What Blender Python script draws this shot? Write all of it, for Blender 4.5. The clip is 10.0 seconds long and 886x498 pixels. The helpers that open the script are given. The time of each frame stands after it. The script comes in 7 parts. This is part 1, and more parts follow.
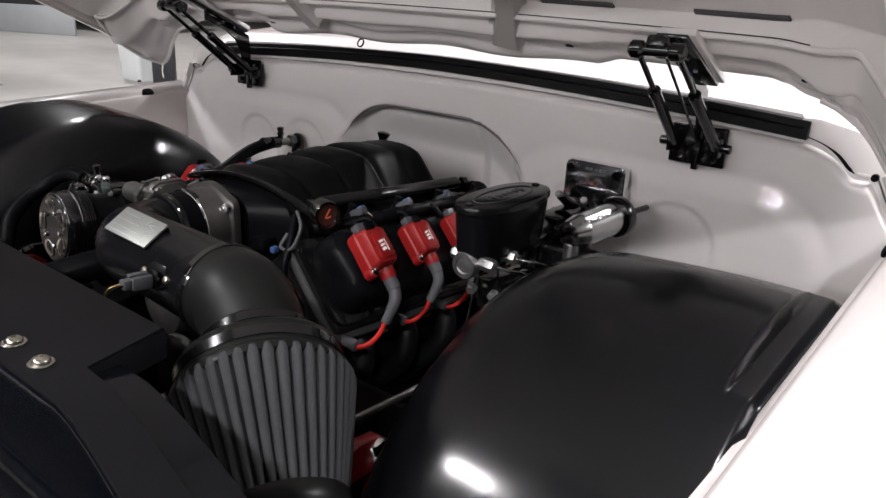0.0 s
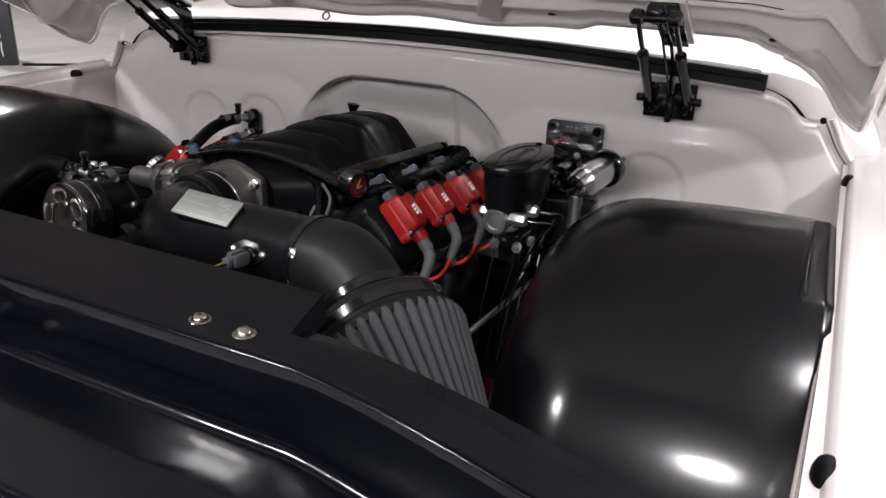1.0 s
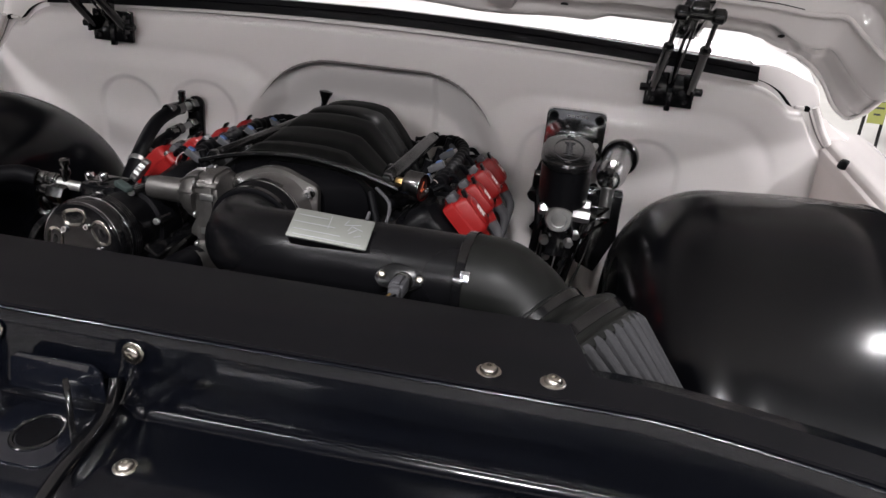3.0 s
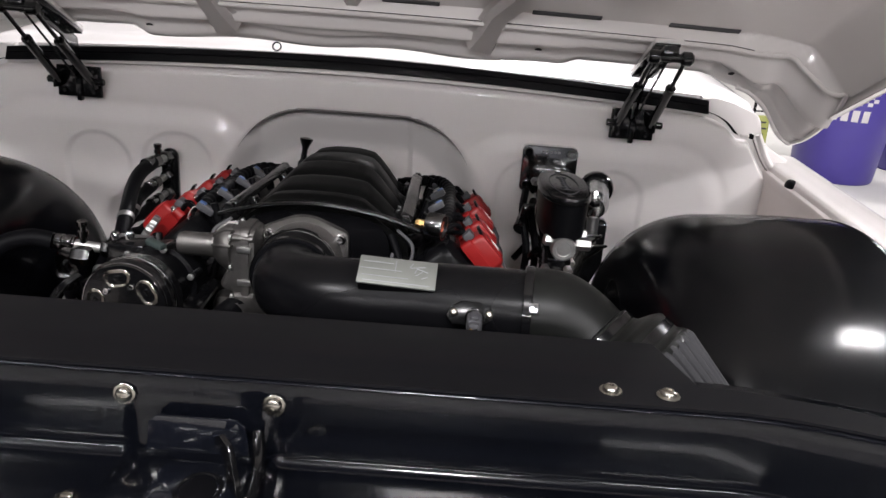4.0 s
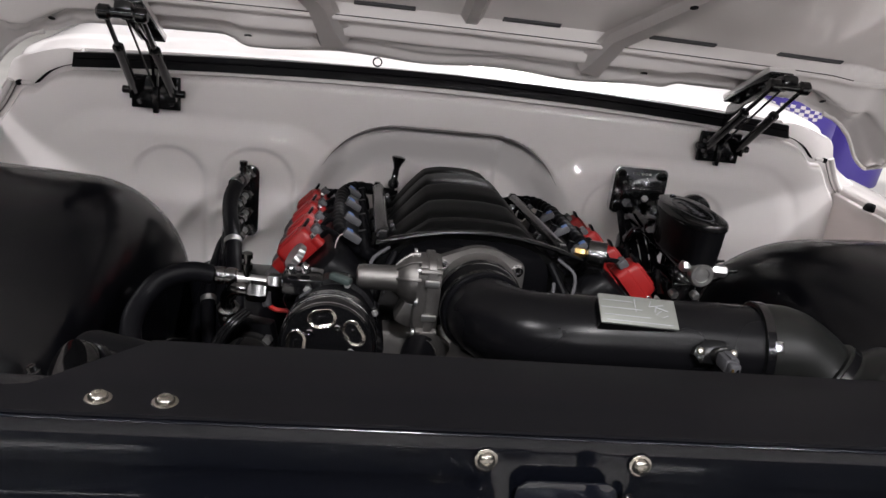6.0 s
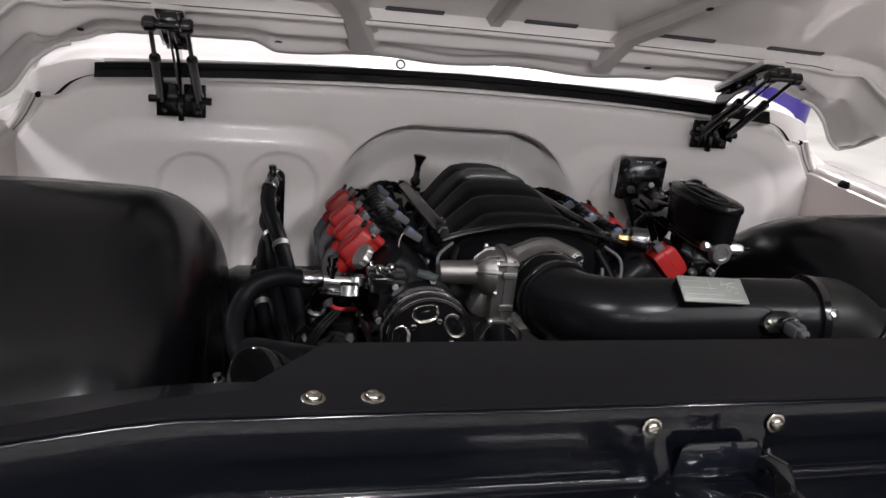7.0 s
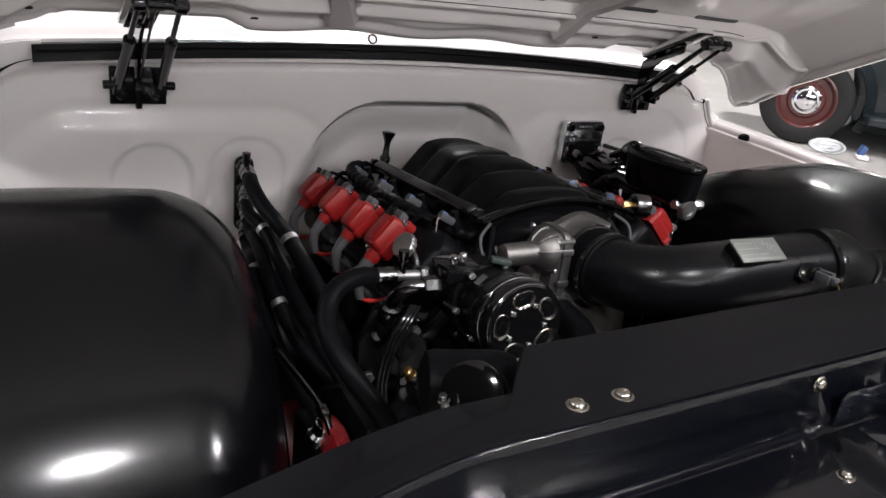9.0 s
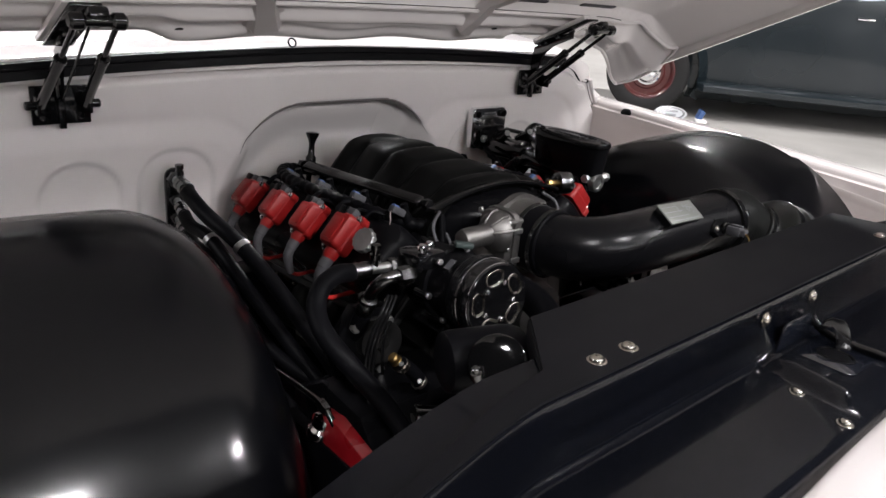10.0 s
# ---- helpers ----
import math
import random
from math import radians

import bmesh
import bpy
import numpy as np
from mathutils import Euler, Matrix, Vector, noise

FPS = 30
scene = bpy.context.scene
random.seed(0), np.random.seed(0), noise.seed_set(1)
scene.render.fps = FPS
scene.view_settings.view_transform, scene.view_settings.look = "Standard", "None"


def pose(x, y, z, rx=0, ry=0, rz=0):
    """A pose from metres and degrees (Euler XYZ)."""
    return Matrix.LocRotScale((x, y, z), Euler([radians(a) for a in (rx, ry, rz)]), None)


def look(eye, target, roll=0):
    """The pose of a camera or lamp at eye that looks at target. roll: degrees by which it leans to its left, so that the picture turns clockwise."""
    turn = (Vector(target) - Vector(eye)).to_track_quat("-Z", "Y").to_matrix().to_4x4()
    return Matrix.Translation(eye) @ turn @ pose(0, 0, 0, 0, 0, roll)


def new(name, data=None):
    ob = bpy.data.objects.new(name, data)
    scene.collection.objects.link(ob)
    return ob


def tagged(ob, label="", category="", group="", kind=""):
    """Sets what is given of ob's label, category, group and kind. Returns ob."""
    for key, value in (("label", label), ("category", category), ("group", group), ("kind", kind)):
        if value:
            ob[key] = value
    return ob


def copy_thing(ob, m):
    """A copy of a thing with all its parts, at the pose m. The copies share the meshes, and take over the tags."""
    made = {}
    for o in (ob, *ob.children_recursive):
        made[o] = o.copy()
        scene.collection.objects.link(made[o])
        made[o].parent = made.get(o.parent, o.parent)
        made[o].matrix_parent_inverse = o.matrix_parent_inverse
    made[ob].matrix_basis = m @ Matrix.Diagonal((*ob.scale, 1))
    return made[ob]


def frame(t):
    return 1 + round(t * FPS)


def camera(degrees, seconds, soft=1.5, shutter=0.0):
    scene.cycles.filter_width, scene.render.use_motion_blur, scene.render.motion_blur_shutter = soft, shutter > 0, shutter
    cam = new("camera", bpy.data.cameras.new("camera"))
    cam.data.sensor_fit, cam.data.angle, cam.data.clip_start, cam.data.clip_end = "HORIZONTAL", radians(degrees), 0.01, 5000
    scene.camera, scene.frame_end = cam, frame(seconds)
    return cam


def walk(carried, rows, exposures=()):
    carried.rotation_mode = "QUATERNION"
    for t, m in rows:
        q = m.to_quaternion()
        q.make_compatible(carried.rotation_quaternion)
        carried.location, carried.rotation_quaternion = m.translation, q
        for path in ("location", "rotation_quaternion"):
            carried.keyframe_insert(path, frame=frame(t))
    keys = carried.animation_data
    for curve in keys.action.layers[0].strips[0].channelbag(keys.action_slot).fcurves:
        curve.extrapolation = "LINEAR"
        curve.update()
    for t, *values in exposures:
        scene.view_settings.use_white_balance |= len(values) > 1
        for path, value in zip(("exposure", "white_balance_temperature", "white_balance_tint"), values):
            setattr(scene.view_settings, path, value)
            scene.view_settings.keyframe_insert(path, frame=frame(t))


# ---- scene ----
cam = camera(61.3, 10.0)
PATH = [
    (0, (1.0, 0.018, 1.396), (-0.155, 1.512, 0.738), 2.8),
    (0.5, (0.917, -0.084, 1.406), (-0.093, 1.502, 0.727), 3.5),
    (1, (0.821, -0.198, 1.405), (0.005, 1.477, 0.678), 2.1),
    (1.5, (0.744, -0.239, 1.416), (0.031, 1.476, 0.673), 2.5),
    (2, (0.617, -0.234, 1.412), (-0.011, 1.508, 0.657), 3.3),
    (2.2, (0.57, -0.235, 1.403), (-0.002, 1.513, 0.617), 3.7),
    (3.3, (0.333, -0.292, 1.419), (0.173, 1.552, 0.66), 5.2),
    (3.5, (0.295, -0.306, 1.42), (0.198, 1.549, 0.68), 5.0),
    (4, (0.199, -0.346, 1.429), (0.206, 1.536, 0.753), 4.5),
    (4.5, (0.106, -0.338, 1.426), (0.147, 1.554, 0.777), 4.4),
    (5, (-0.017, -0.294, 1.425), (0.099, 1.598, 0.785), 4.4),
    (5.5, (-0.1, -0.278, 1.425), (0.078, 1.611, 0.793), 5.1),
    (5.7, (-0.135, -0.283, 1.425), (0.073, 1.596, 0.774), 5.9),
    (6.8, (-0.379, -0.301, 1.421), (0.048, 1.543, 0.775), 6.7),
    (7, (-0.424, -0.312, 1.431), (0.05, 1.517, 0.774), 6.1),
    (7.5, (-0.502, -0.283, 1.42), (0.046, 1.525, 0.762), 6.5),
    (8, (-0.608, -0.215, 1.415), (0.042, 1.545, 0.722), 5.6),
    (8.5, (-0.673, -0.173, 1.424), (0.123, 1.514, 0.702), 7.2),
    (9, (-0.78, -0.155, 1.431), (0.202, 1.435, 0.719), 7.0),
    (9.5, (-0.878, -0.141, 1.437), (0.291, 1.321, 0.731), 5.4),
    (10, (-0.939, -0.12, 1.44), (0.337, 1.25, 0.736), 5.0),
]
walk(cam, [(t, look(eye, target, roll)) for t, eye, target, roll in PATH])

# ---- light: show-hall lamps under a high ceiling, and added fill lamps ----
FLOOR = 0.40
world = bpy.data.worlds.new("hall_air")
scene.world = world
world.use_nodes = True
world.node_tree.nodes["Background"].inputs[0].default_value = (0.55, 0.6, 0.66, 1)
world.node_tree.nodes["Background"].inputs[1].default_value = 0.12
scene.view_settings.exposure = 0.0

LAMPS = [  # x, y, size x, size y, watts
    (0.3, -5.1, 0.95, 0.55, 660),
    (5.2, -5.9, 0.55, 0.4, 640),
    (-4.4, -3.75, 0.75, 0.5, 450),
    (2.5, 0.2, 2.3, 0.8, 540),
    (-9.0, 5.0, 0.5, 0.5, 500),
    (8.4, 5.6, 0.7, 0.7, 950),
    # unseen fill lamp, added to brighten the floor on the driver's side
    (2.0, 6.5, 3.0, 0.6, 700),
    # three unseen fill lamps far in front, added to brighten the firewall
    (-5.0, -11.5, 3.4, 0.6, 740),
    (5.0, -11.5, 3.4, 0.6, 620),
    (0.0, -17.0, 5.0, 0.6, 1740),
]
LAMP_Z = FLOOR + 6.2


def hall_lamp(x, y, sx, sy, watts):
    d = bpy.data.lights.new("lamp_light", "AREA")
    d.shape, d.size, d.size_y, d.energy, d.color = "RECTANGLE", sx, sy, watts, (1.0, 0.978, 1.0)
    ob = new("lamp_light", d)
    ob.matrix_basis = Matrix.Translation((x, y, LAMP_Z - 0.1))


for lamp in LAMPS:
    hall_lamp(*lamp)

# ---- materials ----
def material(name, color, rough=0.5, metal=0.0, coat=0.0, coat_rough=0.05, vary=0.12, scale=30.0, bump=0.0, bump_scale=200.0, rough_vary=0.08, spec=0.5, piece=0.0):
    m = bpy.data.materials.new(name)
    m.use_nodes = True
    nt = m.node_tree
    b = nt.nodes["Principled BSDF"]
    b.inputs["Metallic"].default_value = metal
    b.inputs["Coat Weight"].default_value = coat
    b.inputs["Coat Roughness"].default_value = coat_rough
    b.inputs["Specular IOR Level"].default_value = spec
    tc = nt.nodes.new("ShaderNodeTexCoord")
    n1 = nt.nodes.new("ShaderNodeTexNoise")
    n1.inputs["Scale"].default_value = scale
    n1.inputs["Detail"].default_value = 5
    n2 = nt.nodes.new("ShaderNodeTexNoise")
    n2.inputs["Scale"].default_value = scale * 0.13
    n2.inputs["Detail"].default_value = 3
    nt.links.new(tc.outputs["Object"], n1.inputs["Vector"])
    nt.links.new(tc.outputs["Object"], n2.inputs["Vector"])
    add = nt.nodes.new("ShaderNodeMath")
    add.operation = "ADD"
    nt.links.new(n1.outputs["Fac"], add.inputs[0])
    nt.links.new(n2.outputs["Fac"], add.inputs[1])
    fac = nt.nodes.new("ShaderNodeMapRange")
    fac.inputs["From Min"].default_value, fac.inputs["From Max"].default_value = 0.6, 1.4
    nt.links.new(add.outputs[0], fac.inputs["Value"])
    last = fac.outputs[0]
    if piece:
        oi = nt.nodes.new("ShaderNodeObjectInfo")
        mx = nt.nodes.new("ShaderNodeMath")
        mx.operation = "MULTIPLY_ADD"
        mx.inputs[1].default_value = piece
        nt.links.new(oi.outputs["Random"], mx.inputs[0])
        nt.links.new(last, mx.inputs[2])
        last = mx.outputs[0]
    ramp = nt.nodes.new("ShaderNodeMix")
    ramp.data_type = "RGBA"
    c = np.array(color)
    ramp.inputs[6].default_value = (*np.clip(c * (1 - vary), 0, 1), 1)
    ramp.inputs[7].default_value = (*np.clip(c * (1 + vary), 0, 1), 1)
    nt.links.new(last, ramp.inputs[0])
    nt.links.new(ramp.outputs[2], b.inputs["Base Color"])
    rr = nt.nodes.new("ShaderNodeMapRange")
    rr.inputs["To Min"].default_value, rr.inputs["To Max"].default_value = max(0.02, rough - rough_vary), min(1, rough + rough_vary)
    nt.links.new(n2.outputs["Fac"], rr.inputs["Value"])
    rr.inputs["From Min"].default_value, rr.inputs["From Max"].default_value = 0.3, 0.7
    nt.links.new(rr.outputs[0], b.inputs["Roughness"])
    if bump:
        n3 = nt.nodes.new("ShaderNodeTexNoise")
        n3.inputs["Scale"].default_value = bump_scale
        n3.inputs["Detail"].default_value = 2
        nt.links.new(tc.outputs["Object"], n3.inputs["Vector"])
        bp = nt.nodes.new("ShaderNodeBump")
        bp.inputs["Strength"].default_value = bump
        bp.inputs["Distance"].default_value = 0.002
        nt.links.new(n3.outputs["Fac"], bp.inputs["Height"])
        nt.links.new(bp.outputs[0], b.inputs["Normal"])
    return m


WHITE = material("white_paint", (0.75, 0.712, 0.70), 0.32, coat=1.0, coat_rough=0.02, vary=0.02, scale=12, bump=0.012, bump_scale=90, rough_vary=0.04, spec=0.12)
BLACK = material("black_gloss", (0.0035, 0.0035, 0.004), 0.16, coat=0.3, coat_rough=0.05, spec=0.35, vary=0.2, scale=14, bump=0.02, bump_scale=120, rough_vary=0.05)
TUB = material("black_tub_paint", (0.0030, 0.0032, 0.0045), 0.30, spec=0.15, coat=1.0, coat_rough=0.14, vary=0.2, scale=10, bump=0.02, bump_scale=260, rough_vary=0.05)
SATIN = material("black_satin_sheet", (0.0046, 0.0046, 0.0058), 0.48, spec=0.11, vary=0.1, scale=20, bump=0.03, bump_scale=700, rough_vary=0.05)
SUPPORT = material("black_support_paint", (0.0042, 0.0050, 0.0082), 0.24, coat=0.8, coat_rough=0.06, spec=0.20, vary=0.2, scale=8, bump=0.03, bump_scale=60, rough_vary=0.06)
PLASTIC = material("black_nylon", (0.0032, 0.0032, 0.0038), 0.30, spec=0.065, vary=0.25, scale=40, bump=0.06, bump_scale=900)
TUBEMAT = material("black_tube_coat", (0.0036, 0.0036, 0.0043), 0.26, spec=0.15, vary=0.15, scale=25, bump=0.03, bump_scale=800, rough_vary=0.05)
SILICONE = material("dark_grey_silicone", (0.0065, 0.0069, 0.0065), 0.32, spec=0.20, vary=0.12, scale=40, bump=0.03, bump_scale=600)
MANIFOLD = material("black_manifold", (0.0030, 0.0031, 0.0031), 0.38, spec=0.045, vary=0.2, scale=40, bump=0.05, bump_scale=900)
LIP = material("black_gloss_moulding", (0.0035, 0.0035, 0.0038), 0.18, spec=0.25, vary=0.2, scale=40, rough_vary=0.05)
ENAMEL = material("black_enamel", (0.002, 0.002, 0.0022), 0.07, spec=0.4, vary=0.2, scale=30, rough_vary=0.03)
RAIL = material("dark_anodised", (0.026, 0.025, 0.026), 0.20, 0.8, vary=0.12, scale=60)
DARKCAST = material("dark_cast_pad", (0.05, 0.05, 0.052), 0.6, 0.3, spec=0.3, vary=0.15, scale=80, bump=0.15, bump_scale=700)
RUBBER = material("black_rubber", (0.0027, 0.0027, 0.0034), 0.44, spec=0.05, vary=0.25, scale=60, bump=0.08, bump_scale=600)
STRIP = material("rubber_tape", (0.0032, 0.0032, 0.0042), 0.36, spec=0.12, vary=0.2, scale=20, bump=0.03, bump_scale=300)
RED = material("red_epoxy", (0.200, 0.0072, 0.0072), 0.42, spec=0.3, vary=0.12, scale=40, bump=0.08, bump_scale=700)
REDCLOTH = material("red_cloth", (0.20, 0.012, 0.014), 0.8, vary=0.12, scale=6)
REDPAINT = material("red_frame_paint", (0.21, 0.005, 0.009), 0.3, coat=0.4, vary=0.15, scale=20)
BOOT = material("grey_boot", (0.058, 0.057, 0.062), 0.6, spec=0.3, vary=0.15, scale=50, bump=0.08, bump_scale=500)
PALEWIRE = material("pale_wire", (0.34, 0.27, 0.26), 0.5, vary=0.1, scale=60)
WIRE = material("red_wire", (0.42, 0.014, 0.012), 0.45, vary=0.12, scale=60)
CHROME = material("chrome", (0.72, 0.72, 0.73), 0.12, 1.0, vary=0.06, scale=60, rough_vary=0.05)
STAINLESS = material("stainless_bolt", (0.40, 0.375, 0.335), 0.26, 1.0, vary=0.12, scale=120, rough_vary=0.08)
ZINC = material("zinc_plate", (0.13, 0.13, 0.13), 0.20, 1.0, vary=0.1, scale=80, rough_vary=0.06)
STEEL = material("brushed_steel", (0.40, 0.40, 0.395), 0.42, 1.0, vary=0.14, scale=90, bump=0.05, bump_scale=500)
MACHINED = material("turned_steel", (0.42, 0.42, 0.42), 0.20, 1.0, vary=0.10, scale=90, rough_vary=0.05)
CAST = material("cast_aluminium", (0.145, 0.139, 0.134), 0.44, 0.9, vary=0.16, scale=80, bump=0.2, bump_scale=700)
# dark tone that paints shade into the recess edge and the channel gap
GAPSHADE = material("gap_shade", (0.17, 0.155, 0.15), 0.6, vary=0.3, scale=40, bump=0.1, bump_scale=300)
IRON = material("dark_cast_metal", (0.007, 0.0068, 0.0068), 0.42, 0.4, vary=0.4, scale=60, bump=0.2, bump_scale=400)
GREYPL = material("grey_connector", (0.055, 0.055, 0.060), 0.5, spec=0.3, vary=0.15, scale=60)
BLUEPL = material("blue_grey_clip", (0.035, 0.075, 0.19), 0.45, vary=0.15, scale=60)
GREENPL = material("green_connector", (0.022, 0.032, 0.030), 0.45, vary=0.15, scale=60)
BRASS = material("brass", (0.30, 0.20, 0.08), 0.36, 1.0, vary=0.15, scale=60)
FILTER = material("filter_cotton", (0.028, 0.028, 0.031), 0.85, vary=0.3, scale=300, bump=0.4, bump_scale=1500)
FOIL = material("engraved_plate", (0.25, 0.26, 0.242), 0.40, 0.6, vary=0.06, scale=60, bump=0.05, bump_scale=400)
INK = material("white_print", (0.75, 0.72, 0.7), 0.5, vary=0.04)
DIAL = material("gauge_dial", (0.03, 0.012, 0.01), 0.25, vary=0.2)
ORANGE = material("orange_print", (0.55, 0.10, 0.04), 0.5, vary=0.1)
CONCRETE = material("polished_concrete", (0.345, 0.332, 0.312), 0.38, vary=0.16, scale=3.0, bump=0.05, bump_scale=30, rough_vary=0.12)
HALLWALL = material("hall_wall", (0.055, 0.057, 0.065), 0.8, vary=0.1, scale=2)
HALLCEIL = material("hall_ceiling", (0.03, 0.03, 0.033), 0.9, vary=0.2, scale=1.5)
CARD = material("yellow_card", (0.20, 0.21, 0.05), 0.5, vary=0.08, scale=20)
PURPLE = material("blue_violet_plastic", (0.040, 0.026, 0.19), 0.4, vary=0.08, scale=8)
PAIL = material("white_plastic", (0.66, 0.68, 0.68), 0.45, vary=0.04, scale=8)
SIGN = material("black_card", (0.012, 0.012, 0.014), 0.5, vary=0.1)
GREYCAR = material("slate_grey_paint", (0.0085, 0.0125, 0.0150), 0.3, coat=0.3, coat_rough=0.04, spec=0.3, vary=0.12, scale=4)
TYRE = material("tyre_rubber", (0.012, 0.0115, 0.0115), 0.75, spec=0.25, vary=0.2, scale=40, bump=0.1, bump_scale=300)
RIMRED = material("maroon_steel_wheel", (0.055, 0.011, 0.010), 0.3, coat=0.3, vary=0.15, scale=20)
DARKCAR = material("charcoal_paint", (0.03, 0.03, 0.033), 0.35, coat=0.5, vary=0.1, scale=4)
GREYPLATE = material("grey_panel", (0.30, 0.31, 0.32), 0.5, vary=0.05, scale=6)
GLASS = material("dark_window", (0.01, 0.012, 0.014), 0.06, vary=0.05)

# ---- mesh helpers ----
WORLD_OF = {}


def thing(name, m, label, category, group="", kind=""):
    ob = new(name)
    ob.empty_display_size = 0.05
    ob.matrix_basis = m
    WORLD_OF[ob] = m.copy()
    return tagged(ob, label, category, group, kind)


def finish(name, bm, mat, angle=35):
    bmesh.ops.recalc_face_normals(bm, faces=bm.faces)
    me = bpy.data.meshes.new(name)
    for f in bm.faces:
        f.smooth = True
    bm.to_mesh(me)
    bm.free()
    me.set_sharp_from_angle(angle=radians(angle))
    me.materials.append(mat)
    return me


def part(name, bm, mat, parent, label="", local=False, angle=35):
    """One mesh under a thing or part. The geometry is in world metres unless local."""
    m = WORLD_OF[parent]
    if not local:
        bmesh.ops.transform(bm, matrix=m.inverted(), verts=bm.verts)
    ob = new(name, finish(name, bm, mat, angle))
    ob.parent = parent
    WORLD_OF[ob] = m
    if label:
        ob["label"] = label
    return ob


def single(name, bm, mat, label, category, group="", kind="", angle=35):
    ob = new(name, finish(name, bm, mat, angle))
    WORLD_OF[ob] = Matrix.Identity(4)
    return tagged(ob, label, category, group, kind)


def at(x=0.0, y=0.0, z=0.0):
    return Matrix.Translation((x, y, z))


def aim(p, d, up=(0, 0, 1)):
    """A pose at p whose z axis points along d."""
    zz = Vector(d).normalized()
    u = Vector(up)
    if abs(zz.dot(u)) > 0.98:
        u = Vector((0, 1, 0))
    xx = u.cross(zz).normalized()
    yy = zz.cross(xx)
    m = Matrix((xx, yy, zz)).transposed().to_4x4()
    m.translation = p
    return m


def box(bm, m, sx, sy, sz, bevel=0.0, seg=2):
    made = bmesh.ops.create_cube(bm, size=1.0, matrix=m @ Matrix.Diagonal((sx, sy, sz, 1)))
    if bevel:
        edges = list({e for v in made["verts"] for e in v.link_edges})
        bmesh.ops.bevel(bm, geom=edges, offset=bevel, segments=seg, profile=0.5, affect="EDGES")
    return bm


def loft(bm, rings, closed=True, caps=True):
    vs = [[bm.verts.new(p) for p in r] for r in rings]
    n = len(vs[0])
    for a, b in zip(vs, vs[1:]):
        for i in range(n if closed else n - 1):
            j = (i + 1) % n
            bm.faces.new((a[i], a[j], b[j], b[i]))
    if caps and closed:
        bm.faces.new(list(reversed(vs[0])))
        bm.faces.new(vs[-1])
    return bm


def lathe(bm, m, profile, seg=24, caps=True, phase=0.0):
    """Rings of (radius, height) round m's z axis."""
    rings = []
    for r, h in profile:
        rings.append([m @ Vector((r * math.cos(phase + 2 * math.pi * i / seg), r * math.sin(phase + 2 * math.pi * i / seg), h)) for i in range(seg)])
    return loft(bm, rings, True, caps)


def cyl(bm, p0, p1, r0, r1=None, seg=20, chamfer=0.0, phase=0.0):
    d = Vector(p1) - Vector(p0)
    r1 = r0 if r1 is None else r1
    h = d.length
    c = chamfer
    prof = [(r0 - c, 0), (r0, c), (r1, h - c), (r1 - c, h)] if c else [(r0, 0), (r1, h)]
    return lathe(bm, aim(p0, d), prof, seg, True, phase)


def ring(bm, m, r_in, r_out, h, seg=32, c=0.001):
    prof = [(r_in, c), (r_in, h - c), (r_in + c, h), (r_out - c, h), (r_out, h - c), (r_out, c), (r_out - c, 0), (r_in + c, 0), (r_in, c)]
    return lathe(bm, m, prof, seg, False)


def spline(pts, per=8):
    p = [Vector(q) for q in pts]
    p = [p[0] * 2 - p[1], *p, p[-1] * 2 - p[-2]]
    out = []
    for i in range(1, len(p) - 2):
        for k in range(per):
            t = k / per
            a, b, c, d = p[i - 1 : i + 3]
            out.append(0.5 * (2 * b + (c - a) * t + (2 * a - 5 * b + 4 * c - d) * t * t + (3 * b - a - 3 * c + d) * t**3))
    return [*out, p[-2]]


def sweep(bm, pts, radius, seg=14, per=8, caps=True, smooth=True):
    """A round tube along a smooth path; radius is a number or a function of 0 to 1."""
    path = spline(pts, per) if smooth else [Vector(q) for q in pts]
    rings = []
    side = None
    for i, p in enumerate(path):
        d = (path[min(i + 1, len(path) - 1)] - path[max(i - 1, 0)]).normalized()
        if side is None:
            side = d.cross(Vector((0, 0, 1)) if abs(d.z) < 0.9 else Vector((1, 0, 0))).normalized()
        side = (side - d * side.dot(d)).normalized()
        up = d.cross(side)
        r = radius(i / (len(path) - 1)) if callable(radius) else radius
        rings.append([p + r * (math.cos(a) * side + math.sin(a) * up) for a in (2 * math.pi * k / seg for k in range(seg))])
    return loft(bm, rings, True, caps)


def prism(bm, m, poly, h, bevel=0.0, seg=2):
    """A plate with the outline poly in m's x and y, from 0 to h along its z."""
    lo = [bm.verts.new(m @ Vector((x, y, 0))) for x, y in poly]
    hi = [bm.verts.new(m @ Vector((x, y, h))) for x, y in poly]
    n = len(poly)
    top, bottom = bm.faces.new(hi), bm.faces.new(list(reversed(lo)))
    for i in range(n):
        bm.faces.new((lo[i], lo[(i + 1) % n], hi[(i + 1) % n], hi[i]))
    if bevel:
        edges = list({e for f in (top, bottom) for e in f.edges})
        bmesh.ops.bevel(bm, geom=edges, offset=bevel, segments=seg, profile=0.5, affect="EDGES")
    return bm


def rounded(w, h, r, n=5):
    out = []
    for cx, cy, a0 in ((w / 2 - r, h / 2 - r, 0), (r - w / 2, h / 2 - r, 90), (r - w / 2, r - h / 2, 180), (w / 2 - r, r - h / 2, 270)):
        out += [(cx + r * math.cos(radians(a0 + 90 * k / n)), cy + r * math.sin(radians(a0 + 90 * k / n))) for k in range(n + 1)]
    return out


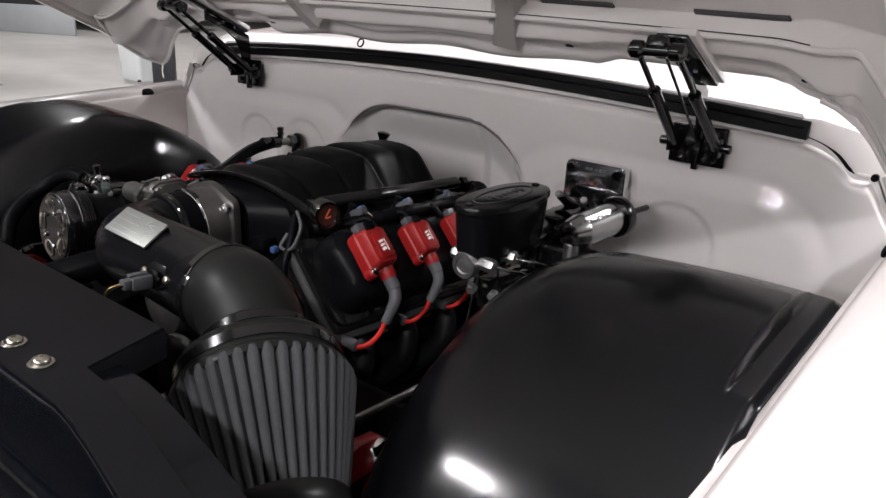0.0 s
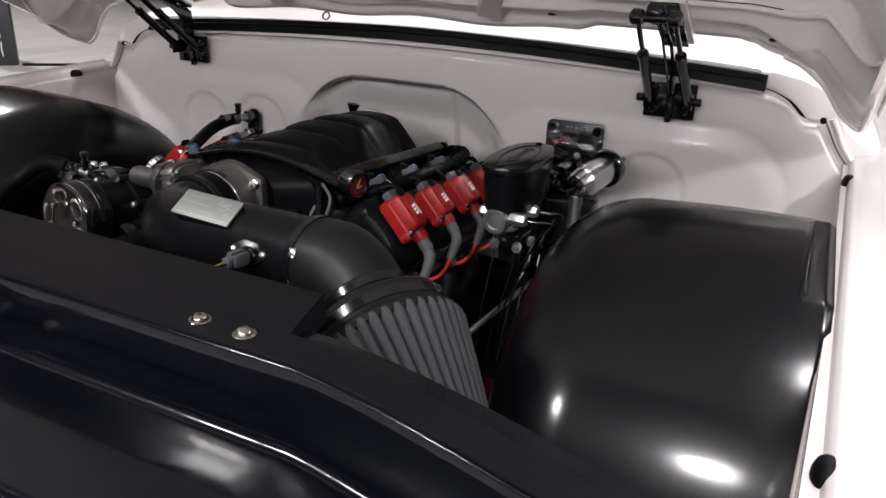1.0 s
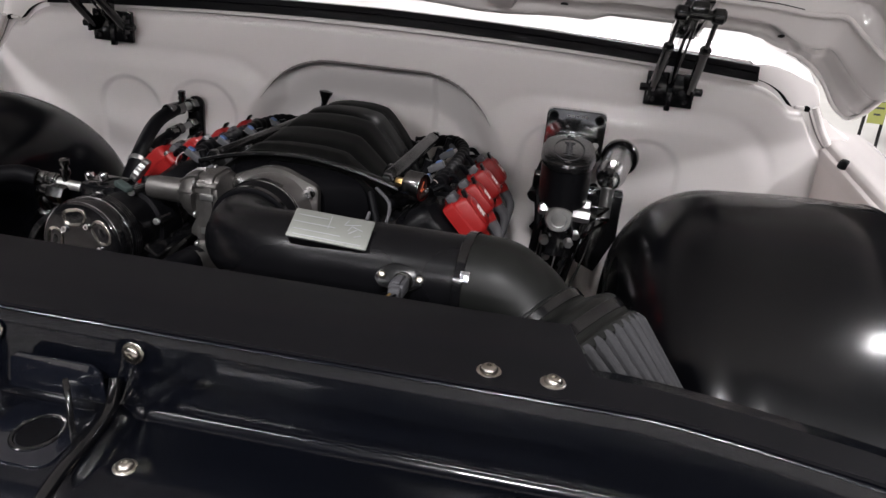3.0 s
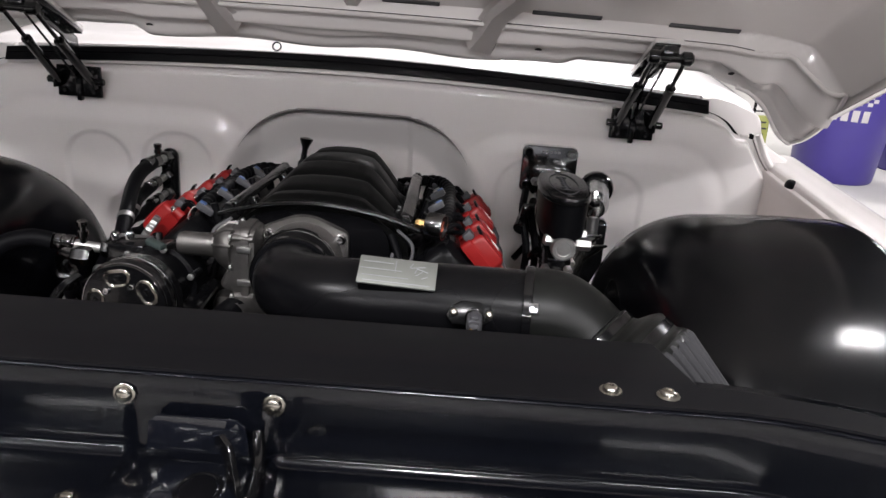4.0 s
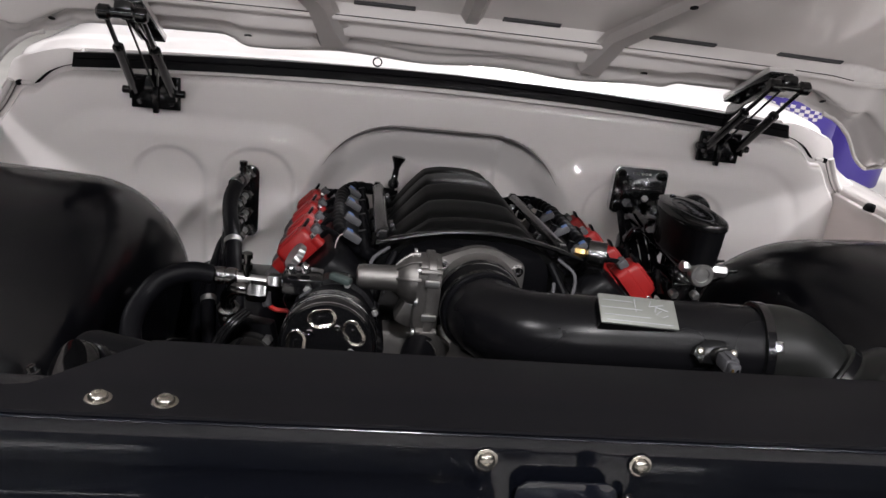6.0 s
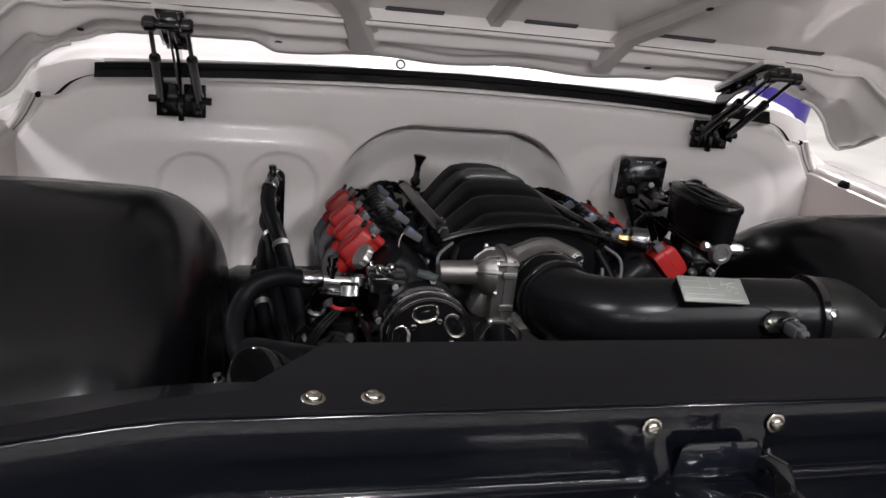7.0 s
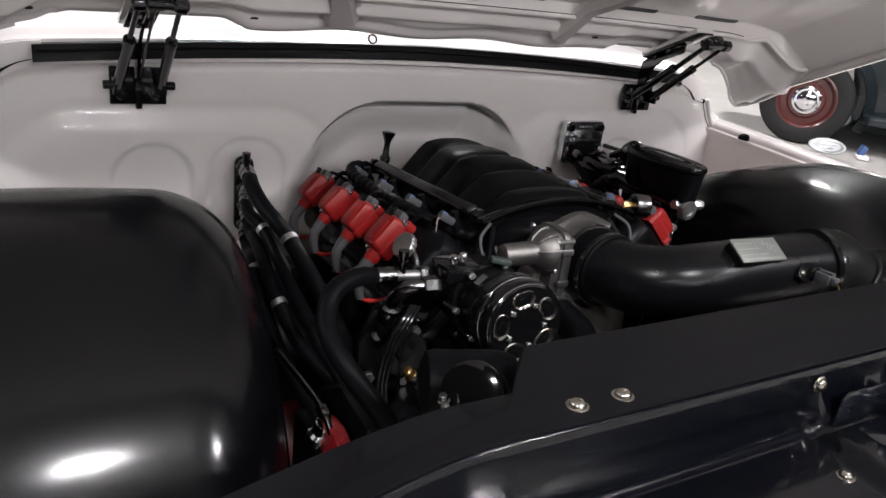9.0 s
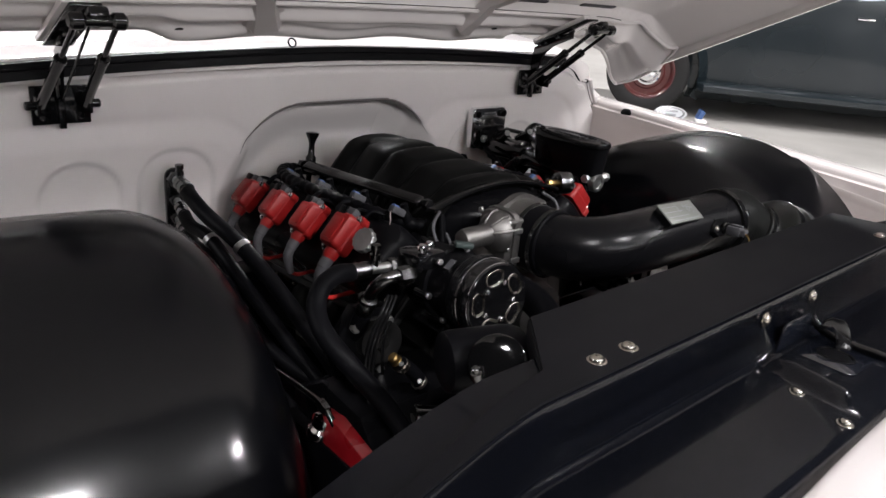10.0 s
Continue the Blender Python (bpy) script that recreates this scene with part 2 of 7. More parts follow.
def oval(a, b, n=28, power=2.0):
    out = []
    for k in range(n):
        c, s = math.cos(2 * math.pi * k / n), math.sin(2 * math.pi * k / n)
        out.append((a * math.copysign(abs(c) ** (2 / power), c), b * math.copysign(abs(s) ** (2 / power), s)))
    return out


def sheet(bm, fn, us, vs, back):
    """A curved panel fn(u, v) with thickness: its back lies at the offset back."""
    off = Vector(back)
    front = [[bm.verts.new(fn(u, v)) for v in vs] for u in us]
    rear = [[bm.verts.new(p.co + off) for p in row] for row in front]
    nu, nv = len(us), len(vs)
    for i in range(nu - 1):
        for j in range(nv - 1):
            bm.faces.new((front[i][j], front[i + 1][j], front[i + 1][j + 1], front[i][j + 1]))
            bm.faces.new((rear[i][j], rear[i][j + 1], rear[i + 1][j + 1], rear[i + 1][j]))
    for i in range(nu - 1):
        for j in (0, nv - 1):
            bm.faces.new((front[i][j], front[i + 1][j], rear[i + 1][j], rear[i][j]))
    for j in range(nv - 1):
        for i in (0, nu - 1):
            bm.faces.new((front[i][j], front[i][j + 1], rear[i][j + 1], rear[i][j]))
    return bm


def step(x, a, b):
    t = min(1.0, max(0.0, (x - a) / (b - a)))
    return t * t * (3 - 2 * t)


def span(a, b, n):
    return [a + (b - a) * i / (n - 1) for i in range(n)]


def box_distance(x, z, cx, cz, hx, hz, r):
    """Signed distance to a rounded rectangle."""
    qx, qz = abs(x - cx) - hx + r, abs(z - cz) - hz + r
    return math.hypot(max(qx, 0), max(qz, 0)) + min(max(qx, qz), 0) - r


def hex_nut(bm, p, d, r, h, bore=0.0):
    lathe(bm, aim(p, d), [(r * 0.86, 0), (r, h * 0.12), (r, h * 0.85), (r * 0.82, h)], 6)
    return bm


def dome_bolt(parent, p, d, r, mat_head=None, mat_washer=None, washer=True):
    """A round-headed bolt with a hex socket and a washer."""
    m = aim(p, d)
    b = bmesh.new()
    lathe(b, m, [(r * 1.0, r * 0.12), (r * 0.98, r * 0.35), (r * 0.8, r * 0.62), (r * 0.5, r * 0.74), (r * 0.32, r * 0.76), (r * 0.27, r * 0.58)], 18)
    bolt = part("bolt", b, mat_head or STAINLESS, parent)
    if washer:
        b = bmesh.new()
        lathe(b, m, [(r * 1.36, 0), (r * 1.36, r * 0.08), (r * 1.28, r * 0.15), (r * 0.9, r * 0.18)], 22)
        part("washer", b, mat_washer or STAINLESS, bolt)
    return bolt


X, Y, Z = Vector((1, 0, 0)), Vector((0, 1, 0)), Vector((0, 0, 1))

# ---- the hall ----
def build_hall():
    b = bmesh.new()
    n = 40
    sheet(b, lambda u, v: Vector((u, v, FLOOR)), span(-24, 24, n), span(-24, 24, n), (0, 0, -0.2))
    single("floor", b, CONCRETE, "pale polished concrete floor of a show hall", "floor", kind="structure")
    for name, m, sx, sy in (("wall_north", at(0, 24.1, FLOOR + 3.5), 48.4, 0.2), ("wall_south", at(0, -24.1, FLOOR + 3.5), 48.4, 0.2), ("wall_east", at(24.1, 0, FLOOR + 3.5), 0.2, 48), ("wall_west", at(-24.1, 0, FLOOR + 3.5), 0.2, 48)):
        b = bmesh.new()
        box(b, m, sx, sy, 7.0)
        single(name, b, HALLWALL, "plain grey hall wall", "wall", kind="structure")
    b = bmesh.new()
    box(b, at(0, 0, FLOOR + 7.1), 48.4, 48.4, 0.2)
    single("ceiling", b, HALLCEIL, "dark hall ceiling", "ceiling", kind="structure")
    # a housing over every lamp, the added fill lamps too
    for x, y, sx, sy, _ in LAMPS:
        t = thing("ceiling_lamp", at(x, y, LAMP_Z), "grey unseen lamp housing under the hall ceiling, over a hall or fill light", "lamp", "hall lamps")
        b = bmesh.new()
        box(b, at(x, y, LAMP_Z + 0.06), sx + 0.08, sy + 0.08, 0.1, 0.02)
        part("housing", b, GREYPLATE, t)
        b = bmesh.new()
        cyl(b, (x, y, LAMP_Z + 0.1), (x, y, FLOOR + 7.0), 0.012, seg=8)
        part("rod", b, STEEL, t)


# ---- firewall and cowl ----
EDGE_X = (0.74, 0.757, 0.772, 0.783, 0.793, 0.801, 0.809, 0.832, 0.838, 0.852, 0.865, 0.877, 0.892, 0.90)
EDGE_Z = (1.2046, 1.2000, 1.193, 1.186, 1.177, 1.169, 1.1635, 1.163, 1.157, 1.134, 1.115, 1.099, 1.086, 1.080)


def top_edge(x):
    """Height of the firewall's upper edge: a long bow, then a stepped corner down to the fender."""
    a = abs(x)
    if a < 0.74:
        return 1.231 - 0.026 * (a / 0.735) ** 2
    return float(np.interp(a, EDGE_X, EDGE_Z))


def firewall_point(u, v):
    """u across, v from 0 (bottom) to 1 (top edge)."""
    zt = top_edge(u)
    z = 0.55 + (zt - 0.55) * v
    y = 1.238
    a = abs(u)
    # lower pads stand a little proud of the upper panel
    d = box_distance(a, z, 0.505, 0.70, 0.275, 0.408, 0.11)
    top = step(z, 0.98, 1.06)
    y -= (0.003 + 0.0055 * top) * step(-d, -0.022, 0.020)
    y += 0.0018 * math.exp(-((d - 0.026) / 0.010) ** 2) * top
    # shallow pressed ovals in the pads
    for cx, hx, zt2 in ((0.558, 0.072, 1.070), (0.385, 0.076, 1.080)):
        d = box_distance(a, z, cx, zt2 - 0.2, hx, 0.2, 0.07)
        y += 0.0055 * step(-d, -0.002, 0.006)
    # the bell-housing recess: a crisp lip above, a wide soft roll at its sides
    flare = 1 + 0.85 * max(0.0, 1.06 - z)
    d = box_distance(u / flare, z, -0.006, 0.75, 0.268, 0.400, 0.175)
    soft = 1 - step(z, 1.05, 1.11)
    y += 0.028 * step(-d, -0.001 - 0.012 * soft, 0.007 + 0.040 * soft) + 0.030 * step(-d, 0.010, 0.09)
    if d < 0:  # a fold inside the recess
        y += 0.010 * step(u, 0.112, 0.120) * (1 - step(u, 0.16, 0.24))
    # the top rolls back to the seal
    y += 0.02 * step(z, zt - 0.02, zt)
    return Vector((u, y, z))


def build_firewall():
    b = bmesh.new()
    us = sorted(set([round(v, 4) for v in span(-0.895, 0.895, 340)]))
    sheet(b, firewall_point, us, span(0, 1, 150), (0, 0.09, 0))
    single("firewall", b, WHITE, "glossy off-white painted firewall with pressed pads and a central recess", "firewall", kind="structure", angle=60)

    b = bmesh.new()  # narrow dark bead, painted in for the shade round the recess edge
    zs = [0.975 + 0.175 * math.sin(radians(a)) for a in span(28, 86, 22)]
    half = [0.268 if z <= 0.975 else 0.093 + math.sqrt(0.175**2 - (z - 0.975) ** 2) for z in zs]
    outline = [(-0.006 - h, z) for h, z in zip(half, zs)] + [(-0.006 + h, z) for h, z in reversed(list(zip(half, zs)))]
    pts = []
    for x, z in outline:
        u = x * (1 + 0.85 * max(0.0, 1.06 - z))
        out = 1.012 * u
        pts.append(Vector((u, firewall_point(out, (z - 0.55) / (top_edge(out) - 0.55)).y + 0.0012, z)))
    sweep(b, pts, lambda k: 0.0003 + 0.0026 * step(k, 0.0, 0.30) * (1 - step(k, 0.70, 1.0)), 8, 2)
    single("recess_shade", b, GAPSHADE, "narrow dark bead that stands for the shade round the firewall recess", "trim", kind="structure")

    b = bmesh.new()  # rubber weather strip along the top edge

    def strip(u, v):
        zt = top_edge(u) - 0.003
        tall = 0.036 * (1 - 0.22 * abs(u))
        low = 0.009 * (1 - 0.6 * abs(u) / 0.737) * (1 - v)
        return Vector((u, 1.2345 + 0.012 * v, zt + low + tall * v))

    sheet(b, strip, span(-0.737, 0.737, 90), span(0, 1, 9), (0, 0.022, 0))
    t = thing("weather_strip", at(0, 1.235, 1.19), "black rubber weather strip along the firewall's top edge", "seal")
    part("strip", b, STRIP, t)
    b = bmesh.new()
    sweep(b, [strip(u, 0.60) - Vector((0, 0.0004, 0)) for u in span(-0.73, 0.73, 60)], 0.0022, 8, 1)
    part("ridge", b, RUBBER, t)
    b = bmesh.new()

    def lip(u, v):
        return Vector((u, 1.2375 + 0.010 * v, top_edge(u) - 0.004 + 0.020 * v))

    sheet(b, lip, span(-0.735, 0.735, 60), span(0, 1, 3), (0, 0.012, 0))
    single("firewall_lip", b, WHITE, "off-white lip of the firewall behind the rubber strip", "firewall lip", kind="structure")

    b = bmesh.new()  # cowl behind the strip

    def cowl(u, v):
        a = abs(u)
        z0 = 1.262 - 0.024 * (a / 0.735) ** 2
        if a > 0.74:
            z0 -= 0.052 * ((a - 0.74) / 0.16) ** 2 + 0.010 * step(a, 0.845, 0.857)
        y = 1.270 + 0.75 * v
        z = z0 + 0.016 * step(v, 0, 0.05) + 0.075 * v
        return Vector((u, y, z))

    sheet(b, cowl, span(-0.857, 0.857, 110), [0, 0.01, 0.02, 0.035, 0.05, 0.1, 0.2, 0.35, 0.5, 0.75, 1.0], (0, 0, -0.05))
    cw = single("cowl", b, WHITE, "off-white cowl panel behind the weather strip", "cowl", kind="structure", angle=60)
    for s in (-1, 1):  # cowl corners: front plate, slit, drain channel and the cab's side
        b = bmesh.new()
        outline = [(0.722, 1.150), (0.722, 1.240), (0.748, 1.2365), (0.796, 1.2275), (0.835, 1.2165), (0.849, 1.208), (0.857, 1.196), (0.862, 1.172), (0.870, 1.150), (0.885, 1.137), (0.93, 1.118), (0.93, 1.06), (0.84, 1.06)]
        m = Matrix(((s, 0, 0, 0), (0, 0, -1, 1.268), (0, 1, 0, 0), (0, 0, 0, 1)))
        prism(b, m, outline, 0.016, 0.004, 3)
        single("cowl_corner", b, WHITE, "off-white cowl corner plate above the firewall's edge", "cowl corner", "cowl corners", kind="structure")
        b = bmesh.new()
        # tapered black strip laid in for the shade of the open slit
        pts = [(s * x, 1.245, z + 0.0035) for x, z in ((0.738, 1.2055), (0.757, 1.2000), (0.772, 1.193), (0.783, 1.186), (0.793, 1.177), (0.801, 1.169), (0.810, 1.1625))]
        sweep(b, pts, lambda k: 0.0008 + 0.0018 * step(k, 0.1, 0.7) * (1 - step(k, 0.86, 1.0)), 10, 5)
        single("slit_shade", b, RUBBER, "thin black strip that stands for the shaded slit at the firewall's rounded corner", "seal", "firewall corner edgings")
        t = thing("drain_channel", at(s * 0.86, 1.25, 1.12), "off-white drain channel between the firewall and the fender", "channel", "drain channels")
        line = [(0.841, 1.166), (0.856, 1.138), (0.868, 1.118), (0.881, 1.101), (0.893, 1.089)]
        # the gap is a dark line in place of the trough's shade
        for off, name, r, mat in ((0.0, "gap", 0.0014, GAPSHADE), (0.011, "outer_lip", 0.0062, WHITE)):
            b = bmesh.new()
            sweep(b, [(s * (x + off), 1.246 - 0.004 * (off > 0), z + off * 0.35) for x, z in line], r, 10, 6)
            part(name, b, mat, t)
        # solid dark disc for the shade in the notch
        b = bmesh.new()
        lathe(b, aim((s * 0.838, 1.236, 1.165), (0, 1, 0)), [(0.0055, 0.004), (0.0055, 0.012), (0.003, 0.013)], 18)
        part("notch", b, RUBBER, t, "dark disc that stands for the shaded notch at the channel's head")
        b = bmesh.new()
        box(b, at(s * 0.823, 1.240, 1.166), 0.020, 0.006, 0.008, 0.003)
        part("weld_tab", b, WHITE, t)
        b = bmesh.new()
        box(b, at(s * 0.905, 1.62, 0.86), 0.09, 0.70, 0.52, 0.03, 3)
        single("cowl_side", b, WHITE, "off-white side of the truck's cab beside the cowl", "cab side", "cab sides", kind="structure")


# ---- fenders, wheel tubs ----
def fender_line(y):
    """How far the fender's lip moves in and down towards the front."""
    k = (1.13 - y) / 0.82
    return -0.012 * k, -0.036 * k


def build_fender(s):
    t = thing("fender", at(s * 0.95, 0.7, 1.05), "glossy off-white front fender with a rolled inner lip", "fender", "front fenders")
    prof = [(0.872, 0.62), (0.866, 0.95), (0.862, 1.062), (0.851, 1.074), (0.849, 1.080), (0.853, 1.085), (0.862, 1.087), (0.884, 1.088), (0.889, 1.090), (0.892, 1.099), (0.897, 1.104), (0.91, 1.107),
            (0.945, 1.1065), (0.975, 1.102), (1.0, 1.088), (1.014, 1.055), (1.020, 0.96), (1.02, 0.7), (1.016, 0.60), (0.99, 0.60)]
    b = bmesh.new()

    def fn(u, v):
        i = min(int(u), len(prof) - 2)
        f = u - i
        x = prof[i][0] * (1 - f) + prof[i + 1][0] * f
        z = prof[i][1] * (1 - f) + prof[i + 1][1] * f
        dx, dz = fender_line(v)
        k = max(0.0, (1.13 - v) / 0.82)
        if u < 7:
            x += (0.884 - x) * (0.46 + 0.46 * min(1.0, max(0.0, (v - 0.10) / 0.52)))
        if 0.95 < z < 1.0865 and u < 6:
            dz -= 0.032 * k * k
        return Vector((s * (x + dx), v, z + dz))

    us = [i + f for i in range(len(prof) - 1) for f in (0, 0.34, 0.67)] + [len(prof) - 1]
    rows = [[fn(u, v) for u in us] for v in [0.02, *span(0.05, 1.2, 24), 1.26, 1.33]]
    loft(b, rows, closed=False, caps=False)
    bmesh.ops.solidify(b, geom=b.faces[:], thickness=0.004)
    part("panel", b, WHITE, t, angle=40)
    for y in (1.127, 0.343):
        dx, dz = fender_line(y)
        c = Vector((s * (0.880 + dx + 0.012), y, 1.088 + dz))
        b = bmesh.new()
        lathe(b, aim(c, (0, 0, 1)), [(0.011, 0), (0.011, 0.004), (0.009, 0.011), (0.006, 0.015), (0.003, 0.016)], 18)
        bmesh.ops.scale(b, vec=(1, 1.7, 1), space=at(*-c), verts=b.verts)
        part("rubber_stop", b, RUBBER, t, "black rubber hood stop")
    return t


# inner wall, outer edge, shoulder radius, shoulder drop, crown, middle, narrowing, front length, back length, base
TUBS = {
    1: (0.4985, 0.879, 0.139, 0.122, 0.386, 0.755, 0.022, 0.398, 0.445, 0.717),
    -1: (0.480, 0.879, 0.134, 0.124, 0.382, 0.8295, 0.022, 0.418, 0.393, 0.7135),
}


def tub_point(s, u, w):
    """A wheel tub: u runs over the arch from front to back, w from the inner wall to the outer edge."""
    th = radians(-96 + 192 * u)
    sn = math.sin(th)
    cx_in, cx_out, rr, drop, crown, mid, narrow, front, back, base = TUBS[s]
    rad_y = front if sn < 0 else back
    cx_in += narrow * max(0.0, 0.75 - sn)  # narrower towards the front
    if w < 0.25:  # inner wall
        x, n = cx_in, -drop - 0.45 * (1 - w / 0.25)
    elif w < 0.6:  # rounded shoulder
        a = (w - 0.25) / 0.35 * math.pi / 2
        x, n = cx_in + rr * (1 - math.cos(a)), drop * (math.sin(a) - 1)
    else:  # on to the outer edge
        k = (w - 0.6) / 0.4
        x, n = cx_in + rr + (cx_out - cx_in - rr) * k, 0.007 * math.sin(math.pi * k * 0.75)
    r = max(crown + n, 0.05)
    y = mid + r / crown * rad_y * sn
    z = base + r * math.cos(th)
    # the arch is cut flat along the fender, with a rolled rim
    if w > 0.6:
        cut = max(0.0, z - 1.084)
        z -= cut * (0.9 * step(x, 0.8475, 0.851) + 0.1 * step(x, 0.849, 0.874))
        z += 0.0016 * step(cut, 0.0, 0.006) * math.exp(-((x - 0.8465) / 0.0028) ** 2)
        z -= 0.006 * step(x, 0.868, 0.879)
    return Vector((s * x, y, z))


def build_tub(s):
    b = bmesh.new()
    rings = []
    for u in span(0, 1, 220):
        rings.append([tub_point(s, u, w) for w in [0.13, 0.17, 0.21, *span(0.25, 0.6, 14), *span(0.63, 0.9, 7), *span(0.91, 1.0, 30)]])
    loft(b, rings, closed=False, caps=False)
    bmesh.ops.solidify(b, geom=b.faces[:], thickness=0.003)
    t = thing("wheel_tub", at(s * 0.68, 0.75, 0.72), "glossy black smoothed inner wheel tub", "wheel tub", "wheel tubs")
    part("shell", b, TUB, t, angle=60)
    b = bmesh.new()  # inner apron below the arch
    poly = []
    for th in span(-96, 96, 40):
        poly.append((TUBS[s][5] + 0.262 * math.sin(radians(th)), 0.717 + 0.250 * math.cos(radians(th))))
    poly += [(1.235, 0.66), (1.235, 0.45), (0.24, 0.45), (0.24, 0.66)]
    m = Matrix(((0, 0, s, 0.520 if s > 0 else -0.530), (1, 0, 0, 0), (0, 1, 0, 0), (0, 0, 0, 1)))
    prism(b, m, poly, 0.004)
    part("apron", b, TUB, t)
    return t


# ---- core support, radiator cover, header ----
def support_y(x):
    """The support bows forward towards the fenders."""
    a = abs(x)
    return 0.0 if a < 0.48 else -0.30 * (a - 0.48) ** 1.25


def bay_rise(x, y):
    """The raised latch bay in the middle of the shelf."""
    half = 0.050 + 0.11 * (0.22 - y)
    k = 1 - step(abs(x), half, half + 0.020)
    return 0.014 * k * step(y, 0.082, 0.116)


def build_core_support():
    t = thing("core_support", at(0, 0.2, 1.0), "glossy black front core support with a stepped shelf", "core support")
    prof = [(0.30, 1.080), (0.238, 1.0882), (0.2285, 1.0885), (0.2268, 1.0878), (0.2260, 1.0862), (0.2252, 1.075), (0.2240, 1.05), (0.2230, 1.026)]
    prof += [(0.2085 + 0.0143 * math.cos(radians(a)), 1.0208 + 0.0143 * math.sin(radians(a))) for a in (-5, -18, -32, -46, -60, -75, -88)]
    prof += [(0.192, 1.0062), (0.175, 1.006), (0.15, 1.0055), (0.128, 1.005), (0.116, 1.0047), (0.108, 1.0044), (0.100, 1.004), (0.092, 1.0035), (0.084, 1.003), (0.080, 1.0), (0.078, 0.99), (0.077, 0.92)]
    b = bmesh.new()
    rows = []
    for x in sorted(set(span(-0.86, 0.86, 60) + span(-0.09, 0.09, 41))):
        row = []
        for y, z in prof:
            up = bay_rise(x, y) * (1 - step(z, 1.0065, 1.024))
            fw = -0.012 * (1 - step(abs(x), 0.052, 0.07)) if 1.0 < z < 1.03 and y > 0.211 else 0.0
            row.append(Vector((x, y + support_y(x) + fw, z + up - 0.06 * max(0, abs(x) - 0.5) ** 1.5)))
        rows.append(row)
    loft(b, rows, closed=False, caps=False)
    bmesh.ops.solidify(b, geom=b.faces[:], thickness=0.003)
    part("panel", b, SUPPORT, t, angle=50)
    for s in (-1, 1):
        dome_bolt(t, Vector((s * 0.066 - 0.002, 0.223, 1.067)), (0, -1, 0.08), 0.0075)
        dome_bolt(t, Vector((s * 0.092, 0.157, 1.0057)), (0, -0.03, 1), 0.0072)
        dome_bolt(t, Vector((s * 0.110, 0.094, 1.0040)), (0, -0.03, 1), 0.0072)
    return t


def build_latch():
    t = thing("hood_latch", at(0.015, 0.16, 1.02), "black hood latch with a striker hole and a hooked safety catch", "latch")
    b = bmesh.new()
    prism(b, at(0, 0.2105, 1.022) @ pose(0, 0, 0, 90, 0, 0), [(-0.046, 0), (0.046, 0), (0.042, 0.030), (0.034, 0.036), (-0.034, 0.036), (-0.042, 0.030)], 0.003, 0.001)
    part("back_plate", b, SUPPORT, t)
    b = bmesh.new()
    prism(b, at(0.012, 0.160, 1.0178), rounded(0.072, 0.074, 0.012), 0.003, 0.0012)
    part("plate", b, SUPPORT, t)
    b = bmesh.new()
    ring(b, aim((0.016, 0.160, 1.0202), (0, 0, 1)) @ Matrix.Diagonal((1, 1.25, 1, 1)), 0.016, 0.0195, 0.0022, 32, 0.0008)
    part("striker_ring", b, BLACK, t)
    b = bmesh.new()
    lathe(b, aim((0.016, 0.160, 1.0205), (0, 0, 1)) @ Matrix.Diagonal((1, 1.25, 1, 1)), [(0.0148, 0), (0.0148, 0.001), (0.001, 0.001)], 24)
    part("striker_hole", b, RUBBER, t, "dark striker hole")
    b = bmesh.new()  # the hook, a flat plate bent forward at its top
    m = Matrix(((-0.64, 0, 0.77, 0.044), (0.77, 0, 0.64, 0.160), (0, 1, 0, 1.019), (0, 0, 0, 1))) @ Matrix.Diagonal((0.90, 0.68, 1, 1))
    prism(b, m, [(-0.010, 0), (0.012, 0), (0.014, 0.018), (0.018, 0.040), (0.024, 0.049), (0.031, 0.043), (0.037, 0.034), (0.041, 0.037), (0.036, 0.056), (0.026, 0.064), (0.010, 0.061), (0.001, 0.046), (-0.006, 0.02)], 0.005, 0.001)
    part("hook", b, BLACK, t, "black hooked safety catch")
    b = bmesh.new()  # release lever bent down along the shelf
    sweep(b, [(0.052, 0.213, 1.046), (0.054, 0.207, 1.038), (0.058, 0.190, 1.027), (0.061, 0.160, 1.0235), (0.064, 0.120, 1.0235), (0.067, 0.084, 1.018)], 0.0055, 12, 6)
    part("release_lever", b, BLACK, t, "black bent release lever")
    return t


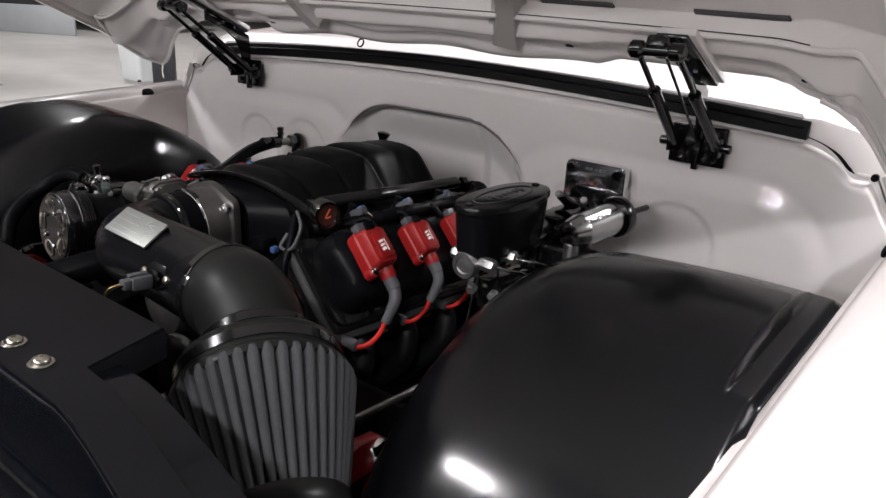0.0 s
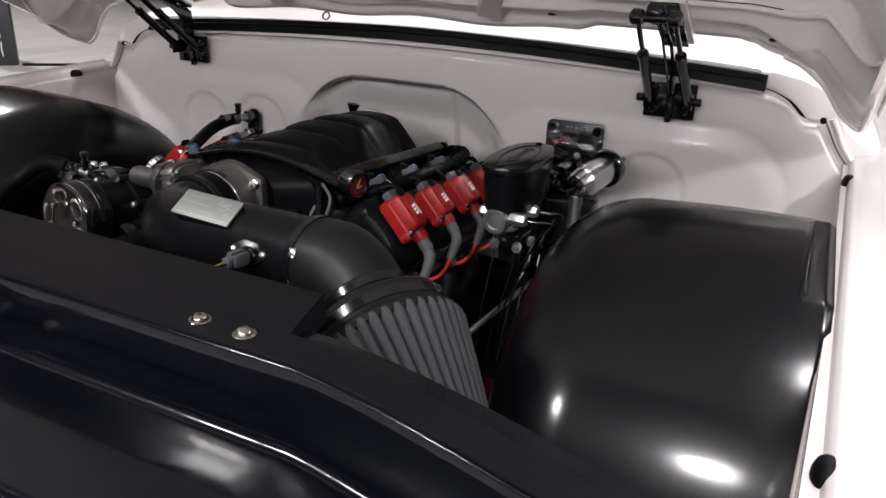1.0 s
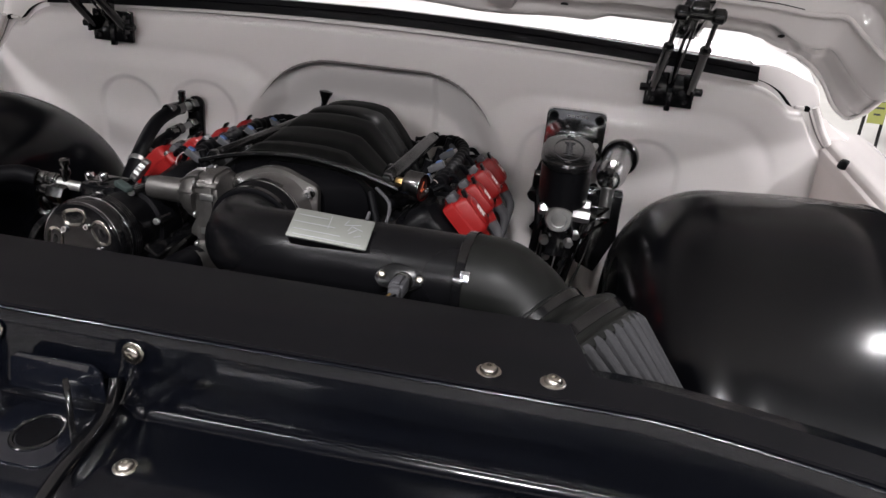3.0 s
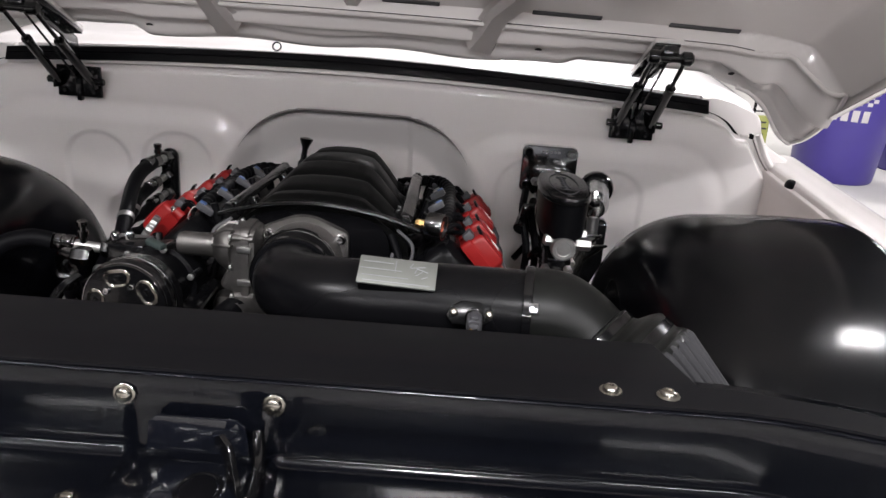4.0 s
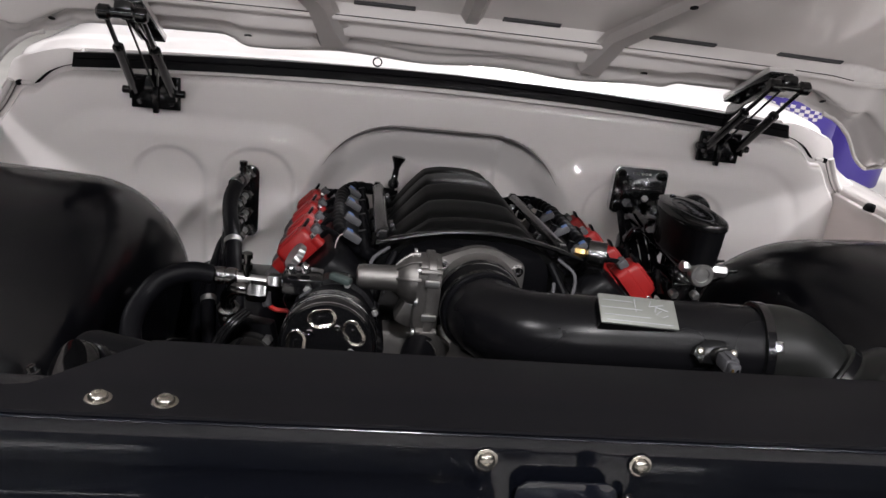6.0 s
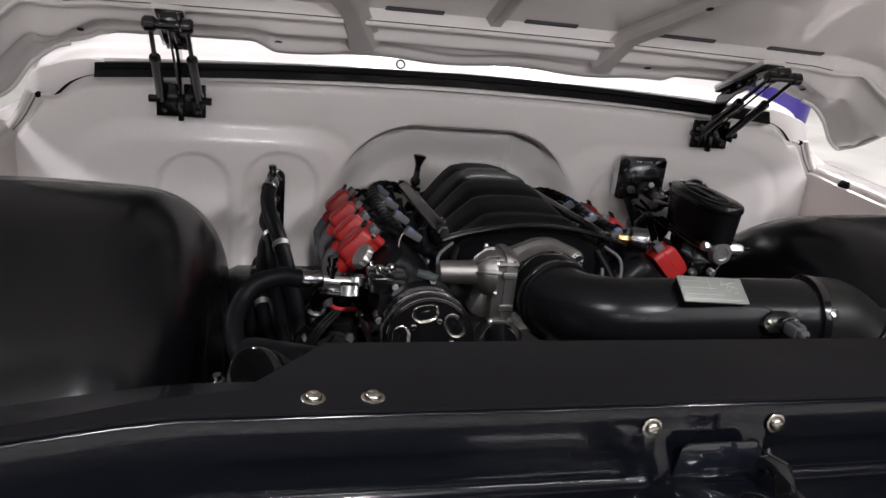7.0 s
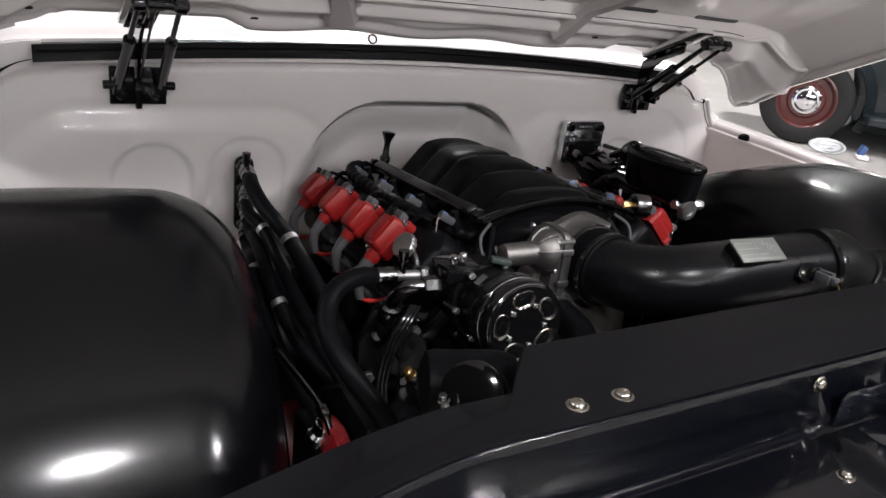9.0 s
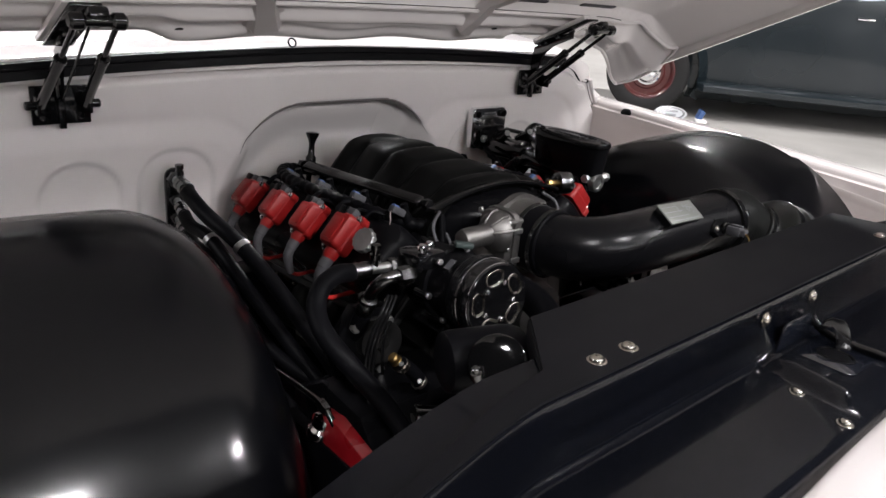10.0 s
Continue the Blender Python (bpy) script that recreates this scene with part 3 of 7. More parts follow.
def build_cover():
    t = thing("radiator_cover", at(0.03, 0.28, 1.09), "flat satin-black sheet-metal radiator cover", "radiator cover")
    rear = [(-0.86, 0.150), (-0.647, 0.212), (-0.512, 0.252), (-0.436, 0.265), (-0.362, 0.352), (0.425, 0.352), (0.446, 0.268), (0.49, 0.266), (0.563, 0.252), (0.647, 0.233), (0.742, 0.208), (0.86, 0.170)]
    front = [(0.86, 0.135), (0.711, 0.1805), (0.639, 0.1985), (0.554, 0.2165), (0.515, 0.2235), (0.48, 0.2275), (-0.48, 0.2275), (-0.515, 0.2235), (-0.554, 0.2165), (-0.64, 0.1985), (-0.86, 0.135)]
    b = bmesh.new()
    prism(b, at(0, 0, 1.0895), list(reversed(rear + front)), 0.003, 0.001)
    for v in b.verts:
        v.co.z -= 0.06 * max(0, abs(v.co.x) - 0.5) ** 1.5
    part("sheet", b, SATIN, t)
    for p0, p1 in (((0.425, 0.352), (0.446, 0.268)), ((-0.362, 0.352), (-0.436, 0.265)), ((-0.362, 0.352), (0.425, 0.352)), ((-0.436, 0.265), (-0.512, 0.252)), ((0.446, 0.268), (0.563, 0.252))):
        b = bmesh.new()
        d = Vector((p1[0] - p0[0], p1[1] - p0[1], 0))
        m = aim(Vector((*p0, 1.0895)), (0, 0, -1), up=d.cross(Z))
        mid = Vector(((p0[0] + p1[0]) / 2, (p0[1] + p1[1]) / 2, 1.076))
        box(b, Matrix.Translation(mid) @ Matrix.Rotation(math.atan2(d.y, d.x), 4, "Z"), d.length, 0.003, 0.027, 0.0008)
        part("folded_edge", b, SATIN, t)
    for p in ((-0.378, 0.248), (-0.327, 0.247), (0.362, 0.249), (0.414, 0.248)):
        dome_bolt(t, Vector((*p, 1.0925)), (0, 0, 1), 0.0078)
    b = bmesh.new()  # radiator under the cover
    box(b, at(0.03, 0.29, 0.80), 0.74, 0.07, 0.50, 0.01)
    tr = thing("radiator", at(0.03, 0.29, 0.55), "black radiator core hidden under the sheet-metal cover", "radiator")
    part("tank", b, SUPPORT, tr)
    return t


def build_header():
    b = bmesh.new()
    rows = []
    for x in span(-1.0, 1.0, 50):
        bow = -0.10 * x * x
        rows.append([Vector((x, y + 0.012 + bow * 0.9, z - 0.04 * x * x)) for y, z in ((0.070, 0.93), (0.066, 0.990), (0.062, 0.996), (0.054, 0.998), (0.03, 0.998), (-0.01, 0.994), (-0.05, 0.980), (-0.07, 0.95), (-0.085, 0.75), (-0.055, 0.745))])
    loft(b, rows, closed=False, caps=False)
    bmesh.ops.solidify(b, geom=b.faces[:], thickness=0.004)
    single("grille_header", b, WHITE, "off-white bowed grille header panel at the truck's nose", "header panel", angle=50)


# ---- hood ----
HOOD_A = radians(25.6)
HV = Vector((0, -math.cos(HOOD_A), math.sin(HOOD_A)))
HN = Vector((0, math.sin(HOOD_A), math.cos(HOOD_A)))
HO = Vector((0, 1.19, 1.30))


def hood_at(u, v, n):
    return HO + Vector((u, 0, 0)) + HV * v + HN * n


def hood_edge(a):
    """How far the rear beam's flange reaches under the skin."""
    return 0.104 + 0.036 * step(a, 0.70, 0.865) + 0.030 * step(a, 0.845, 0.905)


def hood_under(u, v):
    a = abs(u)
    edge = hood_edge(a)
    skin = 0.042 - 0.012 * (a / 0.85) ** 2 - 0.028 * step(a, 0.74, 0.86) - 0.100 * step(a, 0.835, 0.905)
    beam = 1 - step(v, edge - 0.002, edge + 0.004)
    low = -0.012 - 0.010 * (a / 0.7) ** 2
    low += 0.016 * step(a, 0.40, 0.45) * (1 - step(a, 0.68, 0.74)) * (1 - step(v, 0.03, 0.09))
    low -= 0.012 * step(a, 0.70, 0.78) + 0.083 * step(a, 0.785, 0.893)
    low += 0.014 * step(v, 0.012, 0.034) * (1 - step(v, 0.050, 0.066)) * (1 - step(a, 0.70, 0.78))
    e = edge - v
    low -= 0.006 * math.exp(-((e - 0.007) / 0.004) ** 2)
    low += 0.036 * (1 - step(e, 0.008, 0.056))
    low -= 0.007 * math.exp(-((e - 0.058) / 0.010) ** 2) * step(a, 0.46, 0.56)
    low -= 0.006 * math.exp(-((v - 0.040) / 0.012) ** 2) * math.cos(u * 7)
    low += 0.006 * math.sin(u * 21) * math.exp(-((v - 0.02) / 0.03) ** 2) * (1 - step(a, 0.4, 0.5))
    # pressed valleys at each corner
    low += 0.014 * step(-box_distance(a, v, 0.834, 0.080, 0.036, 0.060, 0.030), -0.018, 0.024)
    low -= 0.007 * math.exp(-((a - 0.795) / 0.009) ** 2) * step(v, -0.03, 0.0) * (1 - step(v, 0.05, 0.08))
    low += 0.010 * step(-box_distance(a, v, 0.735, 0.030, 0.035, 0.030, 0.015), -0.006, 0.008)
    n = skin * (1 - beam) + low * beam
    back = 0.047 * step(a, 0.79, 0.885) * max(0.0, 1 - v / edge)
    return hood_at(u, v - back, n)


def build_hood():
    t = thing("hood", at(*HO), "raised off-white hood with a pressed inner frame", "hood")
    b = bmesh.new()
    vs = span(0, 0.26, 75) + span(0.29, 1.2, 16)
    sheet(b, hood_under, span(-0.896, 0.896, 240), vs, HN * 0.004)
    part("inner_frame", b, WHITE, t, angle=60)
    b = bmesh.new()

    def skin(u, v):
        a = abs(u) / 0.913
        return hood_at(u, v - 0.022, 0.075 - 0.055 * a**2.4 - 0.13 * max(0, a - 0.93) / 0.07)

    sheet(b, skin, span(-0.913, 0.913, 60), span(0, 1.23, 14), HN * 0.003)
    part("outer_skin", b, WHITE, t, angle=60)
    for s in (-1, 1):
        b = bmesh.new()  # side flange
        pts = [hood_at(s * 0.897, v, -0.118) for v in [-0.045, *span(0.1, 1.2, 11)]]
        rows = [[p + HN * 0.0, p + HN * 0.012 + X * s * 0.012, p + HN * 0.055 + X * s * 0.014, p + HN * 0.055 + X * s * 0.008, p + HN * 0.01 + X * s * 0.002, p - X * s * 0.01] for p in pts]
        loft(b, rows)
        part("side_flange", b, WHITE, t)
        b = bmesh.new()  # diagonal channel brace
        p0, p1 = (s * 0.245, 0.042), (s * 0.44, 0.52)
        dv = Vector((p1[0] - p0[0], p1[1] - p0[1]))
        nrm = Vector((-dv.y, dv.x)).normalized()
        rows = []
        for k in span(0, 1, 14):
            c = Vector(p0) + dv * k
            w = 0.031 + 0.014 * (1 - step(k, 0, 0.10))
            base = 0.036 - 0.034 * (1 - step(k, 0.03, 0.13))
            row = []
            for f, n in ((-1, 0.0), (-0.72, -0.004), (-0.5, -0.020), (0.5, -0.020), (0.72, -0.004), (1, 0.0)):
                q = c + nrm * w * f
                row.append(hood_at(q.x, q.y, base + n))
            rows.append(row)
        loft(b, rows, closed=False, caps=False)
        bmesh.ops.solidify(b, geom=b.faces[:], thickness=0.003)
        part("brace", b, WHITE, t, angle=30)
    for u0, u1 in ((-0.212, -0.103), (0.056, 0.163), (0.335, 0.463), (0.589, 0.719), (-0.535, -0.411), (-0.72, -0.60)):
        b = bmesh.new()
        rows = []
        for u in span(u0, u1, 8):
            e = hood_edge(abs(u)) + 0.004
            rows.append([hood_under(u, e + dv) - HN * dn for dv, dn in ((0.001, 0.0), (0.002, 0.003), (0.012, 0.003), (0.014, 0.0))])
        loft(b, rows)
        part("pad", b, BOOT, t, "dark foam anti-flutter pad")
    b = bmesh.new()  # dark strip for the shaded gap between flange and skin
    rows = []
    for u in span(-0.75, 0.75, 140):
        e = hood_edge(abs(u))
        rows.append([hood_under(u, e - 0.0036) - HN * 0.0002, hood_under(u, e - 0.0036) - HN * 0.0005, hood_under(u, e - 0.0026) - HN * 0.0005, hood_under(u, e - 0.0026) - HN * 0.0002])
    loft(b, rows)
    part("seam", b, RUBBER, t, "dark strip that stands for the shaded gap along the flange")
    for s in (-1, 1):  # folded hem round the corner
        b = bmesh.new()
        pts = [hood_under(s * a, hood_edge(a) - 0.006) - HN * 0.0015 for a in span(0.0, 0.84, 30)]
        pts += [hood_under(s * a, hood_edge(a) - 0.004) for a in (0.868, 0.884, 0.893)]
        pts += [hood_under(s * 0.895, v) - HN * 0.001 for v in (0.13, 0.09, 0.045, 0.004)]
        pts += [hood_under(s * a, 0.001) - HN * 0.001 for a in (0.885, 0.86, 0.83, 0.79, 0.76)]
        sweep(b, pts, 0.0046, 10, 5)
        part("hem", b, WHITE, t)
    b = bmesh.new()  # middle stiffener
    rows = []
    for v in span(0.10, 1.0, 14):
        rows.append([hood_at(u, v, 0.042 + n) for u, n in ((-0.022, 0.001), (-0.017, -0.004), (-0.010, -0.013), (0.010, -0.013), (0.017, -0.004), (0.022, 0.001))])
    loft(b, rows, closed=False, caps=False)
    bmesh.ops.solidify(b, geom=b.faces[:], thickness=0.002)
    part("stiffener", b, WHITE, t, angle=30)
    for u, v in ((-0.40, 0.028), (0.36, 0.028), (0.74, 0.03), (-0.74, 0.03), (0.33, 0.30), (-0.33, 0.30)):
        b = bmesh.new()
        p = hood_under(u, v)
        if v > 0.2:
            p = hood_at(u, v, 0.016)
        lathe(b, aim(p - HN * 0.0015, -HN), [(0.007, 0), (0.007, 0.001), (0.001, 0.001)], 14)
        part("hole_plug", b, RUBBER, t)
    b = bmesh.new()
    ring(b, Matrix.Translation(hood_at(-0.16, -0.018, -0.016)) @ pose(0, 0, 0, 70, 0, 0), 0.007, 0.0095, 0.004, 24, 0.0008)
    part("bump_stop", b, RUBBER, t)
    return t


def build_hinge(s):
    c = s * 0.580
    t = thing("strut_hinge", at(c, 1.23, 1.14), "black billet hood hinge with twin gas struts", "hinge", "hood hinges")
    wall = 1.2335
    for k in (-1, 1):
        b = bmesh.new()
        box(b, at(c + k * 0.0255, wall - 0.006, 1.174), 0.041, 0.008, 0.064, 0.002)
        pl = part("base_plate", b, BLACK, t)
        for z in (1.155, 1.193):
            b = bmesh.new()
            lathe(b, aim((c + k * 0.030, wall - 0.010, z), (0, -1, 0)), [(0.0055, 0), (0.0055, 0.003), (0.004, 0.005), (0.002, 0.005)], 12)
            part("bolt", b, BLACK, pl)
        b = bmesh.new()
        box(b, at(c + k * 0.040, wall - 0.021, 1.177), 0.006, 0.026, 0.030, 0.002)
        part("ear", b, BLACK, t)
        b = bmesh.new()
        cyl(b, (c + k * 0.030, wall - 0.022, 1.177), (c + k * 0.058, wall - 0.022, 1.177), 0.0075, seg=14, chamfer=0.0015)
        part("pivot_bolt", b, BLACK, t)
        p0 = Vector((c + k * 0.034, wall - 0.024, 1.178))
        p1 = Vector((c + s * (0.026 if k * s > 0 else -0.031), 1.016, 1.3295))
        d = (p1 - p0)
        b = bmesh.new()
        cyl(b, p0, p0 + d * 0.56, 0.0088, seg=16, chamfer=0.002)
        st = part("gas_strut", b, BLACK, t)
        b = bmesh.new()
        cyl(b, p0 + d * 0.55, p0 + d * 0.60, 0.0098, seg=16, chamfer=0.002)
        part("collar", b, BLACK, st)
        b = bmesh.new()
        cyl(b, p0 + d * 0.60, p1, 0.0042, seg=12)
        part("rod", b, BLACK, st)
        b = bmesh.new()
        cyl(b, p1 - X * 0.011, p1 + X * 0.011, 0.0125, seg=18, chamfer=0.004)
        part("rod_end", b, BLACK, st)
    b = bmesh.new()  # centre tongue
    box(b, at(c, wall - 0.008, 1.160), 0.011, 0.012, 0.052, 0.002)
    part("tongue", b, BLACK, t)
    b = bmesh.new()  # cross shaft and knuckles at the hood
    cyl(b, (c - s * 0.040, 1.016, 1.3295), (c + s * 0.034, 1.016, 1.3295), 0.008, seg=14, chamfer=0.002)
    part("cross_shaft", b, BLACK, t)
    b = bmesh.new()
    box(b, at(c - s * 0.004, 1.030, 1.334) @ pose(0, 0, 0, -22, 0, 0), 0.030, 0.046, 0.022, 0.007)
    part("knuckle", b, BLACK, t)
    b = bmesh.new()  # thin middle link
    cyl(b, (c, wall - 0.02, 1.185), (c, 1.032, 1.330), 0.0022, seg=8)
    part("middle_link", b, BLACK, t)
    b = bmesh.new()  # plate bolted under the hood
    m = Matrix((X, HV, HN)).transposed().to_4x4()
    m.translation = Vector((c, 1.132, 1.3115))
    box(b, m, 0.046, 0.175, 0.006, 0.002)
    up = part("hood_plate", b, BLACK, t)
    b = bmesh.new()
    box(b, m @ at(s * 0.004, -0.004, 0.009), 0.054, 0.172, 0.011, 0.003)
    part("spacer", b, WHITE, t, "off-white spacer between hinge and hood")
    for dv in (-0.066, -0.026, 0.02):
        b = bmesh.new()
        lathe(b, aim(m @ Vector((0, dv, -0.003)), -HN), [(0.0075, 0), (0.0075, 0.003), (0.006, 0.0055), (0.003, 0.0055), (0.0026, 0.003)], 14)
        part("bolt", b, BLACK if dv > 0 else ZINC, up)
    b = bmesh.new()  # upright bent arm from the hood plate down to the base plates
    prism(b, Matrix(((0, 0, 1, c - 0.003), (1, 0, 0, 0), (0, 1, 0, 0), (0, 0, 0, 1))), [(1.105, 1.318), (1.205, 1.278), (1.228, 1.262), (1.2315, 1.235), (1.2315, 1.180), (1.212, 1.180), (1.205, 1.225), (1.190, 1.255), (1.165, 1.276), (1.105, 1.300)], 0.006, 0.0015)
    part("arm", b, BLACK, t)
    return t


build_hall()
build_firewall()
for side in (-1, 1):
    build_fender(side)
    build_tub(side)
    build_hinge(side)
build_core_support()
build_latch()
build_cover()
build_header()
build_hood()

# ---- engine: it leans back four degrees ----
LEAN = 0.0706


def eng(x, y, h):
    """A point of the engine: h is its height over the engine's own level plane."""
    return Vector((x, y, 1.0 + h - LEAN * (y - 0.98)))


ENG_UP = Vector((0, LEAN, 1)).normalized()
ENG_AX = Vector((0, 1, -LEAN)).normalized()


def eng_pose(x, y, h, turn_y=0.0):
    """A pose on the engine: x across, y rearwards, z up, turned round the engine's long axis."""
    m = Matrix((X, ENG_AX, ENG_UP)).transposed().to_4x4()
    m.translation = eng(x, y, h)
    return m @ Matrix.Rotation(radians(turn_y), 4, "Y")


def build_manifold():
    t = thing("intake_manifold", eng_pose(0, 0.96, 0.0), "black moulded intake manifold with ribbed runners", "intake manifold")
    b = bmesh.new()
    rings = []
    for k in span(0, 1, 130):
        y = 0.772 + 0.385 * k
        # five runners arch over a flat-topped, slope-sided plenum, with narrow valleys between
        f = (k * 4.6 + 0.35) % 1.0
        rib = 0.009 * (1 - (2 * f - 1) ** 4) * (1 - step(k, 0.93, 0.98))
        rise = 0.072 + 0.028 * step(k, 0.0, 0.7)
        end = 1 - 0.22 * step(k, 0.975, 1.0) - 0.10 * (1 - step(k, 0.0, 0.05))
        foot, crest = 0.148 - 0.026 * k, 0.076 - 0.019 * k
        prof = [(foot, -0.05), (foot, 0.004), (foot - 0.004, 0.014)]
        prof += [(foot - 0.006 + (crest - foot + 0.006) * q, 0.018 + (rise - 0.026) * q**0.92) for q in span(0.0, 0.93, 9)]
        prof += [(crest - 0.006, rise - 0.003), (crest - 0.016, rise), (crest * 0.4, rise + 0.0035), (0.0, rise + 0.004)]
        row = []
        for side, seq in ((1, prof), (-1, prof[-2::-1])):
            for x, h in seq:
                g = rib * step(h, 0.0, 0.03)
                row.append(eng(side * (x + 0.55 * g * step(x, 0.02, 0.09)), y, h * (end if h > 0 else 1) + g * 0.8 * step(h, 0.02, rise)))
        rings.append(row)
    loft(b, rings)
    part("plenum", b, MANIFOLD, t, angle=80)
    for s in (-1, 1):
        for i in range(4):
            y = 0.835 + 0.0985 * i
            b = bmesh.new()
            pts = [eng(s * 0.095, y, 0.030), eng(s * 0.114, y - 0.002, 0.020), eng(s * 0.126, y - 0.004, -0.005), eng(s * 0.135, y - 0.008, -0.045)]
            sweep(b, pts, lambda k: 0.019 + 0.004 * k, 12, 5)
            part("runner", b, MANIFOLD, t)
    b = bmesh.new()  # front lip, a thin arched rim
    rings = []
    for x in span(-0.150, 0.165, 40):
        k = (x - 0.004) / 0.160
        h = 0.075 - 0.030 * abs(k) ** 1.9
        rings.append([eng(x, 0.757 + py, h + ph) for py, ph in ((0.0, -0.005), (-0.003, -0.002), (-0.002, 0.0015), (0.002, 0.0025), (0.018, 0.0), (0.022, -0.008))])
    loft(b, rings)
    part("front_lip", b, LIP, t)
    b = bmesh.new()  # front wall to the throttle flange
    rings = []
    for y, w, lo, hi in ((0.80, 0.125, -0.09, 0.055), (0.765, 0.120, -0.09, 0.060), (0.735, 0.085, -0.075, 0.056), (0.722, 0.070, -0.068, 0.054)):
        cx, cz = -0.004 if y < 0.76 else 0, (lo + hi) / 2
        rings.append([eng(cx + px, y, cz + pz) for px, pz in oval(w, (hi - lo) / 2, 32, 3.2)])
    loft(b, rings)
    part("throttle_neck", b, PLASTIC, t)
    return t


EARS = ((0.054, 0.036), (-0.054, 0.036), (-0.054, -0.036), (0.054, -0.036))


def hull(cloud):
    """Convex outline of flat points, counter-clockwise."""
    cloud = sorted(cloud)
    out = []
    for seq in (cloud, cloud[::-1]):
        chain = []
        for p in seq:
            while len(chain) > 1 and (chain[-1][0] - chain[-2][0]) * (p[1] - chain[-2][1]) <= (chain[-1][1] - chain[-2][1]) * (p[0] - chain[-2][0]):
                chain.pop()
            chain.append(p)
        out += chain[:-1]
    return out


def build_throttle():
    c = Vector((-0.003, 0.69, 1.0225))
    t = thing("throttle_body", Matrix.Translation(c), "cast aluminium electronic throttle body", "throttle body")
    b = bmesh.new()
    m = aim(c + Vector((0, 0.018, 0)), (0, -1, 0), up=(0, 0, 1))
    # flange outline: the hull of the bore's ring and four bolt ears
    cloud = [(0.0655 * math.cos(2 * math.pi * i / 60), 0.0655 * math.sin(2 * math.pi * i / 60)) for i in range(60)]
    for ex, ez in EARS:
        cloud += [(ex + 0.0115 * math.cos(2 * math.pi * i / 20), ez + 0.0115 * math.sin(2 * math.pi * i / 20)) for i in range(20)]
    poly = hull(cloud)
    prism(b, m, poly, 0.013, 0.002)
    fl = part("flange", b, CAST, t)
    b = bmesh.new()
    ring(b, aim(c + Vector((0, 0.006, 0)), (0, -1, 0)), 0.050, 0.0585, 0.042, 48, 0.002)
    part("barrel", b, CAST, t)
    for dx, dz in EARS:
        b = bmesh.new()
        p = c + Vector((dx, 0.005, dz))
        lathe(b, aim(p, (0, -1, 0)), [(0.0085, 0), (0.0085, 0.004), (0.0072, 0.005), (0.0072, 0.009), (0.004, 0.0095), (0.003, 0.006)], 14)
        part("bolt", b, CHROME, fl)
    # motor and gear housing on the passenger's side
    b = bmesh.new()
    prism(b, Matrix(((0, 0, 1, c.x - 0.094), (1, 0, 0, c.y - 0.02), (0, 1, 0, c.z + 0.004), (0, 0, 0, 1))), rounded(0.062, 0.104, 0.018), 0.034, 0.003)
    part("gear_housing", b, CAST, t)
    b = bmesh.new()
    prism(b, Matrix(((0, 0, 1, c.x - 0.079), (1, 0, 0, c.y - 0.02), (0, 1, 0, c.z + 0.002), (0, 0, 0, 1))), rounded(0.070, 0.114, 0.018), 0.012, 0.002)
    part("cover_plate", b, CAST, t)
    for dz in (0.045, -0.043):
        for dy in (-0.03, 0.026):
            b = bmesh.new()
            cyl(b, c + Vector((-0.090, dy - 0.02, dz)), c + Vector((-0.060, dy - 0.02, dz)), 0.005, seg=10, chamfer=0.001)
            part("screw_boss", b, CAST, t)
    b = bmesh.new()
    p = Vector((-0.096, c.y - 0.030, 1.047))
    lathe(b, aim(p, (-1, 0, 0)), [(0.034, 0), (0.033, 0.010), (0.026, 0.020), (0.0190, 0.026), (0.0175, 0.034), (0.0170, 0.072), (0.0150, 0.079), (0.010, 0.081)], 28)
    part("motor_nose", b, CAST, t)
    for a in (20, 62, 104):  # cast ribs between the nose and the housing
        b = bmesh.new()
        q = Vector((0, -math.cos(radians(a)), math.sin(radians(a))))
        prism(b, Matrix(((-1, 0, 0, p.x), (0, q.y, -q.z, p.y), (0, q.z, q.y, p.z), (0, 0, 0, 1))) @ pose(0, 0, -0.002), [(-0.004, 0.014), (0.030, 0.016), (0.026, 0.024), (0.010, 0.036), (-0.004, 0.038)], 0.004, 0.0008)
        part("rib", b, CAST, t)
    for dy, dz in ((-0.052, 0.046), (0.012, 0.050), (-0.052, -0.044), (0.012, -0.046), (-0.054, 0.002)):  # cover screws
        b = bmesh.new()
        lathe(b, aim(c + Vector((-0.0905, dy, dz)), (-1, 0, 0)), [(0.0050, 0), (0.0050, 0.003), (0.0042, 0.0042), (0.0022, 0.0042), (0.0018, 0.0022)], 14)
        part("cover_screw", b, STEEL, t)
    for dz in (0.030, -0.020):  # spring clips along the cover's front edge
        b = bmesh.new()
        box(b, at(c.x - 0.073, c.y - 0.0565, c.z + dz), 0.020, 0.004, 0.009, 0.001)
        part("clip", b, STEEL, t)
    b = bmesh.new()
    box(b, at(-0.10, c.y - 0.008, 0.995) @ pose(0, 0, 0, 0, 25, 0), 0.03, 0.04, 0.045, 0.008)
    part("lower_web", b, CAST, t)
    return t


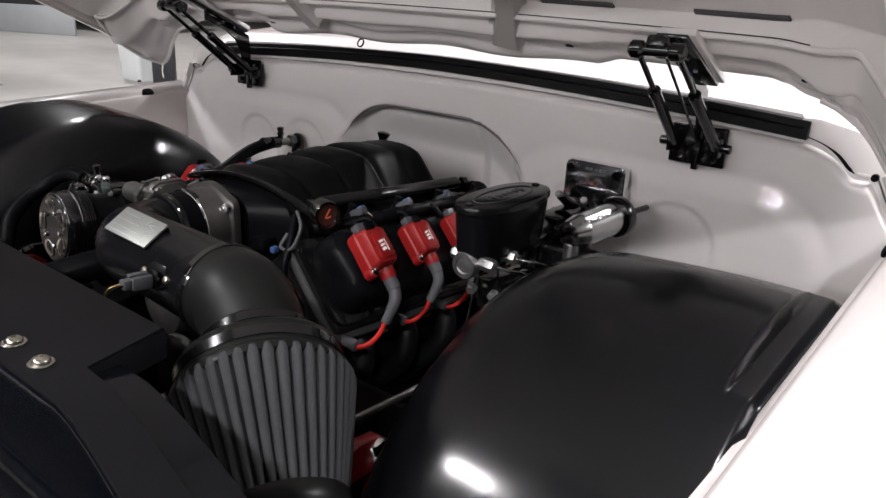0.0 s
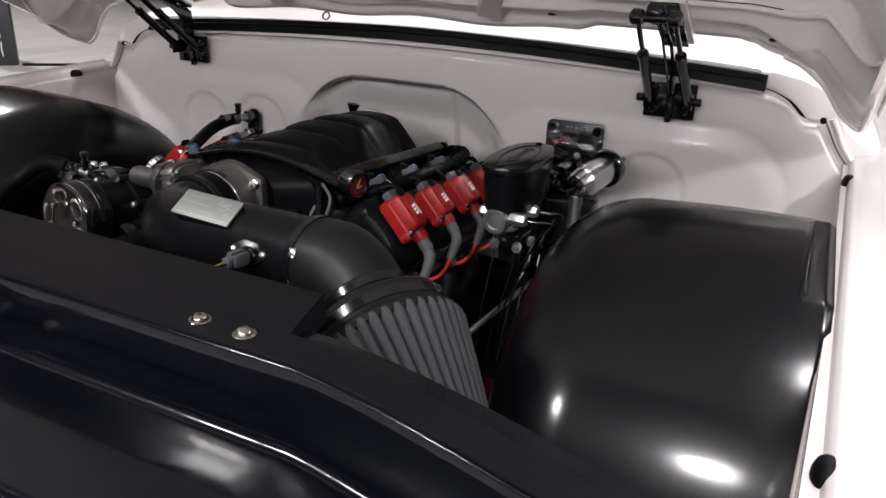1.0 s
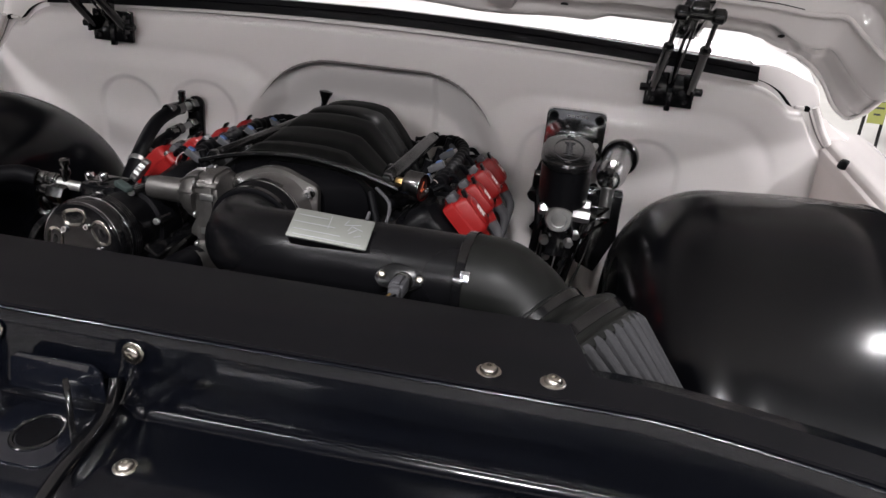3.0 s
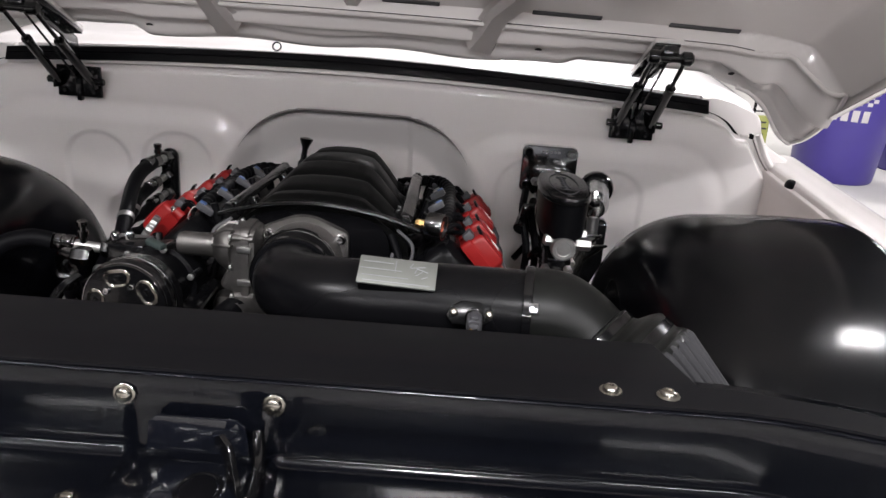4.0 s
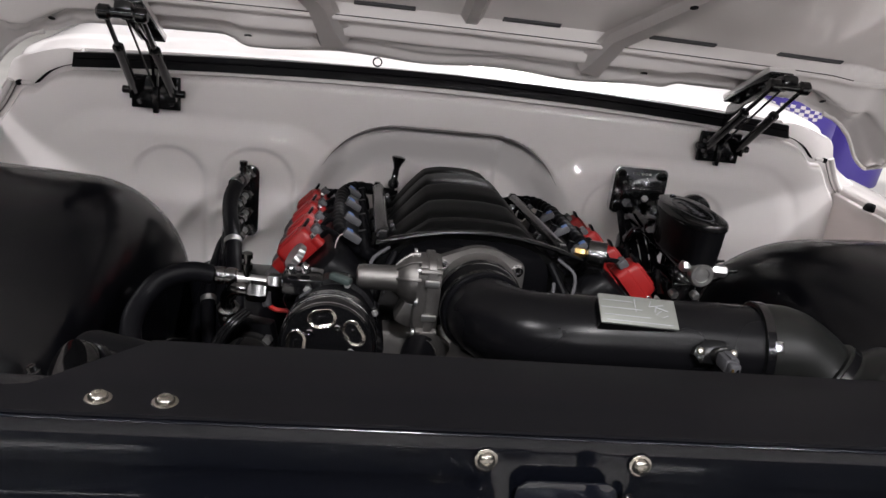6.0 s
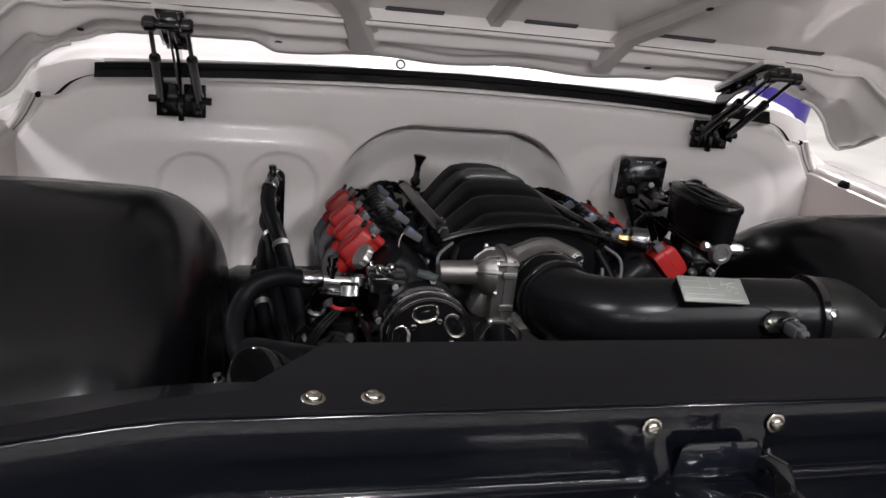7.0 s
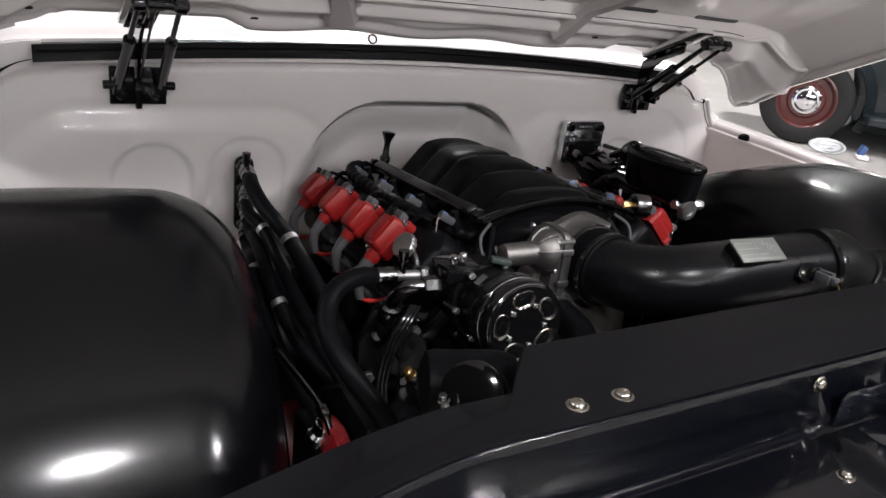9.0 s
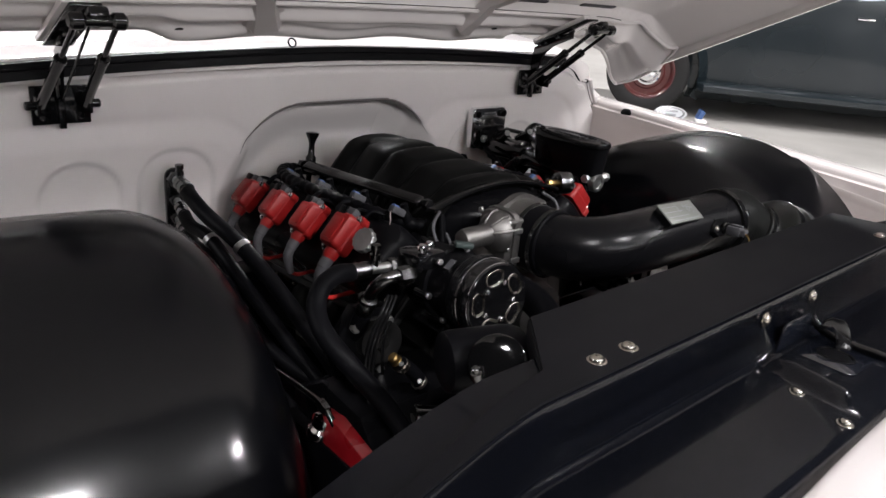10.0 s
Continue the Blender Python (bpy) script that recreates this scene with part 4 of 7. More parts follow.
def build_intake_tube():
    path = [(-0.006, 0.655, 1.022), (-0.004, 0.615, 1.024), (0.010, 0.572, 1.028), (0.045, 0.540, 1.034), (0.095, 0.524, 1.040), (0.16, 0.517, 1.044), (0.24, 0.508, 1.048), (0.318, 0.498, 1.051)]
    t = thing("intake_tube", at(0.1, 0.53, 1.04), "satin-black intake tube curving from the throttle body", "intake tube")
    b = bmesh.new()
    sweep(b, path, 0.0525, 40, 8)
    part("pipe", b, TUBEMAT, t)
    b = bmesh.new()  # rubber coupler at the throttle
    cyl(b, (-0.006, 0.672, 1.0215), (-0.004, 0.612, 1.0243), 0.0572, seg=40, chamfer=0.002)
    part("coupler", b, RUBBER, t, "black rubber coupler")
    for y in (0.662, 0.626):
        b = bmesh.new()
        ring(b, aim((-0.005, y, 1.0227), (0, -1, 0.03)), 0.0568, 0.0592, 0.009, 40, 0.0008)
        part("clamp", b, BLACK, t)
    # silicone elbow from the tube's end down to the filter
    p0, ax = Vector((0.318, 0.498, 1.051)), Vector((0.99, -0.12, 0.03)).normalized()
    fd = Vector((0.736, -0.455, -0.501)).normalized()
    fc = Vector((0.390, 0.480, 1.022))
    elbow = [p0 - ax * 0.012, p0 + ax * 0.012, p0 + ax * 0.030 + Vector((0, 0, -0.002)), Vector((0.370, 0.4895, 1.0375)), fc - fd * 0.006, fc + fd * 0.012]
    b = bmesh.new()
    sweep(b, elbow, lambda k: 0.0565 - 0.0005 * k, 40, 8)
    el = part("elbow", b, SILICONE, t, "dark grey silicone elbow")
    b = bmesh.new()
    ring(b, aim(p0 - ax * 0.012, ax), 0.0560, 0.0585, 0.011, 44, 0.0008)
    part("clamp", b, BLACK, t)
    b = bmesh.new()
    box(b, Matrix.Translation(p0 + Vector((-0.006, -0.050, 0.028))) @ pose(0, 0, 0, -35, 0, 0), 0.010, 0.004, 0.012, 0.001)
    part("clamp_screw", b, CHROME, t)
    # engraved plate on its foot
    nrm = Vector((0.02, -0.54, 0.84)).normalized()
    pc = Vector((0.150, 0.486, 1.0945))
    m = aim(pc, nrm, up=(0, 1, 0.6))
    xx = (X - nrm * nrm.x).normalized()
    m = Matrix((xx, nrm.cross(xx), nrm)).transposed().to_4x4() @ Matrix.Rotation(radians(-2), 4, "Z")
    m.translation = pc
    b = bmesh.new()
    prism(b, m @ at(0, 0, -0.014), rounded(0.092, 0.038, 0.002), 0.014, 0.0006)
    ft = part("plate_foot", b, BLACK, t)
    b = bmesh.new()
    prism(b, m @ at(0, 0, 0.0002), rounded(0.094, 0.040, 0.001), 0.0022, 0.0004)
    pl = part("name_plate", b, FOIL, t, "pale engraved metal plate with unreadable script")
    rng = random.Random(4)
    for x, y, w, h, r in ((-0.020, 0.002, 0.050, 0.0008, 0), (-0.014, -0.008, 0.056, 0.0008, 0), (-0.024, 0.012, 0.036, 0.0007, 0), (-0.003, 0.008, 0.0008, 0.018, 0), (0.024, 0.010, 0.018, 0.0009, 12), (0.030, 0.006, 0.014, 0.0009, -18), (0.026, 0.001, 0.010, 0.0009, 40), (0.033, -0.004, 0.008, 0.0009, 25), (0.016, 0.012, 0.008, 0.0009, 65), (0.022, 0.005, 0.008, 0.0009, 70), (0.0, -0.0155, 0.080, 0.0011, 0)):
        b = bmesh.new()
        box(b, m @ at(x, y, 0.0026) @ pose(0, 0, 0, 0, 0, r), w, h, 0.0006)
        part("print_bar", b, GREYPLATE, pl)
    # air temperature sensor on a raised pad
    sc, sn = Vector((0.241, 0.458, 1.062)), Vector((0.06, -0.86, 0.50)).normalized()
    sm = aim(sc, sn, up=(1, 0, 0))
    b = bmesh.new()
    prism(b, sm @ pose(0, 0, -0.006, 0, 0, 90), [(-0.030, -0.004), (-0.022, -0.014), (0.012, -0.015), (0.026, -0.006), (0.030, 0.004), (0.022, 0.014), (-0.012, 0.015), (-0.026, 0.006)], 0.011, 0.002)
    part("sensor_pad", b, LIP, t)
    sp = sc + Vector((0.004, -0.006, 0.0))
    sd = Vector((-0.04, -0.97, 0.06)).normalized()
    b = bmesh.new()
    lathe(b, aim(sp, sd), [(0.0105, 0), (0.0115, 0.003), (0.0115, 0.006), (0.0085, 0.007)], 20)
    part("sensor_seat", b, ZINC, t, "bright sensor seat")
    b = bmesh.new()
    box(b, aim(sp + sd * 0.020, sd), 0.018, 0.017, 0.026, 0.004)
    sb = part("sensor", b, GREYPL, t, "grey air sensor plug")
    b = bmesh.new()
    box(b, aim(sp + sd * 0.036, sd), 0.013, 0.012, 0.012, 0.003)
    box(b, aim(sp + sd * 0.022 + Vector((0, 0, 0.0098)), sd), 0.008, 0.003, 0.022, 0.001)
    part("latch", b, GREYPL, sb)
    for dx in (-0.003, 0.003):
        b = bmesh.new()
        q = sp + sd * 0.041 + Vector((dx, 0, 0))
        sweep(b, [q, q + Vector((-0.006, -0.010, -0.004)), q + Vector((-0.012, -0.014, -0.016)), q + Vector((-0.012, -0.010, -0.034))], 0.0014, 7, 5)
        part("lead", b, BRASS if dx < 0 else RUBBER, sb)
    dome_bolt(t, sm @ Vector((0.0, -0.021, 0.005)), sn, 0.0048, washer=False)
    dome_bolt(t, sm @ Vector((0.0, 0.021, 0.005)), sn, 0.0048, washer=False)
    return t


def build_filter():
    base = Vector((0.390, 0.480, 1.022))
    ax = Vector((0.736, -0.455, -0.501)).normalized()
    t = thing("air_filter", Matrix.Translation(base), "charcoal pleated cone air filter on a silicone elbow", "air filter")
    m = aim(base, ax)
    b = bmesh.new()  # moulded rubber base
    lathe(b, m, [(0.0555, -0.002), (0.0605, 0.0), (0.0615, 0.003), (0.0615, 0.015), (0.064, 0.019), (0.078, 0.026), (0.086, 0.031), (0.0885, 0.035), (0.0885, 0.056), (0.090, 0.060), (0.0935, 0.063), (0.0945, 0.067), (0.0945, 0.072), (0.090, 0.075), (0.070, 0.077)], 64)
    part("rubber_base", b, SILICONE, t)
    for h, r, w in ((0.003, 0.0612, 0.011), (0.040, 0.0883, 0.013)):
        b = bmesh.new()
        ring(b, m @ at(0, 0, h), r, r + 0.0016, w, 56, 0.0006)
        cl = part("hose_clamp", b, BLACK, t, "black worm-drive hose clamp")
        b = bmesh.new()
        box(b, m @ pose(0, 0, 0, 0, 0, 232) @ at(r + 0.006, 0, h + 0.006), 0.012, 0.028, 0.013, 0.003)
        part("screw_housing", b, BLACK, cl)
    b = bmesh.new()
    n = 42
    rings = []
    for h, k in ((0.066, 0.6), (0.075, 1.0), (0.115, 1.0), (0.155, 1.0), (0.195, 0.9), (0.201, 0.7)):
        r0 = 0.0970 - 0.032 * max(0.0, h - 0.07) / 0.13  # tapers to its cap
        row = []
        for i in range(n * 6):
            a = 2 * math.pi * i / (n * 6)
            w = math.sin(math.pi * (i % 6) / 6) ** 0.5
            row.append(m @ Vector(((r0 + 0.009 * k * w - 0.0075) * math.cos(a), (r0 + 0.009 * k * w - 0.0075) * math.sin(a), h)))
        rings.append(row)
    loft(b, rings)
    part("pleats", b, FILTER, t, angle=25)
    b = bmesh.new()
    lathe(b, m, [(0.050, 0.192), (0.0672, 0.193), (0.0685, 0.196), (0.0685, 0.208), (0.066, 0.213), (0.055, 0.216), (0.02, 0.217)], 40)
    part("end_cap", b, SILICONE, t)
    return t


def build_rail(s):
    t = thing("fuel_rail", eng_pose(s * 0.138, 0.98, 0.05), "black anodised fuel rail beside the manifold", "fuel rail", "fuel rails")
    b = bmesh.new()
    m = eng_pose(s * 0.140, 0.985, 0.050, s * 28)
    box(b, m, 0.024, 0.370, 0.017, 0.0075, 4)
    part("rail", b, RAIL, t)
    for k in (-1, 1):
        b = bmesh.new()
        hex_nut(b, m @ Vector((0, k * 0.1925, 0)), (m.to_3x3() @ Vector((0, k, 0))), 0.010, 0.014)
        part("end_fitting", b, BLACK, t)
    for y in (-0.11, 0.11):
        b = bmesh.new()
        box(b, m @ at(-s * 0.012, y, -0.020), 0.014, 0.024, 0.030, 0.003)
        part("standoff", b, BLACK, t)
    return t


def build_injector():
    """Built at the origin: z along the injector upwards."""
    t = thing("fuel_injector", Matrix.Identity(4), "black fuel injector with a grey-blue wiring plug", "injector", "fuel injectors")
    b = bmesh.new()
    lathe(b, at(0, 0, -0.03), [(0.007, 0), (0.009, 0.006), (0.009, 0.022), (0.0065, 0.028), (0.0065, 0.045)], 14)
    part("body", b, PLASTIC, t, local=True)
    b = bmesh.new()
    box(b, pose(0.016, 0, 0.008, 0, 48, 0), 0.013, 0.014, 0.030, 0.003)
    pl = part("plug", b, GREYPL, t, local=True)
    b = bmesh.new()
    box(b, pose(0.0195, 0, 0.016, 0, 48, 0), 0.010, 0.010, 0.012, 0.002)
    part("clip", b, BLUEPL, pl, "blue locking clip", local=True)
    for dy in (-0.003, 0.003):
        b = bmesh.new()
        sweep(b, [(0.024, dy, 0.014), (0.034, dy * 2, 0.014), (0.042, dy * 3 + 0.004, 0.004), (0.046, 0.010, -0.012)], 0.0009, 6, 4)
        part("lead", b, PALEWIRE if dy > 0 else RUBBER, pl, local=True)
    return t


def build_coil(printed):
    """Built at the origin: x runs down the valve cover, y along the engine, z off the cover."""
    t = thing("ignition_coil", Matrix.Identity(4), "bright red ignition coil bolted to a valve cover", "ignition coil", "ignition coils")
    b = bmesh.new()
    rings = []
    for z, w, l in ((0.0, 0.027, 0.037), (0.004, 0.028, 0.038), (0.020, 0.028, 0.038), (0.023, 0.0255, 0.035), (0.038, 0.0245, 0.034), (0.043, 0.022, 0.031), (0.045, 0.016, 0.025)):
        rings.append([Vector((x, y, z)) for x, y in rounded(2 * l, 2 * w * 0.98, 0.010, 4)])
    loft(b, rings)
    bd = part("body", b, RED, t, local=True)
    b = bmesh.new()
    prism(b, at(0.002, 0, 0.0447), rounded(0.046, 0.030, 0.006), 0.0022, 0.0008)
    part("raised_panel", b, RED, bd, local=True)
    if printed:
        for x, w in ((-0.004, 0.007), (0.003, 0.006), (0.010, 0.008)):
            b = bmesh.new()
            box(b, pose(x, -0.002, 0.0472, 0, 0, 14), w * 0.62, 0.010, 0.0006)
            part("print_bar", b, INK, bd, "white printed marking", local=True)
        b = bmesh.new()
        box(b, pose(0.003, 0.007, 0.0472, 0, 0, 0), 0.022, 0.0016, 0.0006)
        part("print_bar", b, INK, bd, local=True)
    for x, y in ((-0.034, 0.020), (0.035, -0.019)):  # mounting ears at opposite corners
        b = bmesh.new()
        cyl(b, (x, y, 0), (x, y, 0.020), 0.0105, seg=16, chamfer=0.002)
        part("ear", b, RED, bd, local=True)
        b = bmesh.new()
        lathe(b, at(x, y, 0.020), [(0.008, 0), (0.008, 0.0015), (0.0056, 0.002), (0.0056, 0.006), (0.004, 0.0075), (0.002, 0.0065)], 14)
        part("bolt", b, CHROME, t, local=True)
    b = bmesh.new()  # high-tension tower
    lathe(b, aim((0.036, 0.006, 0.018), (1, 0, 0.05)), [(0.015, 0), (0.0145, 0.012), (0.012, 0.018), (0.010, 0.024)], 18)
    part("tower", b, RED, t, local=True)
    b = bmesh.new()
    box(b, pose(-0.042, -0.006, 0.022, 0, 0, 0), 0.016, 0.026, 0.018, 0.003)
    cn = part("connector", b, GREYPL, t, "grey wiring connector", local=True)
    b = bmesh.new()
    box(b, pose(-0.034, -0.006, 0.0425, 0, 12, 0), 0.020, 0.020, 0.005, 0.0015)
    part("lock_tab", b, PLASTIC, cn, local=True)
    b = bmesh.new()
    sweep(b, [(-0.048, -0.006, 0.020), (-0.056, -0.004, 0.012), (-0.060, 0.010, 0.0), (-0.060, 0.034, -0.008)], 0.0042, 9, 5)
    part("loom", b, RUBBER, cn, local=True)
    return t


def build_lead(fy, tuck=0.0):
    """Spark-plug lead from the coil tower, in the coil's own axes; fy leans it along the engine."""
    t = thing("spark_plug_lead", Matrix.Identity(4), "red spark plug lead with grey moulded boots", "spark plug lead", "spark plug leads")
    b = bmesh.new()
    cyl(b, (0.052, 0.006, 0.0185), (0.074, 0.006, 0.0165), 0.0122, 0.0115, 16, 0.0015)
    cb = part("coil_boot", b, BOOT, t, local=True)
    b = bmesh.new()
    sweep(b, [(0.071, 0.006, 0.017), (0.088, 0.006 + 0.2 * fy, 0.012), (0.102, 0.006 + 0.6 * fy, -0.002), (0.114, 0.006 + 1.0 * fy, -0.018)], lambda k: 0.0104 - 0.0022 * step(k, 0.3, 1.0), 14, 6)
    part("boot_stem", b, BOOT, cb, local=True)
    b = bmesh.new()
    sweep(b, [(0.112, 0.006 + 0.95 * fy, -0.016), (0.124 - tuck * 0.4, 0.006 + 1.3 * fy, -0.034), (0.130 - tuck, 0.006 + 1.7 * fy, -0.054), (0.128 - tuck * 1.4, 0.006 + 2.0 * fy, -0.072), (0.120 - tuck * 1.5, 0.006 + 2.2 * fy, -0.086)], 0.0042, 10, 6)
    part("wire", b, WIRE, t, local=True)
    b = bmesh.new()
    cyl(b, (0.124 - tuck * 1.5, 0.006 + 2.1 * fy, -0.080), (0.098 - tuck * 1.5, 0.006 + 2.3 * fy, -0.100), 0.0105, 0.009, 16, 0.002)
    part("plug_boot", b, BOOT, t, local=True)
    return t


def build_heads(s):
    t = thing("cylinder_head", eng_pose(s * 0.25, 0.98, -0.1), "dark cast cylinder head with a black valve cover", "cylinder head", "cylinder heads")
    m = eng_pose(s * 0.243, 0.985, -0.020, s * 47)
    b = bmesh.new()
    rings = []
    for z, dx, dy in ((-0.055, 0.064, 0.232), (-0.012, 0.064, 0.232), (0.0, 0.060, 0.229), (0.008, 0.050, 0.220), (0.011, 0.036, 0.206)):
        rings.append([m @ Vector((x, y, z)) for x, y in rounded(2 * dx, 2 * dy, 0.034, 6)])
    loft(b, rings)
    vc = part("valve_cover", b, PLASTIC, t, "black valve cover")
    b = bmesh.new()
    prism(b, m @ at(0, 0, -0.062), rounded(0.150, 0.49, 0.02), 0.010, 0.002)
    part("cover_rail", b, BLACK, t)
    for y in (-0.18, 0.0, 0.18):
        b = bmesh.new()
        lathe(b, m @ at(s * 0.066, y, -0.052), [(0.008, 0), (0.008, 0.006), (0.006, 0.011), (0.003, 0.010)], 12)
        part("bolt", b, CHROME, t)
    b = bmesh.new()  # bare edge of the casting below the cover
    box(b, m @ at(s * 0.010, -0.004, -0.078), 0.166, 0.492, 0.016, 0.004)
    part("head_edge", b, DARKCAST, t, "bare grey edge of the head casting")
    for y in (-0.225, -0.12, -0.06, 0.05, 0.115, 0.22):
        b = bmesh.new()
        hex_nut(b, m @ Vector((s * 0.092, y, -0.080)), m.to_3x3() @ Vector((s, 0, 0.1)), 0.0055, 0.008)
        part("edge_bolt", b, STAINLESS, t)
    b = bmesh.new()
    box(b, m @ at(0, 0, -0.115), 0.165, 0.49, 0.11, 0.008)
    part("casting", b, IRON, t)
    for i in range(4):
        b = bmesh.new()
        y = -0.165 + 0.11 * i
        pts = [m @ Vector((s * 0.075, y, -0.11)), m @ Vector((s * 0.115, y, -0.12)), m @ Vector((s * 0.145, y - 0.01, -0.165)), m @ Vector((s * 0.14, y - 0.02, -0.30))]
        sweep(b, pts, 0.021, 14, 6)
        part("exhaust_pipe", b, IRON, t)
        b = bmesh.new()
        hex_nut(b, m @ Vector((s * 0.085, y + 0.055, -0.10)), m.to_3x3() @ Vector((s, 0, 0.2)), 0.008, 0.010)
        part("nut", b, BRASS if i == 2 else STEEL, t)
    return t


def build_block():
    t = thing("engine_block", eng_pose(0, 0.98, -0.4), "dark engine block between the cylinder heads", "engine block")
    b = bmesh.new()
    box(b, eng_pose(0, 0.99, -0.20), 0.36, 0.50, 0.26, 0.03)
    part("block", b, IRON, t)
    b = bmesh.new()
    box(b, eng_pose(0, 0.99, -0.07), 0.28, 0.46, 0.10, 0.02)
    part("valley_cover", b, PLASTIC, t)
    b = bmesh.new()
    box(b, eng_pose(0, 0.725, -0.19), 0.30, 0.06, 0.24, 0.02)
    part("timing_cover", b, CAST, t)
    b = bmesh.new()  # water pump with its outlets
    lathe(b, aim(eng(-0.02, 0.70, -0.12), (0, -1, 0)), [(0.085, 0), (0.085, 0.03), (0.06, 0.045), (0.05, 0.09), (0.03, 0.10)], 28)
    pump = part("water_pump", b, CAST, t)
    b = bmesh.new()
    sweep(b, [eng(-0.05, 0.66, -0.085), eng(-0.075, 0.63, -0.065), eng(-0.085, 0.60, -0.062)], 0.021, 18, 6)
    part("outlet", b, CAST, pump)
    b = bmesh.new()
    sweep(b, [eng(-0.085, 0.615, -0.063), eng(-0.10, 0.55, -0.07), eng(-0.13, 0.48, -0.09), eng(-0.14, 0.40, -0.10), eng(-0.14, 0.33, -0.11)], 0.024, 18, 6)
    part("radiator_hose", b, RUBBER, pump, "black radiator hose")
    b = bmesh.new()  # crank pulley and lower pulleys
    lathe(b, aim(eng(0, 0.66, -0.27), (0, -1, 0)), [(0.09, 0), (0.09, 0.012), (0.084, 0.014), (0.09, 0.016), (0.09, 0.028), (0.07, 0.032), (0.03, 0.030)], 36)
    part("crank_pulley", b, BLACK, t)
    b = bmesh.new()  # oil pan and bell housing below
    box(b, eng_pose(0, 1.0, -0.38), 0.30, 0.55, 0.12, 0.02)
    part("oil_pan", b, BLACK, t)
    b = bmesh.new()
    lathe(b, aim(eng(0, 1.22, -0.20), (0, 1, 0)), [(0.15, 0), (0.15, 0.03), (0.14, 0.05)], 36)
    part("bell_housing", b, IRON, t)
    return t


def build_alternator():
    t = thing("alternator", eng_pose(0.205, 0.62, -0.12), "black alternator behind the intake tube", "alternator")
    c = eng(0.215, 0.66, -0.075)
    b = bmesh.new()
    lathe(b, aim(c, (0, -1, 0)), [(0.05, 0), (0.064, 0.008), (0.068, 0.02), (0.068, 0.085), (0.060, 0.098), (0.03, 0.102)], 32)
    part("case", b, BLACK, t)
    b = bmesh.new()
    lathe(b, aim(c + Vector((0, -0.102, 0)), (0, -1, 0)), [(0.026, 0), (0.03, 0.002), (0.026, 0.010), (0.03, 0.018), (0.012, 0.022)], 24)
    part("pulley", b, STEEL, t)
    for a in range(0, 360, 30):
        b = bmesh.new()
        q = c + Vector((0.045 * math.cos(radians(a)), -0.0985, 0.045 * math.sin(radians(a))))
        box(b, Matrix.Translation(q) @ pose(0, 0, 0, 0, -a, 0), 0.022, 0.004, 0.006, 0.001)
        part("vent_rib", b, BLACK, t)
    return t


